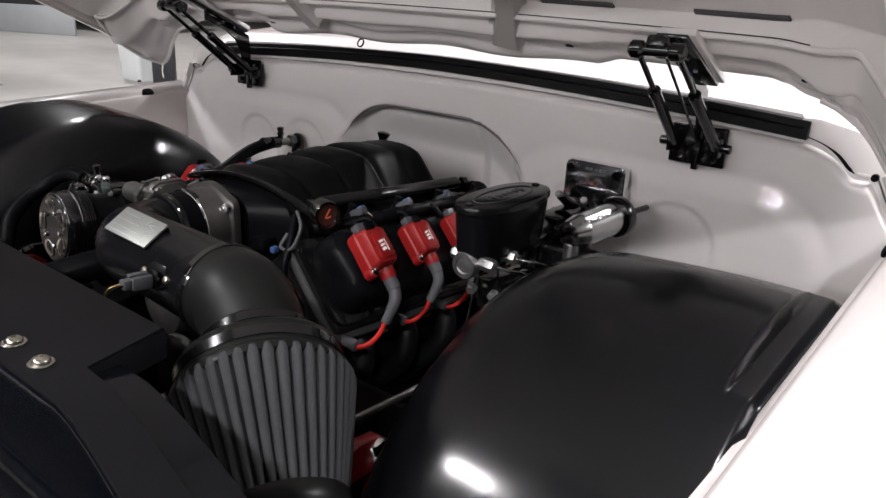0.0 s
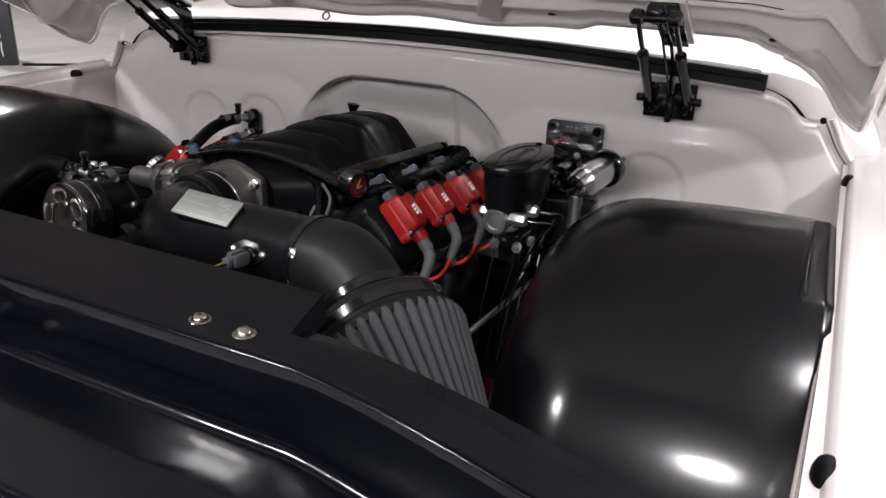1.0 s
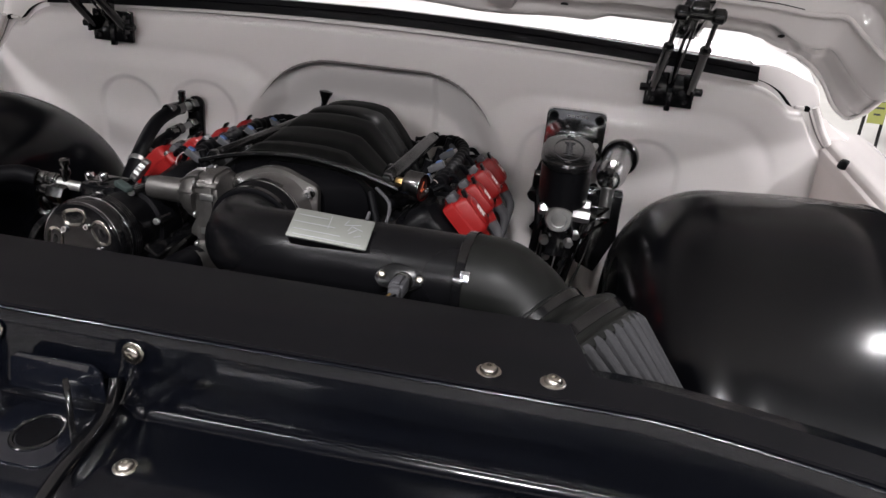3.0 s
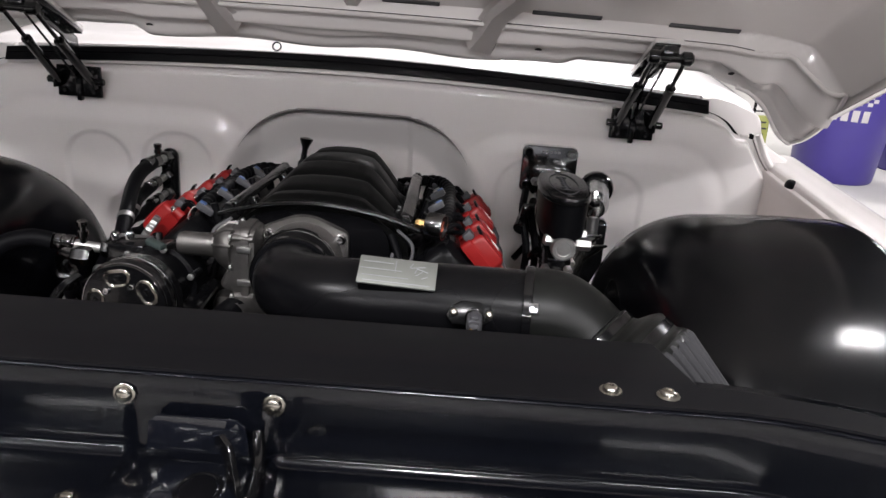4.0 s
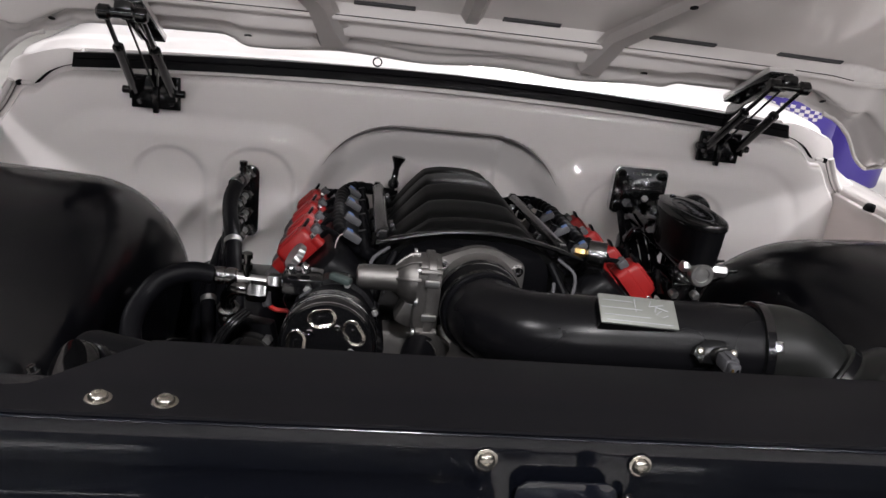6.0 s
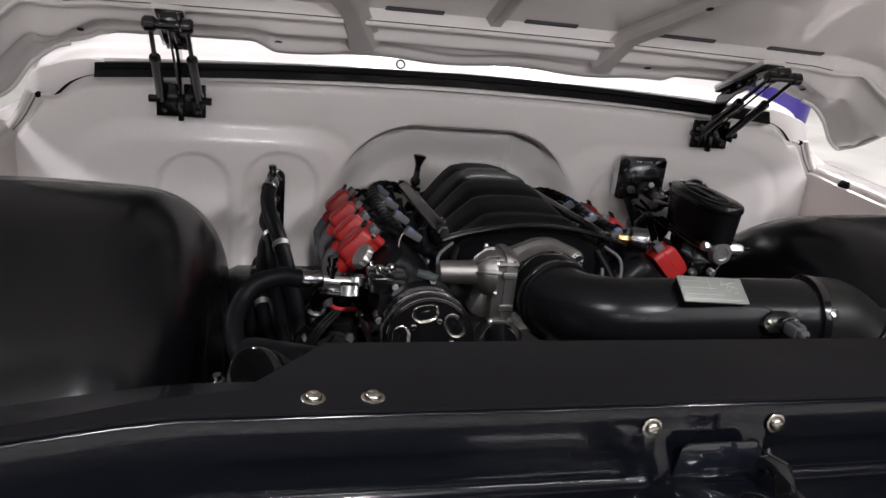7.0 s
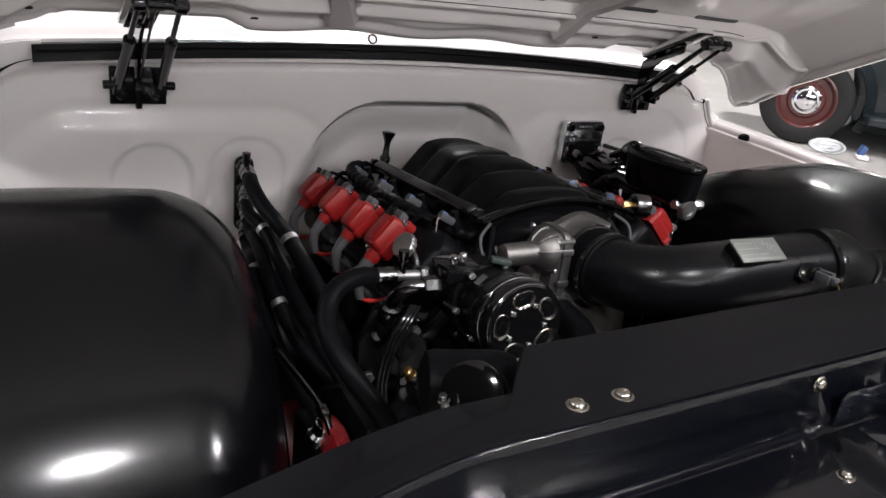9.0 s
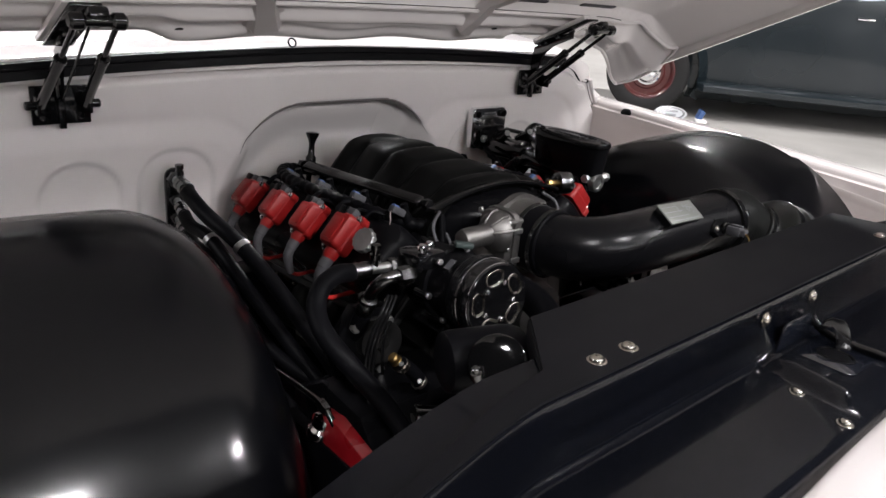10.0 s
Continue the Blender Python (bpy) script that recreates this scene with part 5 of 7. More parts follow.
def build_compressor():
    c = Vector((-0.208, 0.545, 0.997))
    t = thing("ac_compressor", Matrix.Translation(c), "black air-conditioning compressor with a slotted pulley cover", "compressor")
    d = Vector((-0.05, -0.985, 0.10)).normalized()
    m = aim(c, d)
    b = bmesh.new()
    lathe(b, m, [(0.045, -0.16), (0.054, -0.15), (0.054, -0.11), (0.058, -0.108), (0.058, -0.096), (0.052, -0.094), (0.052, -0.06), (0.055, -0.05), (0.055, -0.045)], 36)
    cs = part("case", b, PLASTIC, t)
    for a in (20, 75, 130, 185, 240):
        b = bmesh.new()
        q = m @ Vector((0.0575 * math.cos(radians(a)), 0.0575 * math.sin(radians(a)), -0.115))
        cyl(b, q, q + d * 0.030, 0.0065, seg=12, chamfer=0.001)
        part("bolt_boss", b, BLACK, cs)
        b = bmesh.new()
        hex_nut(b, q + d * 0.030, d, 0.005, 0.005)
        part("case_bolt", b, STEEL, cs)
    b = bmesh.new()  # pulley with fine belt grooves
    prof = [(0.050, -0.045)]
    for i in range(4):
        h = -0.040 + 0.0040 * i
        prof += [(0.0605, h), (0.0605, h + 0.0020), (0.0585, h + 0.0026), (0.0585, h + 0.0034)]
    prof += [(0.0600, -0.020), (0.0605, -0.006), (0.0600, -0.003), (0.0575, 0.001), (0.0560, 0.004), (0.0545, 0.0052), (0.02, 0.0056)]
    lathe(b, m, prof, 64)
    pu = part("pulley", b, BLACK, t)
    for h, r in ((-0.019, 0.0603), (0.0012, 0.0572)):
        b = bmesh.new()
        ring(b, m @ at(0, 0, h), r - 0.0008, r + 0.0004, 0.0014, 64, 0.0003)
        part("bright_edge", b, CHROME, pu, "bright machined edge")
    for a in (102, 34, 322, 250, 176):
        outer, inner = rounded(0.0345, 0.0240, 0.0118, 6), rounded(0.0255, 0.0145, 0.0071, 6)

        def bend(pts, h, f=1.0):
            return [m @ Vector(((0.038 - y * f) * math.cos(radians(a) + x * f / 0.038), (0.038 - y * f) * math.sin(radians(a) + x * f / 0.038), h)) for x, y in pts]

        b = bmesh.new()  # bright chamfer round the slot
        loft(b, [bend(outer, 0.0052), bend(outer, 0.0064), bend(outer, 0.0067, 0.97), bend(inner, 0.0056, 1.12), bend(inner, 0.0052)], True, False)
        part("slot_rim", b, STAINLESS, pu, "polished slot edge")
        b = bmesh.new()  # scooped slot floor, dark in its middle
        loft(b, [bend(inner, 0.0053), bend(inner, 0.0050, 0.80), bend(inner, 0.0047, 0.5), bend(inner, 0.0047, 0.1)], True, True)
        part("slot_floor", b, RAIL, pu, "dark metal slot floor", angle=60)
        b = bmesh.new()
        loft(b, [bend(inner, 0.0046, 0.52), bend(inner, 0.0054, 0.46), bend(inner, 0.0056, 0.30)], True, True)
        part("slot_web", b, LIP, pu, angle=60)
    for a, r in ((68, 0.029), (356, 0.029), (284, 0.029), (212, 0.029), (140, 0.029)):
        b = bmesh.new()
        lathe(b, m @ pose(0, 0, 0, 0, 0, a) @ at(r, 0, 0.0054), [(0.0042, 0), (0.0042, 0.003), (0.0034, 0.0040), (0.0022, 0.0040), (0.0018, 0.002)], 14)
        part("bolt", b, CHROME, pu)
    b = bmesh.new()  # small printed tag behind the pulley
    box(b, m @ pose(0, 0, -0.060, 0, 0, 128) @ at(0.0592, 0, 0), 0.001, 0.018, 0.012)
    part("tag", b, GREYPL, t, "grey printed tag")
    b = bmesh.new()  # manifold block on top
    box(b, Matrix.Translation(c + Vector((-0.040, 0.122, 0.034))), 0.055, 0.05, 0.026, 0.005)
    part("port_block", b, BLACK, t)
    b = bmesh.new()
    box(b, Matrix.Translation(c + Vector((0.010, 0.085, 0.056))) @ pose(0, 0, 0, 0, 8, -25), 0.030, 0.013, 0.009, 0.003)
    part("clutch_plug", b, GREENPL, t, "green wiring plug")
    for dx, dy in ((-0.01, 0.045), (0.008, 0.05)):
        b = bmesh.new()
        lathe(b, Matrix.Translation(c + Vector((dx - 0.045, dy + 0.06, 0.052))), [(0.007, 0), (0.007, 0.006), (0.005, 0.010), (0.002, 0.010)], 12)
        part("bolt", b, CHROME, t)
    b = bmesh.new()  # mounting bracket to the engine
    box(b, Matrix.Translation(c + Vector((0.03, 0.11, -0.06))) @ pose(0, 0, 0, 0, 30, 0), 0.05, 0.12, 0.10, 0.008)
    part("bracket", b, BLACK, t)
    return t


def crimp(parent, p, d, r, n=3):
    """A crimped hose ferrule: rings along d."""
    prof = [(r * 0.8, 0)]
    L = r * 3.6
    for i in range(n):
        a, c = L * i / n, L * (i + 1) / n
        prof += [(r, a + 0.002), (r, c - 0.004), (r * 0.86, c - 0.003), (r * 0.86, c - 0.0005)]
    prof.append((r * 0.6, L))
    b = bmesh.new()
    lathe(b, aim(p, d), prof, 20)
    return part("ferrule", b, ZINC, parent)


def build_ac_lines():
    # pressure hose that loops over the passenger's side
    t = thing("refrigerant_hose", at(-0.38, 0.68, 1.02), "thick black refrigerant hose with crimped chrome ends", "hose")
    b = bmesh.new()
    sweep(b, [(-0.370, 0.678, 1.027), (-0.398, 0.671, 1.032), (-0.430, 0.659, 1.024), (-0.449, 0.640, 1.004), (-0.456, 0.606, 0.983), (-0.442, 0.567, 0.952), (-0.407, 0.537, 0.899), (-0.379, 0.504, 0.835), (-0.365, 0.48, 0.75)], 0.0135, 18, 8)
    part("hose", b, RUBBER, t)
    crimp(t, Vector((-0.380, 0.678, 1.028)), (0.99, 0.05, -0.08), 0.0122)
    b = bmesh.new()
    sweep(b, [(-0.338, 0.680, 1.024), (-0.315, 0.682, 1.021), (-0.285, 0.683, 1.019)], 0.0075, 14, 4)
    part("pipe", b, STEEL, t)
    b = bmesh.new()
    hex_nut(b, (-0.298, 0.682, 1.020), (1, 0, -0.05), 0.0130, 0.020)
    part("nut", b, ZINC, t)
    b = bmesh.new()  # service port
    lathe(b, at(-0.325, 0.681, 1.024), [(0.0055, 0), (0.0055, 0.012), (0.0075, 0.013), (0.0075, 0.021), (0.005, 0.022), (0.005, 0.028), (0.0075, 0.029), (0.0075, 0.036), (0.0045, 0.038)], 18)
    part("service_port", b, ZINC, t)

    t = thing("elbow_fitting", at(-0.31, 0.64, 1.0), "chrome elbow fitting on a black hose", "hose fitting")
    b = bmesh.new()
    hex_nut(b, (-0.318, 0.634, 1.026), (1, -0.02, -0.04), 0.0140, 0.026)
    part("nut", b, ZINC, t)
    b = bmesh.new()
    sweep(b, [(-0.316, 0.635, 1.026), (-0.332, 0.640, 1.024), (-0.345, 0.652, 1.008), (-0.346, 0.664, 0.986)], 0.0095, 16, 6)
    part("elbow", b, ZINC, t)
    b = bmesh.new()
    lathe(b, aim((-0.346, 0.663, 0.990), (-0.02, 0.35, -0.93)), [(0.010, 0), (0.0150, 0.003), (0.0150, 0.008), (0.011, 0.011), (0.0135, 0.015), (0.0135, 0.030), (0.011, 0.034)], 22)
    part("collar", b, ZINC, t)
    b = bmesh.new()
    sweep(b, [(-0.347, 0.674, 0.960), (-0.345, 0.69, 0.925), (-0.325, 0.72, 0.885), (-0.29, 0.76, 0.85)], 0.0135, 14, 6)
    part("hose", b, RUBBER, t)

    # bulkhead plate with four fittings and their hoses
    t = thing("bulkhead_plate", at(-0.395, 1.21, 0.98), "black bulkhead plate with four stacked hose fittings", "bulkhead fitting")
    b = bmesh.new()
    prism(b, Matrix(((1, 0, 0, -0.396), (0, 0, -1, 1.226), (0, 1, 0, 0.972), (0, 0, 0, 1))), rounded(0.036, 0.150, 0.017, 6), 0.008, 0.0015)
    part("plate", b, BLACK, t)
    ends = []
    for i, z in enumerate((1.029, 0.991, 0.955, 0.918)):
        big = i in (0, 2)
        r = 0.014 if i == 0 else 0.0115
        c = Vector((-0.398, 1.216, z))
        d = Vector((-0.15 - 0.05 * (i % 2), -1, 0.02 if i == 0 else -0.12)).normalized()
        b = bmesh.new()
        hex_nut(b, c, d, r * 1.12, 0.018)
        part("nut", b, ZINC, t)
        b = bmesh.new()
        sweep(b, [c + d * 0.016, c + d * 0.04, c + d * 0.05], r * 0.62, 14, 3)
        part("stub", b, STEEL, t)
        crimp(t, c + d * 0.042, d, r, 2)
        ends.append(c + d * 0.085)
        if i == 0:
            b = bmesh.new()
            lathe(b, at(c.x + d.x * 0.04, c.y + d.y * 0.04, z + 0.004), [(0.006, 0), (0.006, 0.012), (0.008, 0.013), (0.008, 0.020), (0.0055, 0.021), (0.008, 0.025), (0.008, 0.032), (0.005, 0.033)], 14)
            part("service_port", b, ZINC, t)
    runs = [[(-0.408, 1.05, 1.003), (-0.389, 0.971, 0.974), (-0.372, 0.89, 0.930), (-0.358, 0.82, 0.883), (-0.345, 0.74, 0.83), (-0.335, 0.68, 0.77)],
            [(-0.408, 1.05, 0.965), (-0.400, 0.96, 0.925), (-0.388, 0.88, 0.88), (-0.372, 0.80, 0.83), (-0.355, 0.72, 0.78), (-0.34, 0.66, 0.73)],
            [(-0.418, 1.04, 0.935), (-0.420, 0.92, 0.885), (-0.402, 0.845, 0.836), (-0.36, 0.76, 0.80), (-0.30, 0.70, 0.775)],
            [(-0.430, 1.03, 0.900), (-0.435, 0.90, 0.84), (-0.42, 0.80, 0.79), (-0.39, 0.70, 0.74), (-0.35, 0.62, 0.70)]]
    for i, e in enumerate(ends):
        h = thing("heater_hose", Matrix.Translation(e), "black rubber hose running down from the bulkhead plate", "hose", "bulkhead hoses")
        b = bmesh.new()
        pts = [e + Vector((0.004, 0.02, 0)), e + Vector((-0.002, -0.03, -0.010)), *[Vector(q) for q in runs[i]]]
        sweep(b, pts, 0.0138 if i == 0 else 0.0118, 16, 6)
        part("hose", b, RUBBER, h)
        q, d2 = pts[3 - i % 2], (pts[4] - pts[3]).normalized()
        b = bmesh.new()
        ring(b, aim(q, d2), 0.0139 if i == 0 else 0.0119, 0.0156 if i == 0 else 0.0134, 0.011, 22, 0.0006)
        part("clamp", b, STEEL, h)


def build_brakes():
    # polished mounting plate on the firewall
    t = thing("master_cylinder_plate", at(0.415, 1.22, 1.07), "polished aluminium mounting plate bolted to the firewall", "mounting plate")
    pm = Matrix(((1, 0, 0, 0.414), (0, 0, -1, 1.2215), (0, 1, 0, 1.068), (0, 0, 0, 1)))
    b = bmesh.new()
    prism(b, pm, rounded(0.116, 0.100, 0.010), 0.018, 0.003, 3)
    part("plate", b, CHROME, t)
    for dx, dz in ((-0.045, 0.036), (0.045, 0.036), (-0.045, -0.034), (0.045, -0.034)):
        b = bmesh.new()
        lathe(b, aim(Vector((0.414 + dx, 1.2035, 1.068 + dz)), (0, -1, 0)), [(0.0095, 0), (0.0095, 0.006), (0.0085, 0.008), (0.005, 0.008), (0.004, 0.003)], 16)
        part("bolt", b, BLACK, t)
    b = bmesh.new()
    for dx in (-0.016, -0.008, 0.002, 0.010, 0.018):
        box(b, at(0.414 + dx, 1.2033, 1.106), 0.005, 0.0006, 0.004)
    part("stamped_marks", b, STEEL, t)

    # master cylinder with its reservoir
    t = thing("brake_master_cylinder", at(0.405, 0.95, 1.02), "black brake master cylinder with an oval-lidded reservoir", "master cylinder")
    b = bmesh.new()
    cyl(b, (0.405, 1.19, 1.028), (0.405, 0.842, 1.019), 0.021, seg=24, chamfer=0.003)
    part("bore", b, BLACK, t)
    b = bmesh.new()
    lathe(b, aim((0.405, 0.850, 1.0195), (0, -1, 0)), [(0.0215, 0), (0.0215, 0.010), (0.019, 0.014), (0.013, 0.014), (0.012, 0.011), (0.004, 0.012)], 28)
    part("end_plug", b, STEEL, t, "steel end plug")
    b = bmesh.new()
    rings = []
    for z, a, c in ((1.030, 0.036, 0.086), (1.036, 0.040, 0.092), (1.094, 0.0415, 0.099), (1.098, 0.0415, 0.099)):
        rings.append([Vector((0.406 + x, 0.930 + y, z)) for x, y in oval(a, c, 40, 2.5)])
    loft(b, rings)
    part("reservoir", b, PLASTIC, t)
    b = bmesh.new()
    rings = []
    for z, a, c in ((1.097, 0.0425, 0.1005), (1.099, 0.0440, 0.102), (1.105, 0.0440, 0.102), (1.1085, 0.0420, 0.100), (1.1095, 0.038, 0.096)):
        rings.append([Vector((0.406 + x, 0.930 + y, z)) for x, y in oval(a, c, 48, 2.5)])
    loft(b, rings)
    lid = part("lid", b, LIP, t, "black oval lid with raised lettering")
    b = bmesh.new()
    rings = []
    for z, k in ((1.1092, 1.0), (1.1104, 1.0), (1.1104, 0.965), (1.1092, 0.965)):
        rings.append([Vector((0.406 + x * k, 0.930 + y * k, z)) for x, y in oval(0.025, 0.072, 40)])
    loft(b, rings, True, False)
    part("raised_border", b, GREYPL, lid)
    b = bmesh.new()
    for i in range(7):
        box(b, at(0.406, 0.888 + 0.014 * i, 1.1102), (0.011, 0.018, 0.011, 0.011, 0.011, 0.011, 0.018)[i], 0.0035, 0.0012, 0.0004)
        box(b, at(0.406, 0.8935 + 0.014 * i, 1.1102), 0.003, 0.006, 0.0012, 0.0004)
    part("raised_marks", b, GREYPL, lid)
    for y in (0.842, 1.018):
        b = bmesh.new()
        lathe(b, at(0.406, y, 1.1092), [(0.006, 0), (0.006, 0.002), (0.003, 0.003)], 12)
        part("screw", b, BLACK, lid)
    for x, y, z in ((0.448, 0.852, 1.026), (0.449, 0.905, 1.026)):
        b = bmesh.new()
        hex_nut(b, (x - 0.022, y, z), (1, -0.1, 0), 0.0105, 0.026)
        part("port_nut", b, STEEL, t)
        b = bmesh.new()
        sweep(b, [(x, y, z), (x + 0.022, y + 0.004, z - 0.002), (x + 0.034, y + 0.018, z - 0.006), (x + 0.03, y + 0.04, z - 0.02), (x + 0.0, y + 0.05, z - 0.06), (x - 0.02, y + 0.03, z - 0.14), (x - 0.03, y, z - 0.26)], 0.0026, 10, 6)
        part("brake_line", b, ZINC, t)
    b = bmesh.new()
    hex_nut(b, (0.388, 0.856, 1.028), (-1, -0.2, 0.1), 0.010, 0.016)
    part("bleeder", b, STEEL, t)
    b = bmesh.new()  # bracket to the plate
    box(b, at(0.408, 1.12, 1.035), 0.050, 0.13, 0.030, 0.008)
    part("bracket", b, BLACK, t)
    b = bmesh.new()  # square flange and body bolted to the plate
    prism(b, Matrix(((1, 0, 0, 0.420), (0, 0, -1, 1.2035), (0, 1, 0, 1.045), (0, 0, 0, 1))), rounded(0.086, 0.060, 0.012), 0.012, 0.002)
    fl = part("flange", b, BLACK, t)
    for dx in (-0.034, 0.034):
        b = bmesh.new()
        hex_nut(b, (0.420 + dx, 1.1925, 1.045), (0, -1, 0), 0.009, 0.010)
        part("nut", b, STEEL, fl)
    b = bmesh.new()
    lathe(b, aim((0.435, 1.19, 1.030), (-0.1, -1, 0)), [(0.030, 0), (0.030, 0.03), (0.024, 0.036), (0.024, 0.085), (0.028, 0.090), (0.028, 0.105), (0.018, 0.11)], 24)
    part("valve_body", b, BLACK, t)
    for p, q in (((0.445, 1.13, 1.050), (0.452, 1.10, 1.075)), ((0.405, 1.15, 1.050), (0.395, 1.12, 1.072)), ((0.46, 1.10, 1.00), (0.475, 1.06, 0.985))):
        b = bmesh.new()
        cyl(b, p, q, 0.011, 0.008, 14, 0.002)
        part("fitting", b, BLACK, t)
        b = bmesh.new()
        hex_nut(b, q, Vector(q) - Vector(p), 0.0065, 0.008)
        part("fitting_nut", b, STEEL, t)
    b = bmesh.new()  # dark bracket hanging below
    prism(b, Matrix(((1, 0, 0, 0.462), (0, 0, -1, 1.06), (0, 1, 0, 0.955), (0, 0, 0, 1))), [(-0.035, 0.06), (0.05, 0.06), (0.05, -0.02), (0.02, -0.09), (-0.015, -0.075), (-0.035, -0.02)], 0.05, 0.006)
    part("lower_bracket", b, BLACK, t)
    for x, y, dx in ((0.384, 0.90, -0.006), (0.424, 0.90, -0.012)):
        b = bmesh.new()
        sweep(b, [(x, y, 1.006), (x + 0.002, y - 0.004, 0.97), (x + dx * 0.6, y - 0.01, 0.91), (x + dx * 2.0, y - 0.02, 0.83), (x + dx * 3.5, y - 0.02, 0.72)], 0.0017, 8, 5)
        part("hard_line", b, RAIL, t)
    for q in ((0.452, 1.00, 0.985), (0.470, 1.00, 0.958)):
        b = bmesh.new()
        sweep(b, [q, (q[0] - 0.014, q[1] - 0.04, q[2] - 0.05), (q[0] - 0.04, q[1] - 0.09, q[2] - 0.12), (q[0] - 0.06, q[1] - 0.12, q[2] - 0.19)], 0.0022, 8, 5)
        part("hard_line", b, RAIL, t)

    # proportioning block and steel lines below
    t = thing("proportioning_valve", at(0.40, 0.95, 0.94), "black brake proportioning valve under the master cylinder", "brake valve")
    b = bmesh.new()
    box(b, at(0.41, 0.95, 0.955), 0.045, 0.10, 0.05, 0.005)
    part("block", b, BLACK, t)
    for x, y in ((0.385, 0.90), (0.395, 0.93), (0.425, 0.90), (0.435, 0.94)):
        b = bmesh.new()
        hex_nut(b, (x, y - 0.005, 0.965), (0.2, -1, -0.2), 0.008, 0.014)
        part("nut", b, STEEL, t)

    # brushed hydraulic cylinder beside it
    t = thing("hydraulic_cylinder", at(0.49, 1.10, 1.05), "brushed steel hydraulic cylinder with a black collar", "cylinder")
    p0, p1 = Vector((0.480, 1.002, 1.046)), Vector((0.505, 1.135, 1.058))
    d = (p1 - p0).normalized()
    b = bmesh.new()
    lathe(b, aim(p0, d), [(0.014, 0), (0.020, 0.002), (0.0265, 0.026), (0.0268, 0.030), (0.0265, 0.032), (0.0265, 0.112), (0.022, 0.116)], 40)
    part("barrel", b, MACHINED, t)
    b = bmesh.new()
    lathe(b, aim(p0 + d * 0.110, d), [(0.024, 0), (0.033, 0.002), (0.0345, 0.006), (0.0345, 0.018), (0.032, 0.022), (0.02, 0.024)], 36)
    part("collar", b, BLACK, t)
    b = bmesh.new()
    cyl(b, p0 + d * 0.125, Vector((0.507, 1.228, 1.052)), 0.0055, seg=20)
    part("mount", b, BLACK, t)
    b = bmesh.new()
    cyl(b, p0 + Vector((0.003, 0.010, -0.014)), p0 + Vector((0.003, 0.010, -0.075)), 0.0115, seg=18, chamfer=0.002)
    part("lower_port", b, STEEL, t)
    b = bmesh.new()
    lathe(b, aim(p0 + Vector((0.0, -0.004, 0.012)), (-0.2, -0.3, 1)), [(0.010, 0), (0.010, 0.006), (0.006, 0.009)], 14)
    part("cap", b, BLACK, t)


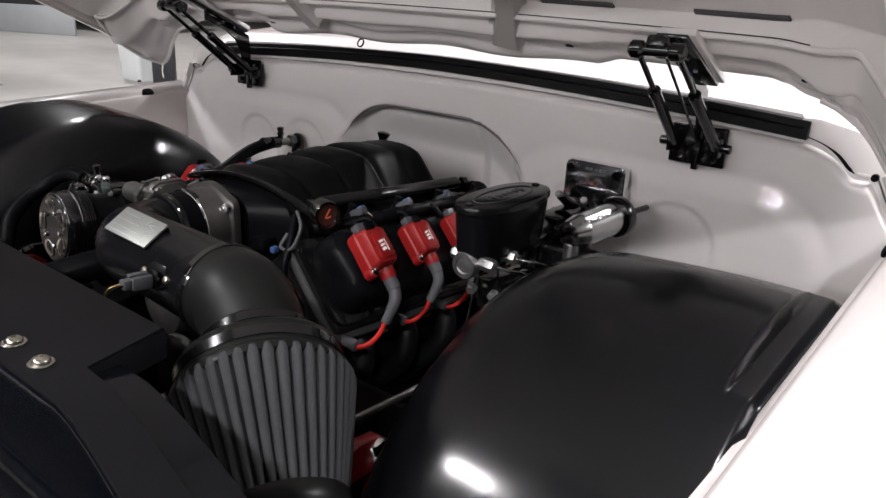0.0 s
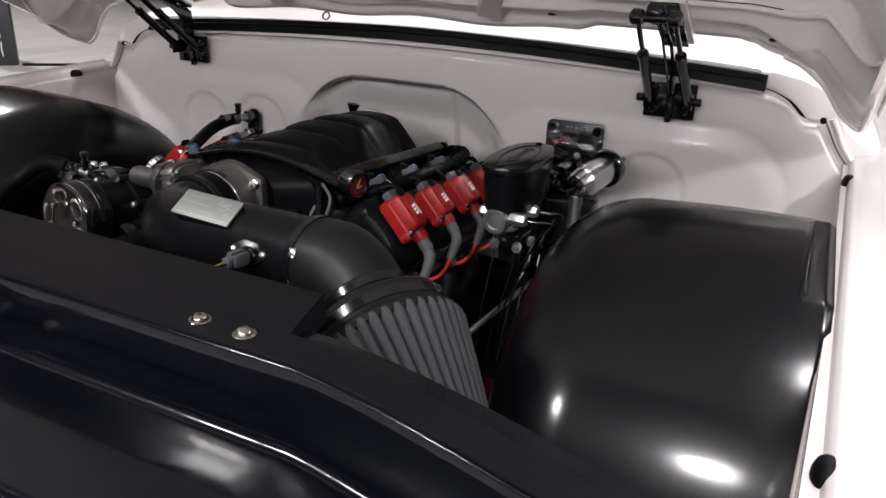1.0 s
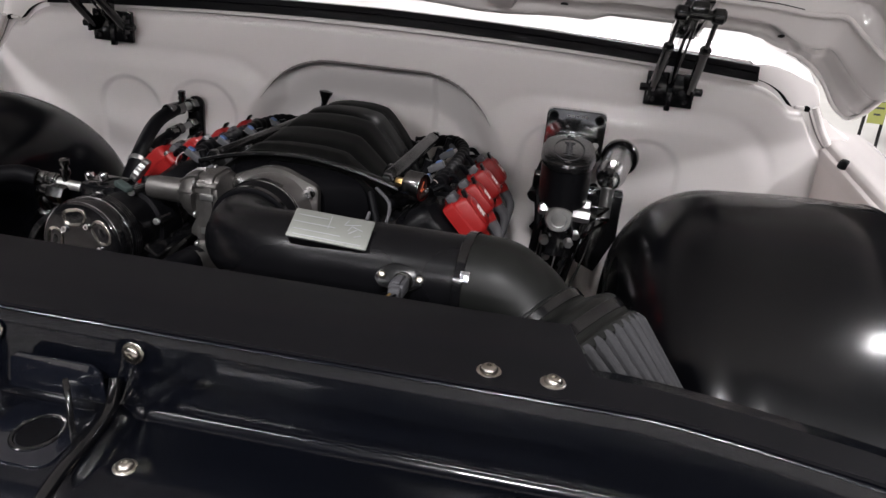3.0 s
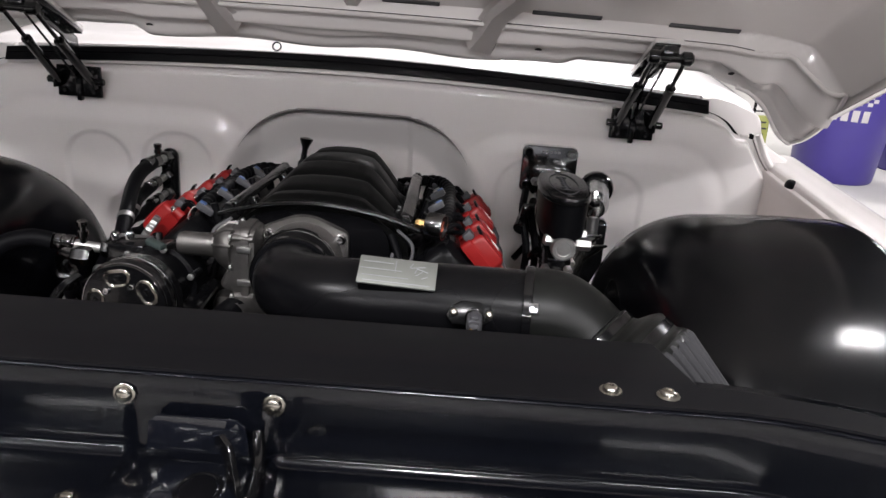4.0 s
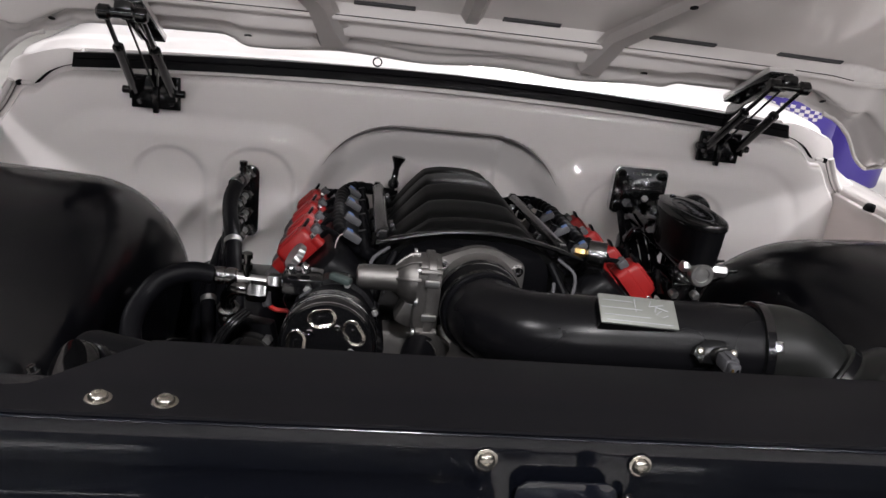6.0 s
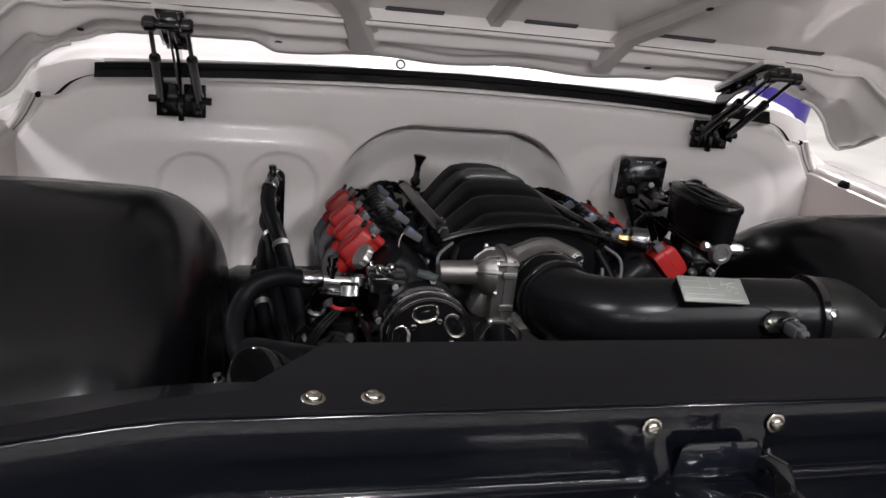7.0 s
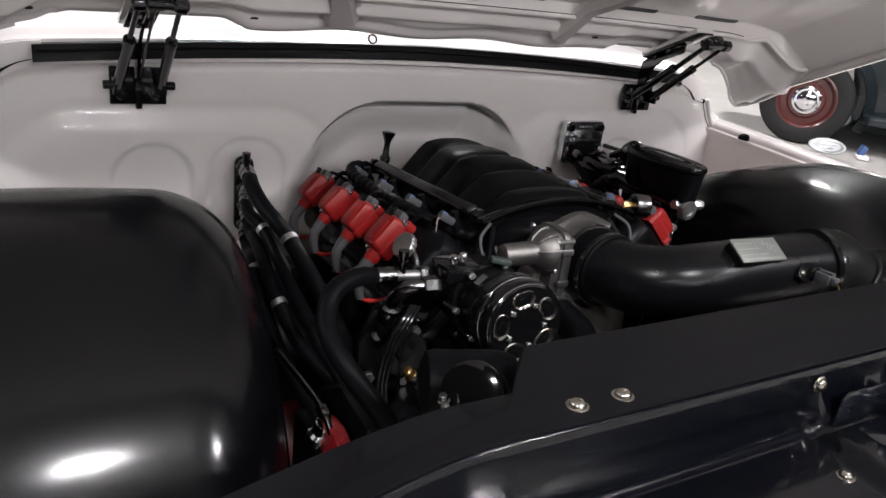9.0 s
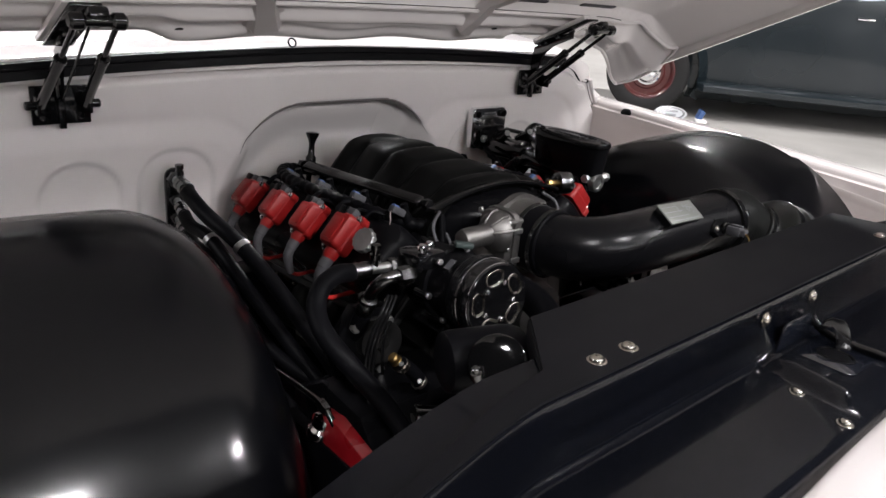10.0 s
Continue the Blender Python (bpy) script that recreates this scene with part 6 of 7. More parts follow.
def build_small():
    # fuel pressure gauge at the end of the driver's rail
    c = Vector((0.186, 0.768, 1.066))
    t = thing("pressure_gauge", Matrix.Translation(c), "small chrome-cased pressure gauge with a dark dial", "gauge")
    d = Vector((0.95, -0.30, -0.02)).normalized()
    b = bmesh.new()
    lathe(b, aim(c - d * 0.012, d), [(0.012, 0), (0.0205, 0.002), (0.0215, 0.005), (0.0215, 0.026), (0.0205, 0.029), (0.0175, 0.029), (0.0172, 0.025)], 36)
    part("case", b, ZINC, t)
    b = bmesh.new()
    lathe(b, aim(c + d * 0.0125, d), [(0.0174, 0), (0.0174, 0.0006), (0.0005, 0.0007)], 30)
    dl = part("dial", b, DIAL, t, "dark dial with an orange pointer")
    b = bmesh.new()
    box(b, aim(c + d * 0.0140, d) @ pose(0.001, 0.001, 0, 0, 0, 60), 0.016, 0.0018, 0.0006)
    box(b, aim(c + d * 0.0140, d) @ pose(0.003, -0.005, 0, 0, 0, 20), 0.008, 0.0018, 0.0006)
    part("pointer", b, ORANGE, dl)
    b = bmesh.new()
    hex_nut(b, c - d * 0.030, d, 0.007, 0.018)
    part("stem", b, BRASS, t, "brass stem")

    # oil filler with its polished cap on the passenger's side
    c = Vector((-0.266, 0.787, 1.020))
    t = thing("breather_cap", Matrix.Translation(c), "knurled steel breather cap on a black neck", "cap")
    d = Vector((-0.80, -0.12, 0.56)).normalized()
    b = bmesh.new()
    cm = aim(c - d * 0.004, d)
    rings = []
    for r, h, g in ((0.0165, 0.0, 0.0), (0.0195, 0.001, 0.3), (0.0205, 0.002, 1.0), (0.0205, 0.010, 1.0), (0.0190, 0.0120, 0.3), (0.0160, 0.0122, 0.0), (0.004, 0.0114, 0.0)):
        rings.append([cm @ Vector(((r + 0.0009 * g * math.cos(13 * q)) * math.cos(q), (r + 0.0009 * g * math.cos(13 * q)) * math.sin(q), h)) for q in (2 * math.pi * i / 104 for i in range(104))])
    loft(b, rings)
    part("cap", b, STEEL, t)
    b = bmesh.new()
    sweep(b, [c + Vector((0.010, -0.004, -0.008)), c + Vector((0.014, -0.016, -0.026)), c + Vector((0.006, -0.030, -0.045))], 0.008, 12, 5)
    part("neck", b, BLACK, t)

    # transmission dipstick with its T handle
    t = thing("dipstick", at(-0.1, 1.2, 0.9), "black transmission dipstick with a flared handle", "dipstick")
    b = bmesh.new()
    lathe(b, aim((-0.108, 1.205, 1.030), (0.12, 0.1, 1)), [(0.008, 0), (0.011, 0.003), (0.011, 0.012), (0.007, 0.018), (0.006, 0.040), (0.009, 0.050), (0.014, 0.060), (0.014, 0.064), (0.006, 0.066)], 18)
    part("handle", b, BLACK, t)
    b = bmesh.new()
    sweep(b, [(-0.108, 1.205, 1.034), (-0.116, 1.20, 0.99), (-0.125, 1.19, 0.93), (-0.13, 1.2, 0.8)], 0.006, 10, 5)
    part("tube", b, BLACK, t)

    # radiator filler with its black cap, behind the cover's passenger end
    c = Vector((-0.430, 0.330, 1.066))
    t = thing("coolant_filler", Matrix.Translation(c), "glossy black radiator cap on a dark filler neck", "radiator cap")
    d = Vector((-0.66, -0.56, 0.50)).normalized()
    b = bmesh.new()
    lathe(b, aim(c - d * 0.012, d), [(0.024, 0), (0.0295, 0.001), (0.0312, 0.004), (0.0312, 0.012), (0.0300, 0.0148), (0.027, 0.0160), (0.012, 0.0166), (0.002, 0.0167)], 48)
    part("cap", b, ENAMEL, t, "mirror-black radiator cap")
    b = bmesh.new()
    lathe(b, aim(c - d * 0.10, d), [(0.030, 0), (0.031, 0.01), (0.028, 0.075), (0.031, 0.078), (0.031, 0.086), (0.026, 0.088)], 32)
    part("neck", b, PLASTIC, t)
    b = bmesh.new()
    lathe(b, aim(c + Vector((-0.032, 0.0, 0.006)), (0.3, 0.0, -0.95)), [(0.003, 0), (0.0042, 0.001), (0.0042, 0.006), (0.006, 0.007), (0.006, 0.013), (0.0045, 0.014), (0.0045, 0.030)], 16)
    part("overflow_barb", b, ZINC, t)
    b = bmesh.new()
    ring(b, aim(c + Vector((-0.0225, 0.0, -0.024)), (0.3, 0.0, -0.95)), 0.0045, 0.0070, 0.009, 20, 0.0005)
    part("clamp", b, CHROME, t)
    b = bmesh.new()
    sweep(b, [c + Vector((-0.024, 0.0, -0.022)), c + Vector((-0.030, 0.005, -0.040)), c + Vector((-0.05, 0.02, -0.075)), c + Vector((-0.05, 0.03, -0.13))], 0.0060, 12, 6)
    part("hose", b, RUBBER, t)
    t = thing("coolant_tank", at(-0.40, 0.42, 0.95), "matte dark cylindrical coolant tank behind the radiator cover", "tank")
    b = bmesh.new()
    lathe(b, aim((-0.375, 0.372, 1.040), (-0.93, 0.36, -0.02)), [(0.030, -0.02), (0.034, -0.01), (0.035, 0.0), (0.035, 0.062), (0.033, 0.070), (0.022, 0.075)], 36)
    part("tank", b, RUBBER, t)

    # red chassis rails
    for s in (-1, 1):
        b = bmesh.new()
        box(b, at(s * 0.40, 0.67, 0.60), 0.09, 0.56, 0.14, 0.006)
        single("chassis_rail", b, REDPAINT, "deep red painted chassis rail beside the engine", "chassis rail", "chassis rails")
        t = thing("shock_tower", at(s * 0.455, 0.62, 0.68), "deep red suspension tower against the wheel tub", "suspension tower", "suspension towers")
        b = bmesh.new()
        prism(b, Matrix(((0, 0, s, s * 0.444), (1, 0, 0, 0), (0, 1, 0, 0), (0, 0, 0, 1))), [(0.625, 0.824), (0.622, 0.858), (0.605, 0.872), (0.57, 0.876), (0.505, 0.858), (0.46, 0.80), (0.452, 0.765), (0.49, 0.782), (0.525, 0.812), (0.60, 0.826)], 0.02, 0.003)
        part("plate", b, REDPAINT, t)
        b = bmesh.new()
        prism(b, Matrix(((0, 0, s, s * 0.448), (1, 0, 0, 0), (0, 1, 0, 0), (0, 0, 0, 1))), [(0.69, 0.60), (0.69, 0.83), (0.53, 0.83), (0.47, 0.79), (0.44, 0.60)], 0.02, 0.004)
        part("lower_bracket", b, RUBBER, t, "black lower bracket")
        b = bmesh.new()
        lathe(b, aim((s * 0.468, 0.605, 0.835), (-s * 0.3, -0.2, 0.9)), [(0.014, 0), (0.016, 0.004), (0.016, 0.012), (0.012, 0.016), (0.014, 0.020), (0.014, 0.032), (0.008, 0.036)], 18)
        part("fitting", b, CHROME, t)

    t = thing("steel_pipe", at(-0.462, 0.68, 0.88), "thin bare steel pipe along the wheel tub's inner wall", "pipe")
    b = bmesh.new()
    sweep(b, [(-0.440, 0.860, 0.830), (-0.455, 0.800, 0.860), (-0.461, 0.740, 0.874), (-0.463, 0.660, 0.884), (-0.463, 0.600, 0.886), (-0.461, 0.570, 0.868)], 0.0045, 12, 6)
    part("tube", b, ZINC, t)
    b = bmesh.new()
    hex_nut(b, (-0.463, 0.606, 0.886), (0, -1, -0.3), 0.0085, 0.020)
    part("union_nut", b, ZINC, t)

    # black sheets added to keep the gaps before the lower firewall dark
    t = thing("splash_panel", at(-0.41, 1.12, 0.7), "black backing sheets added to darken the gaps before the lower firewall", "panel")
    b = bmesh.new()
    prism(b, Matrix(((1, 0, 0, -0.345), (0, 0, -1, 1.18), (0, 1, 0, 0.68), (0, 0, 0, 1))), rounded(0.31, 0.34, 0.03), 0.06, 0.01)
    part("panel", b, TUB, t)
    b = bmesh.new()
    prism(b, Matrix(((1, 0, 0, 0.265), (0, 0, -1, 1.20), (0, 1, 0, 0.655), (0, 0, 0, 1))), rounded(0.35, 0.30, 0.03), 0.03, 0.008)
    part("driver_panel", b, RUBBER, t)
    b = bmesh.new()
    box(b, at(0, 1.215, 0.50), 1.30, 0.02, 0.19, 0.004)
    part("lower_panel", b, RUBBER, t)

    b = bmesh.new()
    box(b, at(0, 0.43, 0.60), 0.97, 0.30, 0.10, 0.02)
    single("crossmember", b, RUBBER, "dark crossmember under the radiator and pulleys", "crossmember")

    for s in (-1, 1):
        t = thing("engine_mount", at(s * 0.30, 0.66, 0.72), "dark bracket holding the engine to the chassis", "bracket", "engine mounts")
        b = bmesh.new()
        prism(b, Matrix(((0, 0, s, s * 0.20), (1, 0, 0, 0.66), (0, 1, 0, 0.72), (0, 0, 0, 1))), [(-0.14, -0.10), (0.14, -0.10), (0.12, 0.08), (0.04, 0.13), (-0.06, 0.12), (-0.13, 0.04)], 0.20, 0.012)
        part("bracket", b, PLASTIC, t)
        for dy in (-0.07, 0.0, 0.07):
            b = bmesh.new()
            hex_nut(b, (s * 0.33, 0.66 + dy, 0.80), (s * 0.3, -0.2, 1), 0.010, 0.03)
            part("nut", b, STEEL, t)

    c = Vector((-0.322, 0.715, 0.895))
    t = thing("belt_tensioner", Matrix.Translation(c), "worn cast belt tensioner with a small pulley below the compressor", "tensioner")
    d = Vector((-0.15, -0.97, 0.1)).normalized()
    b = bmesh.new()
    prism(b, aim(c, d), [(-0.05, -0.05), (0.03, -0.06), (0.05, 0.0), (0.035, 0.055), (-0.02, 0.06), (-0.05, 0.02)], 0.03, 0.006)
    part("arm", b, PLASTIC, t)
    b = bmesh.new()
    lathe(b, aim(c + d * 0.030 + Vector((0.012, 0, 0.008)), d), [(0.030, 0), (0.034, 0.002), (0.031, 0.006), (0.031, 0.020), (0.034, 0.024), (0.024, 0.025), (0.012, 0.022), (0.010, 0.028), (0.003, 0.029)], 32)
    part("pulley", b, IRON, t)
    for dx, dz, r in ((-0.036, -0.030, 0.009), (-0.028, 0.036, 0.008), (0.020, -0.045, 0.008), (0.034, 0.034, 0.007)):
        b = bmesh.new()
        hex_nut(b, c + d * 0.030 + Vector((dx, 0, dz)), d, r, 0.012)
        part("bolt", b, STEEL, t)
    b = bmesh.new()
    for off in (-0.0055, 0.0, 0.0055):  # three strands side by side
        sweep(b, [(x + off * 0.8, y - off * 0.6, z) for x, y, z in ((-0.318, 0.645, 0.992), (-0.338, 0.633, 0.975), (-0.354, 0.630, 0.950), (-0.363, 0.630, 0.915), (-0.367, 0.626, 0.875), (-0.362, 0.610, 0.81))], 0.0030, 10, 6)
    part("belt", b, LIP, t, "black ribbed drive belt")
    b = bmesh.new()
    sweep(b, [(-0.322, 0.640, 0.955), (-0.335, 0.636, 0.935), (-0.342, 0.630, 0.905), (-0.343, 0.625, 0.88)], 0.0022, 8, 6)
    part("cable", b, LIP, t)
    b = bmesh.new()
    cyl(b, (-0.335, 0.560, 0.845), (-0.300, 0.545, 0.838), 0.014, seg=18, chamfer=0.002)
    part("hose_stub", b, ZINC, t)

    t = thing("lower_hose", at(-0.31, 0.60, 0.88), "short black hose with steel clamps below the compressor", "hose")
    a, e = Vector((-0.338, 0.602, 0.912)), Vector((-0.285, 0.598, 0.855))
    b = bmesh.new()
    sweep(b, [a, a.lerp(e, 0.5) + Vector((0.002, 0, 0.004)), e], 0.0105, 16, 5)
    part("hose", b, RUBBER, t)
    d = (e - a).normalized()
    for k, w in ((0.12, 0.010), (0.78, 0.007)):
        b = bmesh.new()
        ring(b, aim(a.lerp(e, k), d), 0.0108, 0.0124, w, 24, 0.0006)
        cl = part("clamp", b, STAINLESS, t)
        b = bmesh.new()
        hex_nut(b, a.lerp(e, k) + Vector((-0.006, -0.012, 0.006)), (-0.6, -0.5, 0.6), 0.0045, 0.007)
        part("clamp_screw", b, CHROME, cl)
    b = bmesh.new()
    lathe(b, aim(a - d * 0.012, d), [(0.006, 0), (0.008, 0.002), (0.008, 0.010), (0.010, 0.012)], 18)
    part("spigot", b, BRASS, t, "brown metal spigot")

    # pedal linkage and valves below the mounting plate
    t = thing("brake_linkage", at(0.40, 1.12, 0.96), "black brake linkage and valves under the mounting plate", "linkage")
    rng = random.Random(11)
    for i in range(16):
        p = Vector((rng.uniform(0.362, 0.462), rng.uniform(1.03, 1.17), rng.uniform(0.86, 1.03)))
        q = p + Vector((rng.uniform(-0.03, 0.03), rng.uniform(-0.04, 0.02), rng.uniform(-0.05, 0.03)))
        b = bmesh.new()
        if i % 4 == 3:
            hex_nut(b, p, q - p, 0.008, 0.012)
            part("nut", b, STEEL, t)
        elif i % 2:
            cyl(b, p, q, rng.uniform(0.008, 0.016), seg=14, chamfer=0.002)
            part("valve", b, BLACK, t)
        else:
            box(b, aim(p, q - p), 0.024, 0.014, 0.05, 0.003)
            part("lever", b, BLACK, t)
    for i in range(4):
        x = 0.366 + 0.018 * i
        b = bmesh.new()
        sweep(b, [(x, 1.16, 1.03 - 0.02 * i), (x - 0.008, 1.10, 1.00), (x + 0.004, 1.06, 0.93), (x - 0.004, 1.05, 0.84)], 0.0075, 10, 6)
        part("line", b, RUBBER, t)

    # steering shaft on the driver's side
    t = thing("steering_shaft", at(0.43, 0.7, 0.7), "bright steering shaft running down beside the engine", "steering shaft")
    b = bmesh.new()
    cyl(b, (0.412, 1.22, 0.835), (0.390, 0.50, 0.860), 0.0048, seg=16)
    part("shaft", b, STEEL, t)
    for k in (0.08, 0.92):
        b = bmesh.new()
        p = Vector((0.412, 1.22, 0.835)).lerp(Vector((0.390, 0.50, 0.860)), k)
        box(b, Matrix.Translation(p) @ pose(0, 0, 0, 2, 0, 0), 0.024, 0.04, 0.024, 0.006)
        part("joint", b, IRON, t)

    # wiring looms along both banks
    for s in (-1, 1):
        t = thing("wiring_loom", eng_pose(s * 0.19, 0.98, 0.03), "black corrugated wiring loom along the valve cover", "wiring", "wiring looms")
        b = bmesh.new()
        pts = [eng(s * 0.11, 0.78, 0.02), eng(s * 0.150, 0.80, 0.012), eng(s * 0.202, 0.86, 0.030), eng(s * 0.209, 0.95, 0.034), eng(s * 0.210, 1.05, 0.036), eng(s * 0.206, 1.14, 0.040), eng(s * 0.175, 1.19, 0.044), eng(s * 0.10, 1.20, 0.03)]
        sweep(b, pts, lambda k: 0.0115 + 0.0008 * math.sin(k * 700), 12, 20)
        part("loom", b, RUBBER, t)
        for i in range(5):
            b = bmesh.new()
            y = 0.82 + 0.08 * i
            sweep(b, [eng(s * 0.206, y, 0.034), eng(s * 0.222, y + 0.010, 0.040), eng(s * 0.236, y + 0.016, 0.026)], 0.0045, 8, 4)
            part("branch", b, RUBBER, t)
        b = bmesh.new()
        sweep(b, [eng(s * 0.12, 0.77, 0.03), eng(s * 0.14, 0.74, -0.01), eng(s * 0.15, 0.72, -0.05), eng(s * 0.16, 0.73, -0.12)], 0.006, 10, 6)
        part("drop", b, RUBBER, t)
        b = bmesh.new()
        sweep(b, [eng(s * 0.13, 0.765, 0.04), eng(s * 0.155, 0.75, 0.02), eng(s * 0.15, 0.735, -0.012), eng(s * 0.125, 0.735, -0.015), eng(s * 0.125, 0.75, 0.005)], 0.0028, 8, 6)
        part("loop", b, BOOT, t)
    t = thing("map_sensor", at(0.07, 0.74, 0.98), "small black sensor with a blue plug at the manifold's front", "sensor")
    b = bmesh.new()
    box(b, at(0.085, 0.735, 1.0), 0.03, 0.03, 0.02, 0.004)
    part("body", b, PLASTIC, t)
    b = bmesh.new()
    box(b, at(0.118, 0.728, 0.998), 0.010, 0.012, 0.010, 0.002)
    part("plug", b, BLUEPL, t)


build_block()
build_manifold()
build_throttle()
build_intake_tube()
build_filter()
for side in (-1, 1):
    build_rail(side)
    build_heads(side)
first = build_injector()
spots = [(s, 0.809 + 0.1133 * i if s < 0 else 0.845 + 0.1118 * i) for s in (-1, 1) for i in range(4)]
for s, y in spots:
    m = eng_pose(s * 0.168, y, 0.036) @ Matrix.Rotation(0 if s > 0 else math.pi, 4, "Z") @ pose(0, 0, 0, 0, 14, 0)
    if (s, y) == spots[0]:
        first.matrix_basis = m
    else:
        copy_thing(first, m)
coils = {-1: build_coil(False), 1: build_coil(True)}
leads = {-1: build_lead(0.002, 0.04), 1: build_lead(-0.020)}
for i, (s, y) in enumerate([(s, (0.849 if s < 0 else 0.794) + 0.1095 * k) for s in (-1, 1) for k in range(4)]):
    m = eng_pose(s * 0.2534, y, -0.008) @ Matrix.Rotation(0 if s > 0 else math.pi, 4, "Z") @ pose(0, 0, 0, 0, 47, 0) @ Matrix.Scale(0.91, 4)
    if i in (0, 4):
        coils[s].matrix_basis, leads[s].matrix_basis = m, m
    else:
        copy_thing(coils[s], m)
        copy_thing(leads[s], m)
build_alternator()
build_compressor()
build_ac_lines()
build_brakes()
build_small()

# ---- what stands round the truck in the hall ----
def build_wheel(t, c, d, r, mat_rim):
    """A wheel at c that faces d, under the thing t."""
    m = aim(c, d)
    b = bmesh.new()
    lathe(b, m, [(r * 0.60, 0.07), (r * 0.66, 0.085), (r * 0.86, 0.088), (r * 0.95, 0.078), (r, 0.055), (r, -0.075), (r * 0.9, -0.09), (r * 0.6, -0.08)], 48, False)
    w = part("wheel", b, TYRE, t, "black tyre on a maroon steel rim")
    b = bmesh.new()
    lathe(b, m, [(r * 0.66, -0.05), (r * 0.67, 0.078), (r * 0.62, 0.086), (r * 0.57, 0.070), (r * 0.54, 0.045), (r * 0.42, 0.040), (r * 0.38, 0.052), (r * 0.30, 0.052)], 40)
    part("rim", b, mat_rim, w)
    b = bmesh.new()
    lathe(b, m, [(r * 0.31, 0.050), (r * 0.31, 0.058), (r * 0.26, 0.068), (r * 0.22, 0.066), (r * 0.18, 0.078), (r * 0.10, 0.088), (0.004, 0.091)], 36)
    part("hubcap", b, CHROME, w)
    return w


def build_old_pickup():
    """A dark vintage pickup, seen from its side, past the driver's fender."""
    c = Vector((4.76, 3.62, FLOOR + 0.345))
    along = Vector((0.62, -0.785, 0)).normalized()
    out = Vector((-0.785, -0.62, 0)).normalized()
    m = Matrix((along, -out, Z)).transposed().to_4x4()
    m.translation = Vector((c.x, c.y, FLOOR))
    t = thing("vintage_pickup", m, "slate-grey vintage pickup with running board and maroon wheels", "pickup truck")
    for k in (0.0, 2.9):
        build_wheel(t, c + along * k, out, 0.345, RIMRED)
    b = bmesh.new()  # body side, cowl to cab
    rings = []
    for x, top, bow in ((-0.42, 0.98, 0.10), (-0.2, 1.06, 0.06), (0.28, 1.09, 0.0), (0.36, 1.10, 0.0), (0.55, 1.14, -0.02), (0.8, 1.62, -0.03), (1.2, 1.70, -0.03), (1.75, 1.66, -0.03), (1.85, 1.12, 0.0), (3.6, 1.10, 0.0)):
        low = 0.62 if x < 0.3 else 0.0  # open in front of the wheel
        rings.append([m @ Vector((x, y, max(z, low + 0.02 * z))) for y, z in ((0.14 + bow, 0.15), (0.05 + bow, 0.24), (0.03 + bow, 0.50), (0.05 + bow, 0.85), (0.12 + bow, top - 0.05), (0.22 + bow, top), (1.5 - bow, top), (1.6 - bow, 0.8), (1.55 - bow, 0.15))])
    loft(b, rings)
    part("body", b, GREYCAR, t, angle=25)
    b = bmesh.new()  # running board along the sill
    rings = []
    for x in (0.42, 0.46, 1.2, 2.0, 2.40, 2.44):
        k = 0.6 if x in (0.42, 2.44) else 1.0
        rings.append([m @ Vector((x, 0.06 + (y - 0.06) * k, z)) for y, z in ((0.08, 0.30), (0.0, 0.315), (-0.15, 0.300), (-0.175, 0.285), (-0.175, 0.245), (-0.15, 0.235), (0.08, 0.235))])
    loft(b, rings)
    part("running_board", b, GREYCAR, t)
    for x0, x1 in ((0.62, 1.78),):
        b = bmesh.new()
        prism(b, Matrix(((m[0][0], m[0][2], -m[0][1], m[0][3]), (m[1][0], m[1][2], -m[1][1], m[1][3]), (m[2][0], m[2][2], -m[2][1], m[2][3]), (0, 0, 0, 1))) @ at(0, 0, -0.045), [(x0, 0.46), (x1, 0.46), (x1, 1.12), (x0, 1.12)], 0.012, 0.004)
        door = part("door", b, GREYCAR, t)
        b = bmesh.new()
        cyl(b, m @ Vector((x0 + 0.95, 0.02, 0.92)), m @ Vector((x0 + 1.08, 0.02, 0.92)), 0.012, seg=10)
        part("handle", b, CHROME, door)
    b = bmesh.new()  # front fender arch
    rings = []
    for a in span(-25, 140, 20):
        r0, r1 = 0.42, 0.50
        ca, sa = math.cos(radians(a)), math.sin(radians(a))
        rings.append([m @ Vector((r0 * ca, -0.05, 0.355 + r0 * sa)), m @ Vector((r1 * ca, 0.02, 0.355 + r1 * sa)), m @ Vector((r1 * 1.08 * ca, 0.30, 0.355 + r1 * 1.08 * sa)), m @ Vector((r0 * ca, 0.30, 0.355 + r0 * sa))])
    loft(b, rings)
    part("front_fender", b, GREYCAR, t)
    b = bmesh.new()
    prism(b, Matrix(((m[0][0], m[0][2], -m[0][1], m[0][3]), (m[1][0], m[1][2], -m[1][1], m[1][3]), (m[2][0], m[2][2], -m[2][1], m[2][3]), (0, 0, 0, 1))) @ at(0, 0, -0.09), [(0.95, 1.18), (1.65, 1.18), (1.60, 1.52), (1.02, 1.52)], 0.01, 0.003)
    part("side_window", b, GLASS, t)
    # a small oval badge board and a blue packet on the floor before its wheel
    b = bmesh.new()
    e = Vector((4.47, 3.15, FLOOR))
    t2 = thing("oval_sign", Matrix.Translation(e), "small white oval sign leaning near the wheel", "sign")
    mm = aim(e + Vector((0, 0, 0.085)), (-0.62, -0.55, 0.55))
    prism(b, mm, oval(0.13, 0.06, 32), 0.02, 0.004)
    part("board", b, GREYPLATE, t2)
    b = bmesh.new()
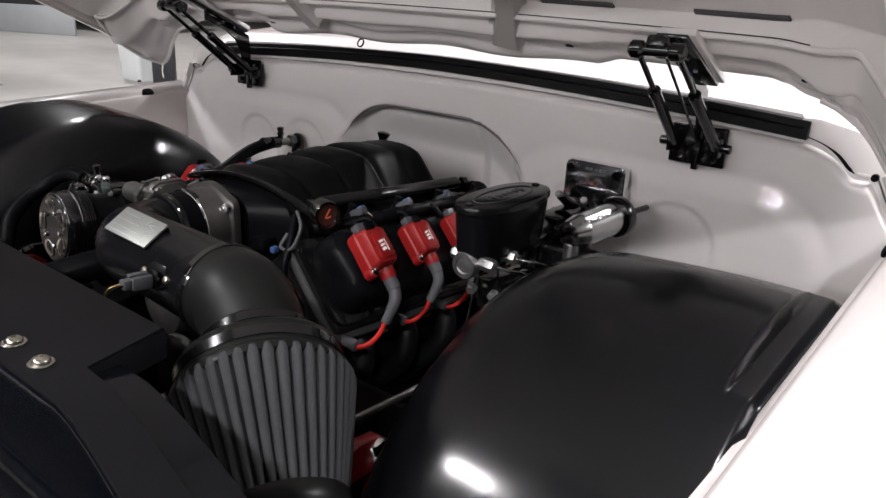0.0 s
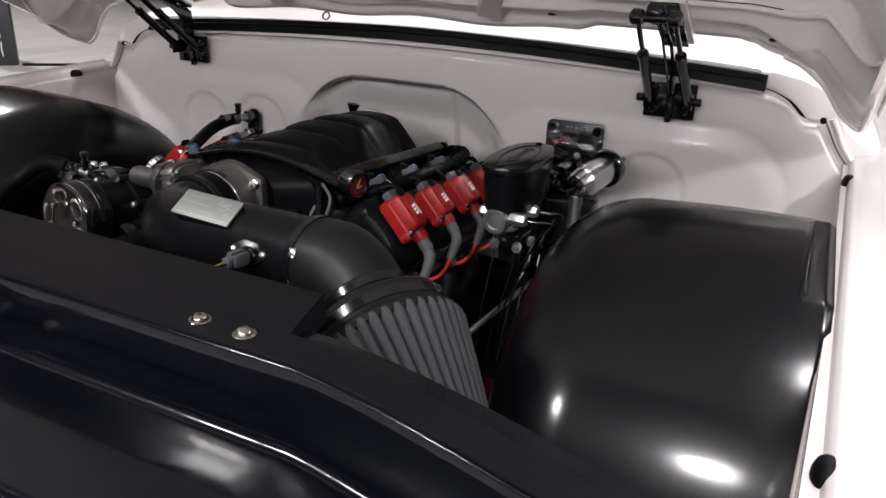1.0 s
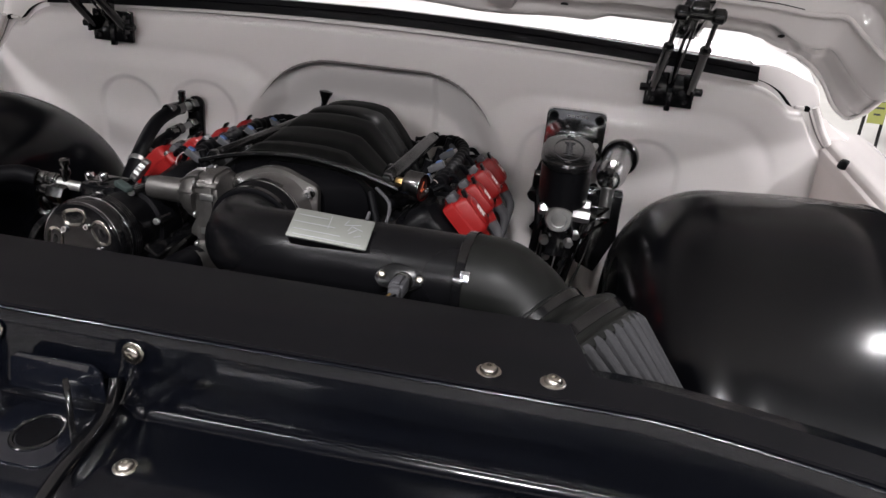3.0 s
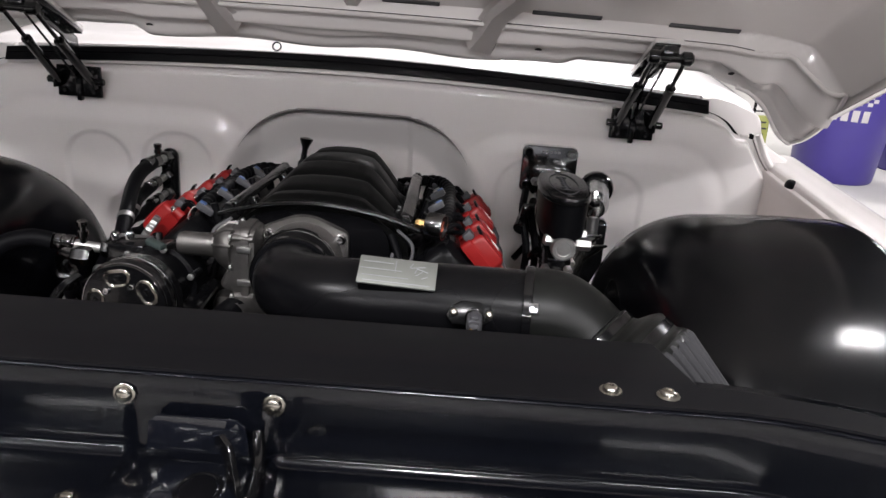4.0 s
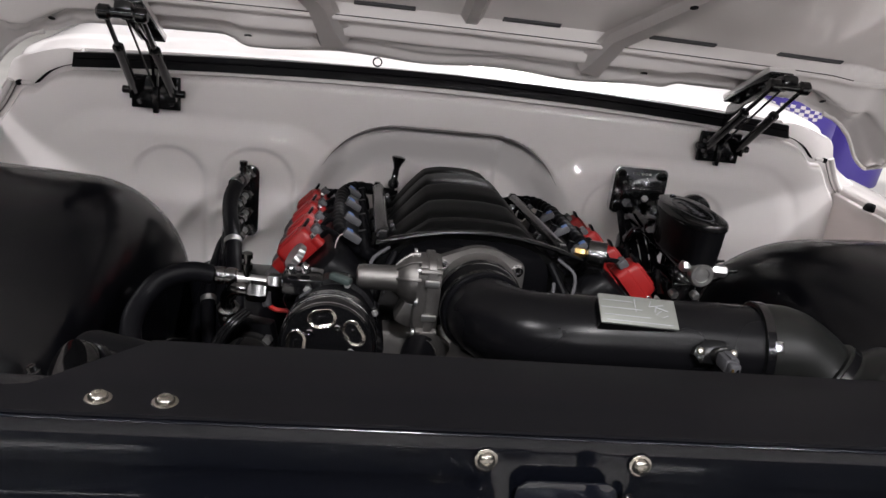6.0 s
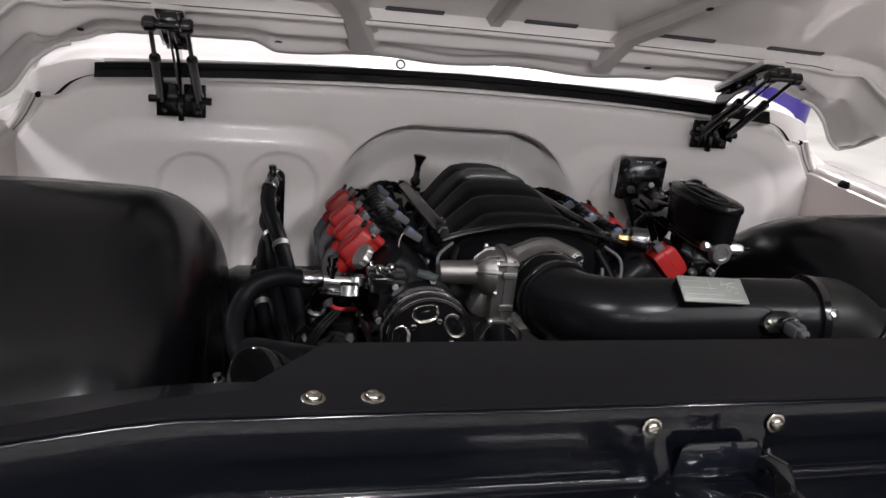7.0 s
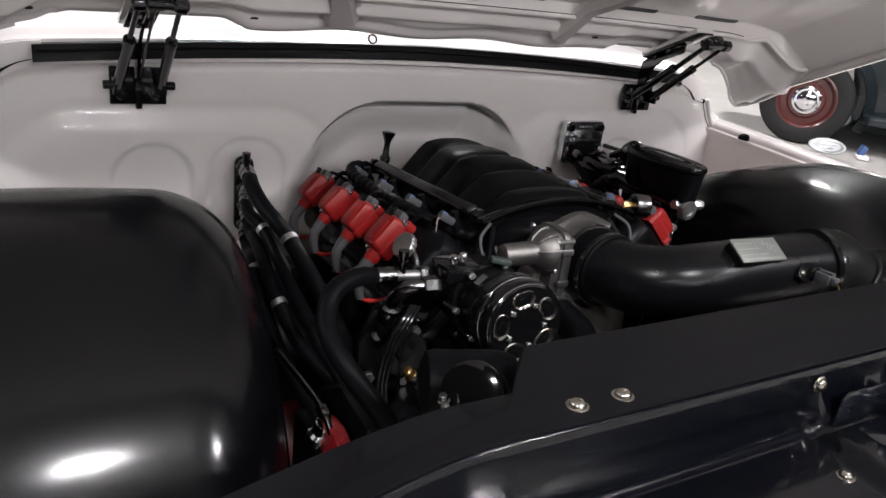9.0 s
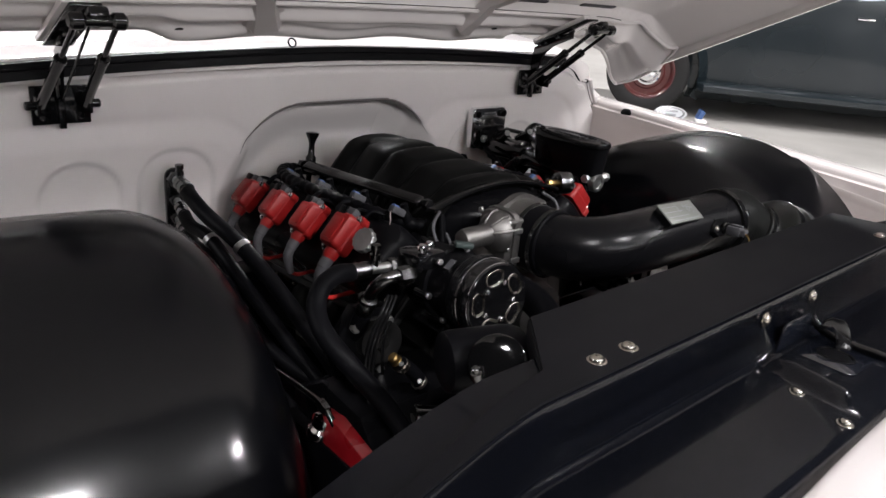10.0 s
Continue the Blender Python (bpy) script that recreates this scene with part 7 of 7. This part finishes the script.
    rings = [[mm @ Vector((x * k, y * k, h)) for x, y in oval(0.13, 0.06, 32)] for k, h in ((0.86, 0.0205), (0.86, 0.0225), (0.72, 0.0225), (0.72, 0.0205))]
    loft(b, rings, True, False)
    part("rim_line", b, GREYCAR, t2)
    for i, w in enumerate((0.11, 0.08)):
        b = bmesh.new()
        box(b, mm @ at(0, 0.016 - 0.032 * i, 0.021), w, 0.014, 0.002)
        part("print_bar", b, GREYCAR, t2)
    t3 = thing("blue_packet", at(4.85, 3.10, FLOOR), "small blue and white packet on the floor", "packet")
    b = bmesh.new()
    box(b, at(4.85, 3.10, FLOOR + 0.06) @ pose(0, 0, 0, 20, 0, 40), 0.11, 0.04, 0.08, 0.004)
    part("carton", b, BLUEPL, t3)
    b = bmesh.new()
    box(b, at(4.82, 3.07, FLOOR + 0.02) @ pose(0, 0, 0, 0, 0, 40), 0.13, 0.08, 0.025, 0.004)
    part("tray", b, INK, t3)


def build_barrel(x, y, turn):
    t = thing("plastic_drum", at(x, y, FLOOR), "blue-violet plastic drum bin with white printed panel", "drum", "drums")
    b = bmesh.new()
    lathe(b, at(x, y, FLOOR), [(0.24, 0), (0.25, 0.015), (0.29, 0.55), (0.30, 0.80), (0.312, 0.81), (0.312, 0.86), (0.29, 0.87), (0.28, 0.80), (0.24, 0.05)], 44)
    part("shell", b, PURPLE, t)

    def wrap(a0, a1, z0, z1, name):
        b = bmesh.new()
        rows = []
        for a in span(a0, a1, 6):
            row = []
            for z in (z0, z1):
                r = 0.25 + 0.04 * (z - 0.015) / 0.535 + 0.0025
                row += [Vector((x + r * math.cos(radians(a)), y + r * math.sin(radians(a)), FLOOR + z))]
            rows.append(row)
        loft(b, rows, False, False)
        bmesh.ops.solidify(b, geom=b.faces[:], thickness=0.001)
        part(name, b, INK, t)

    for i in range(7):
        wrap(turn - 42 + 12 * i, turn - 34 + 12 * i, 0.62, 0.70, "print_bar")
    for i in range(14):
        for j in range(4):
            if (i + j) % 2 == 0:
                wrap(turn - 42 + 6 * i, turn - 36 + 6 * i, 0.50 + 0.022 * j, 0.522 + 0.022 * j, "check")
    for i in range(5):
        wrap(turn - 20 + 12 * i, turn - 12 + 12 * i, 0.40, 0.47, "print_bar")
    return t


def build_stand(x, y):
    t = thing("card_stand", at(x, y, FLOOR), "slim dark metal stand holding a yellow-green card", "stand")
    for dx in (-0.055, 0.05):
        b = bmesh.new()
        cyl(b, (x + dx, y, FLOOR + 0.012), (x + dx * 0.8, y + 0.03, FLOOR + 0.62), 0.009, 0.008, 12, 0.002)
        part("post", b, RAIL, t)
    for h in (0.10, 0.44, 0.60):
        b = bmesh.new()
        cyl(b, (x - 0.06, y + 0.04 * h, FLOOR + h), (x + 0.055, y + 0.04 * h, FLOOR + h), 0.005, seg=10)
        part("crossbar", b, RAIL, t)
    b = bmesh.new()
    lathe(b, at(x, y, FLOOR), [(0.12, 0), (0.12, 0.008), (0.10, 0.016), (0.02, 0.020)], 28)
    part("base", b, RAIL, t)
    b = bmesh.new()
    box(b, at(x - 0.002, y - 0.012, FLOOR + 0.34) @ pose(0, 0, 0, -8, 0, 0), 0.085, 0.003, 0.16, 0.001)
    cd = part("card", b, CARD, t, "yellow-green printed card")
    for i, w in enumerate((0.05, 0.06, 0.035)):
        b = bmesh.new()
        box(b, at(x - 0.002, y - 0.0155 - 0.005 * (i - 1), FLOOR + 0.38 - 0.035 * i) @ pose(0, 0, 0, -8, 0, 0), w, 0.002, 0.010)
        part("print_bar", b, SIGN, cd)


def build_far_left():
    t = thing("covered_car", at(-13.0, 6.8, FLOOR), "dark car shape standing far across the hall", "car")
    m = at(-13.6, 7.2, FLOOR) @ pose(0, 0, 0, 0, 0, 24)
    b = bmesh.new()
    rings = []
    for xx, top in ((-2.2, 0.7), (-2.1, 0.95), (-1.2, 1.05), (-0.6, 1.55), (0.7, 1.6), (1.3, 1.1), (2.2, 0.95), (2.3, 0.5)):
        rings.append([m @ Vector((xx, yy, zz)) for yy, zz in ((-0.85, 0.32), (-0.9, 0.6), (-0.8, top - 0.1), (-0.6, top), (0.6, top), (0.8, top - 0.1), (0.9, 0.6), (0.85, 0.32))])
    loft(b, rings)
    part("body", b, DARKCAR, t, angle=30)
    for sx in (-1.4, 1.4):
        for sy in (-0.82, 0.82):
            b = bmesh.new()
            cyl(b, m @ Vector((sx, sy - 0.1, 0.33)), m @ Vector((sx, sy + 0.1, 0.33)), 0.33, seg=28, chamfer=0.03)
            part("wheel", b, TYRE, t)
    b = bmesh.new()
    box(b, at(-12.1, 5.75, FLOOR + 0.22) @ pose(0, 0, 0, 0, 0, 28), 1.6, 0.05, 0.44, 0.01)
    single("low_barrier", b, GREYPLATE, "low pale grey barrier panel on the hall floor", "barrier")

    p = Vector((-6.05, 4.15, FLOOR))
    t = thing("waste_bin", Matrix.Translation(p), "square white plastic waste bin", "bin")
    b = bmesh.new()
    rings = [[p + Vector((px * k, py * k, h)) for px, py in rounded(0.40, 0.40, 0.05, 4)] for k, h in ((0.82, 0.0), (0.85, 0.01), (1.0, 0.62), (1.06, 0.63), (1.06, 0.66), (0.98, 0.66), (0.8, 0.1))]
    loft(b, rings)
    part("tub", b, PAIL, t)
    b = bmesh.new()
    cyl(b, p + Vector((0.14, -0.16, 0.0)), p + Vector((0.16, -0.16, 0.0)), 0.02, seg=12)
    part("castor", b, RUBBER, t)

    p = Vector((-5.55, 4.05, FLOOR))
    t = thing("floor_sign", Matrix.Translation(p), "black upright floor sign with large white rounded shapes", "sign")
    m = Matrix.Translation(p) @ pose(0, 0, 0, 0, 0, 48)
    b = bmesh.new()
    box(b, m @ at(0, 0, 0.32), 0.20, 0.12, 0.64, 0.008)
    part("board", b, SIGN, t)
    for i, z in enumerate((0.14, 0.30)):
        b = bmesh.new()
        mm = m @ at(0, -0.061, z) @ pose(0, 0, 0, 90, 0, 90)
        seg = 26
        a0, a1 = (40, 320) if i == 0 else (0, 360)
        rows = []
        for a in span(a0, a1, seg):
            ca, sa = math.cos(radians(a)), math.sin(radians(a))
            rows.append([mm @ Vector((r0 * ca, r0 * 0.95 * sa, h)) for r0, h in ((0.028, 0), (0.068, 0), (0.068, 0.003), (0.028, 0.003))])
        loft(b, rows, True, i == 0)
        part("shape", b, INK, t)
    for q in (((-5.4, 4.1), (-4.9, 4.5), (-4.2, 5.0)),):
        b = bmesh.new()
        sweep(b, [(*v, FLOOR + 0.012) for v in q], 0.012, 8, 6)
        single("floor_cable", b, RUBBER, "thin black cable lying on the hall floor", "cable")


def build_red_reflector():
    """An unseen red cloth across the passenger's side of the hall, added to be mirrored in the black paint."""
    t = thing("hanging_banner", at(-11.0, 9.0, FLOOR + 1.25), "wide red cloth hung out of view to give the black paint a red reflection", "banner")
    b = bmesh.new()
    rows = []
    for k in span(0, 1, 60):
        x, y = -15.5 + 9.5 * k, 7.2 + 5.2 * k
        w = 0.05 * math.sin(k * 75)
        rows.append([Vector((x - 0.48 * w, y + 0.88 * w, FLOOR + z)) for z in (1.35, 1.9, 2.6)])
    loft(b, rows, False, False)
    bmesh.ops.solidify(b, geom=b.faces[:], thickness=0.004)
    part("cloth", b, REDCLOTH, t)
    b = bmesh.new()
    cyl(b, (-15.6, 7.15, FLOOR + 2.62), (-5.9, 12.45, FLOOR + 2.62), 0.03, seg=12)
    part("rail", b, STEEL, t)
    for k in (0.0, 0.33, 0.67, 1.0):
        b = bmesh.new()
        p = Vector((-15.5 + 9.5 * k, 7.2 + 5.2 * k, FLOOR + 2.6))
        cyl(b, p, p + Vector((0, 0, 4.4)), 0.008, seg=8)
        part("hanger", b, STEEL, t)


build_red_reflector()
build_old_pickup()
build_stand(2.03, 4.1)
build_barrel(2.72, 4.52, 235)
build_barrel(3.50, 4.95, 120)
build_far_left()
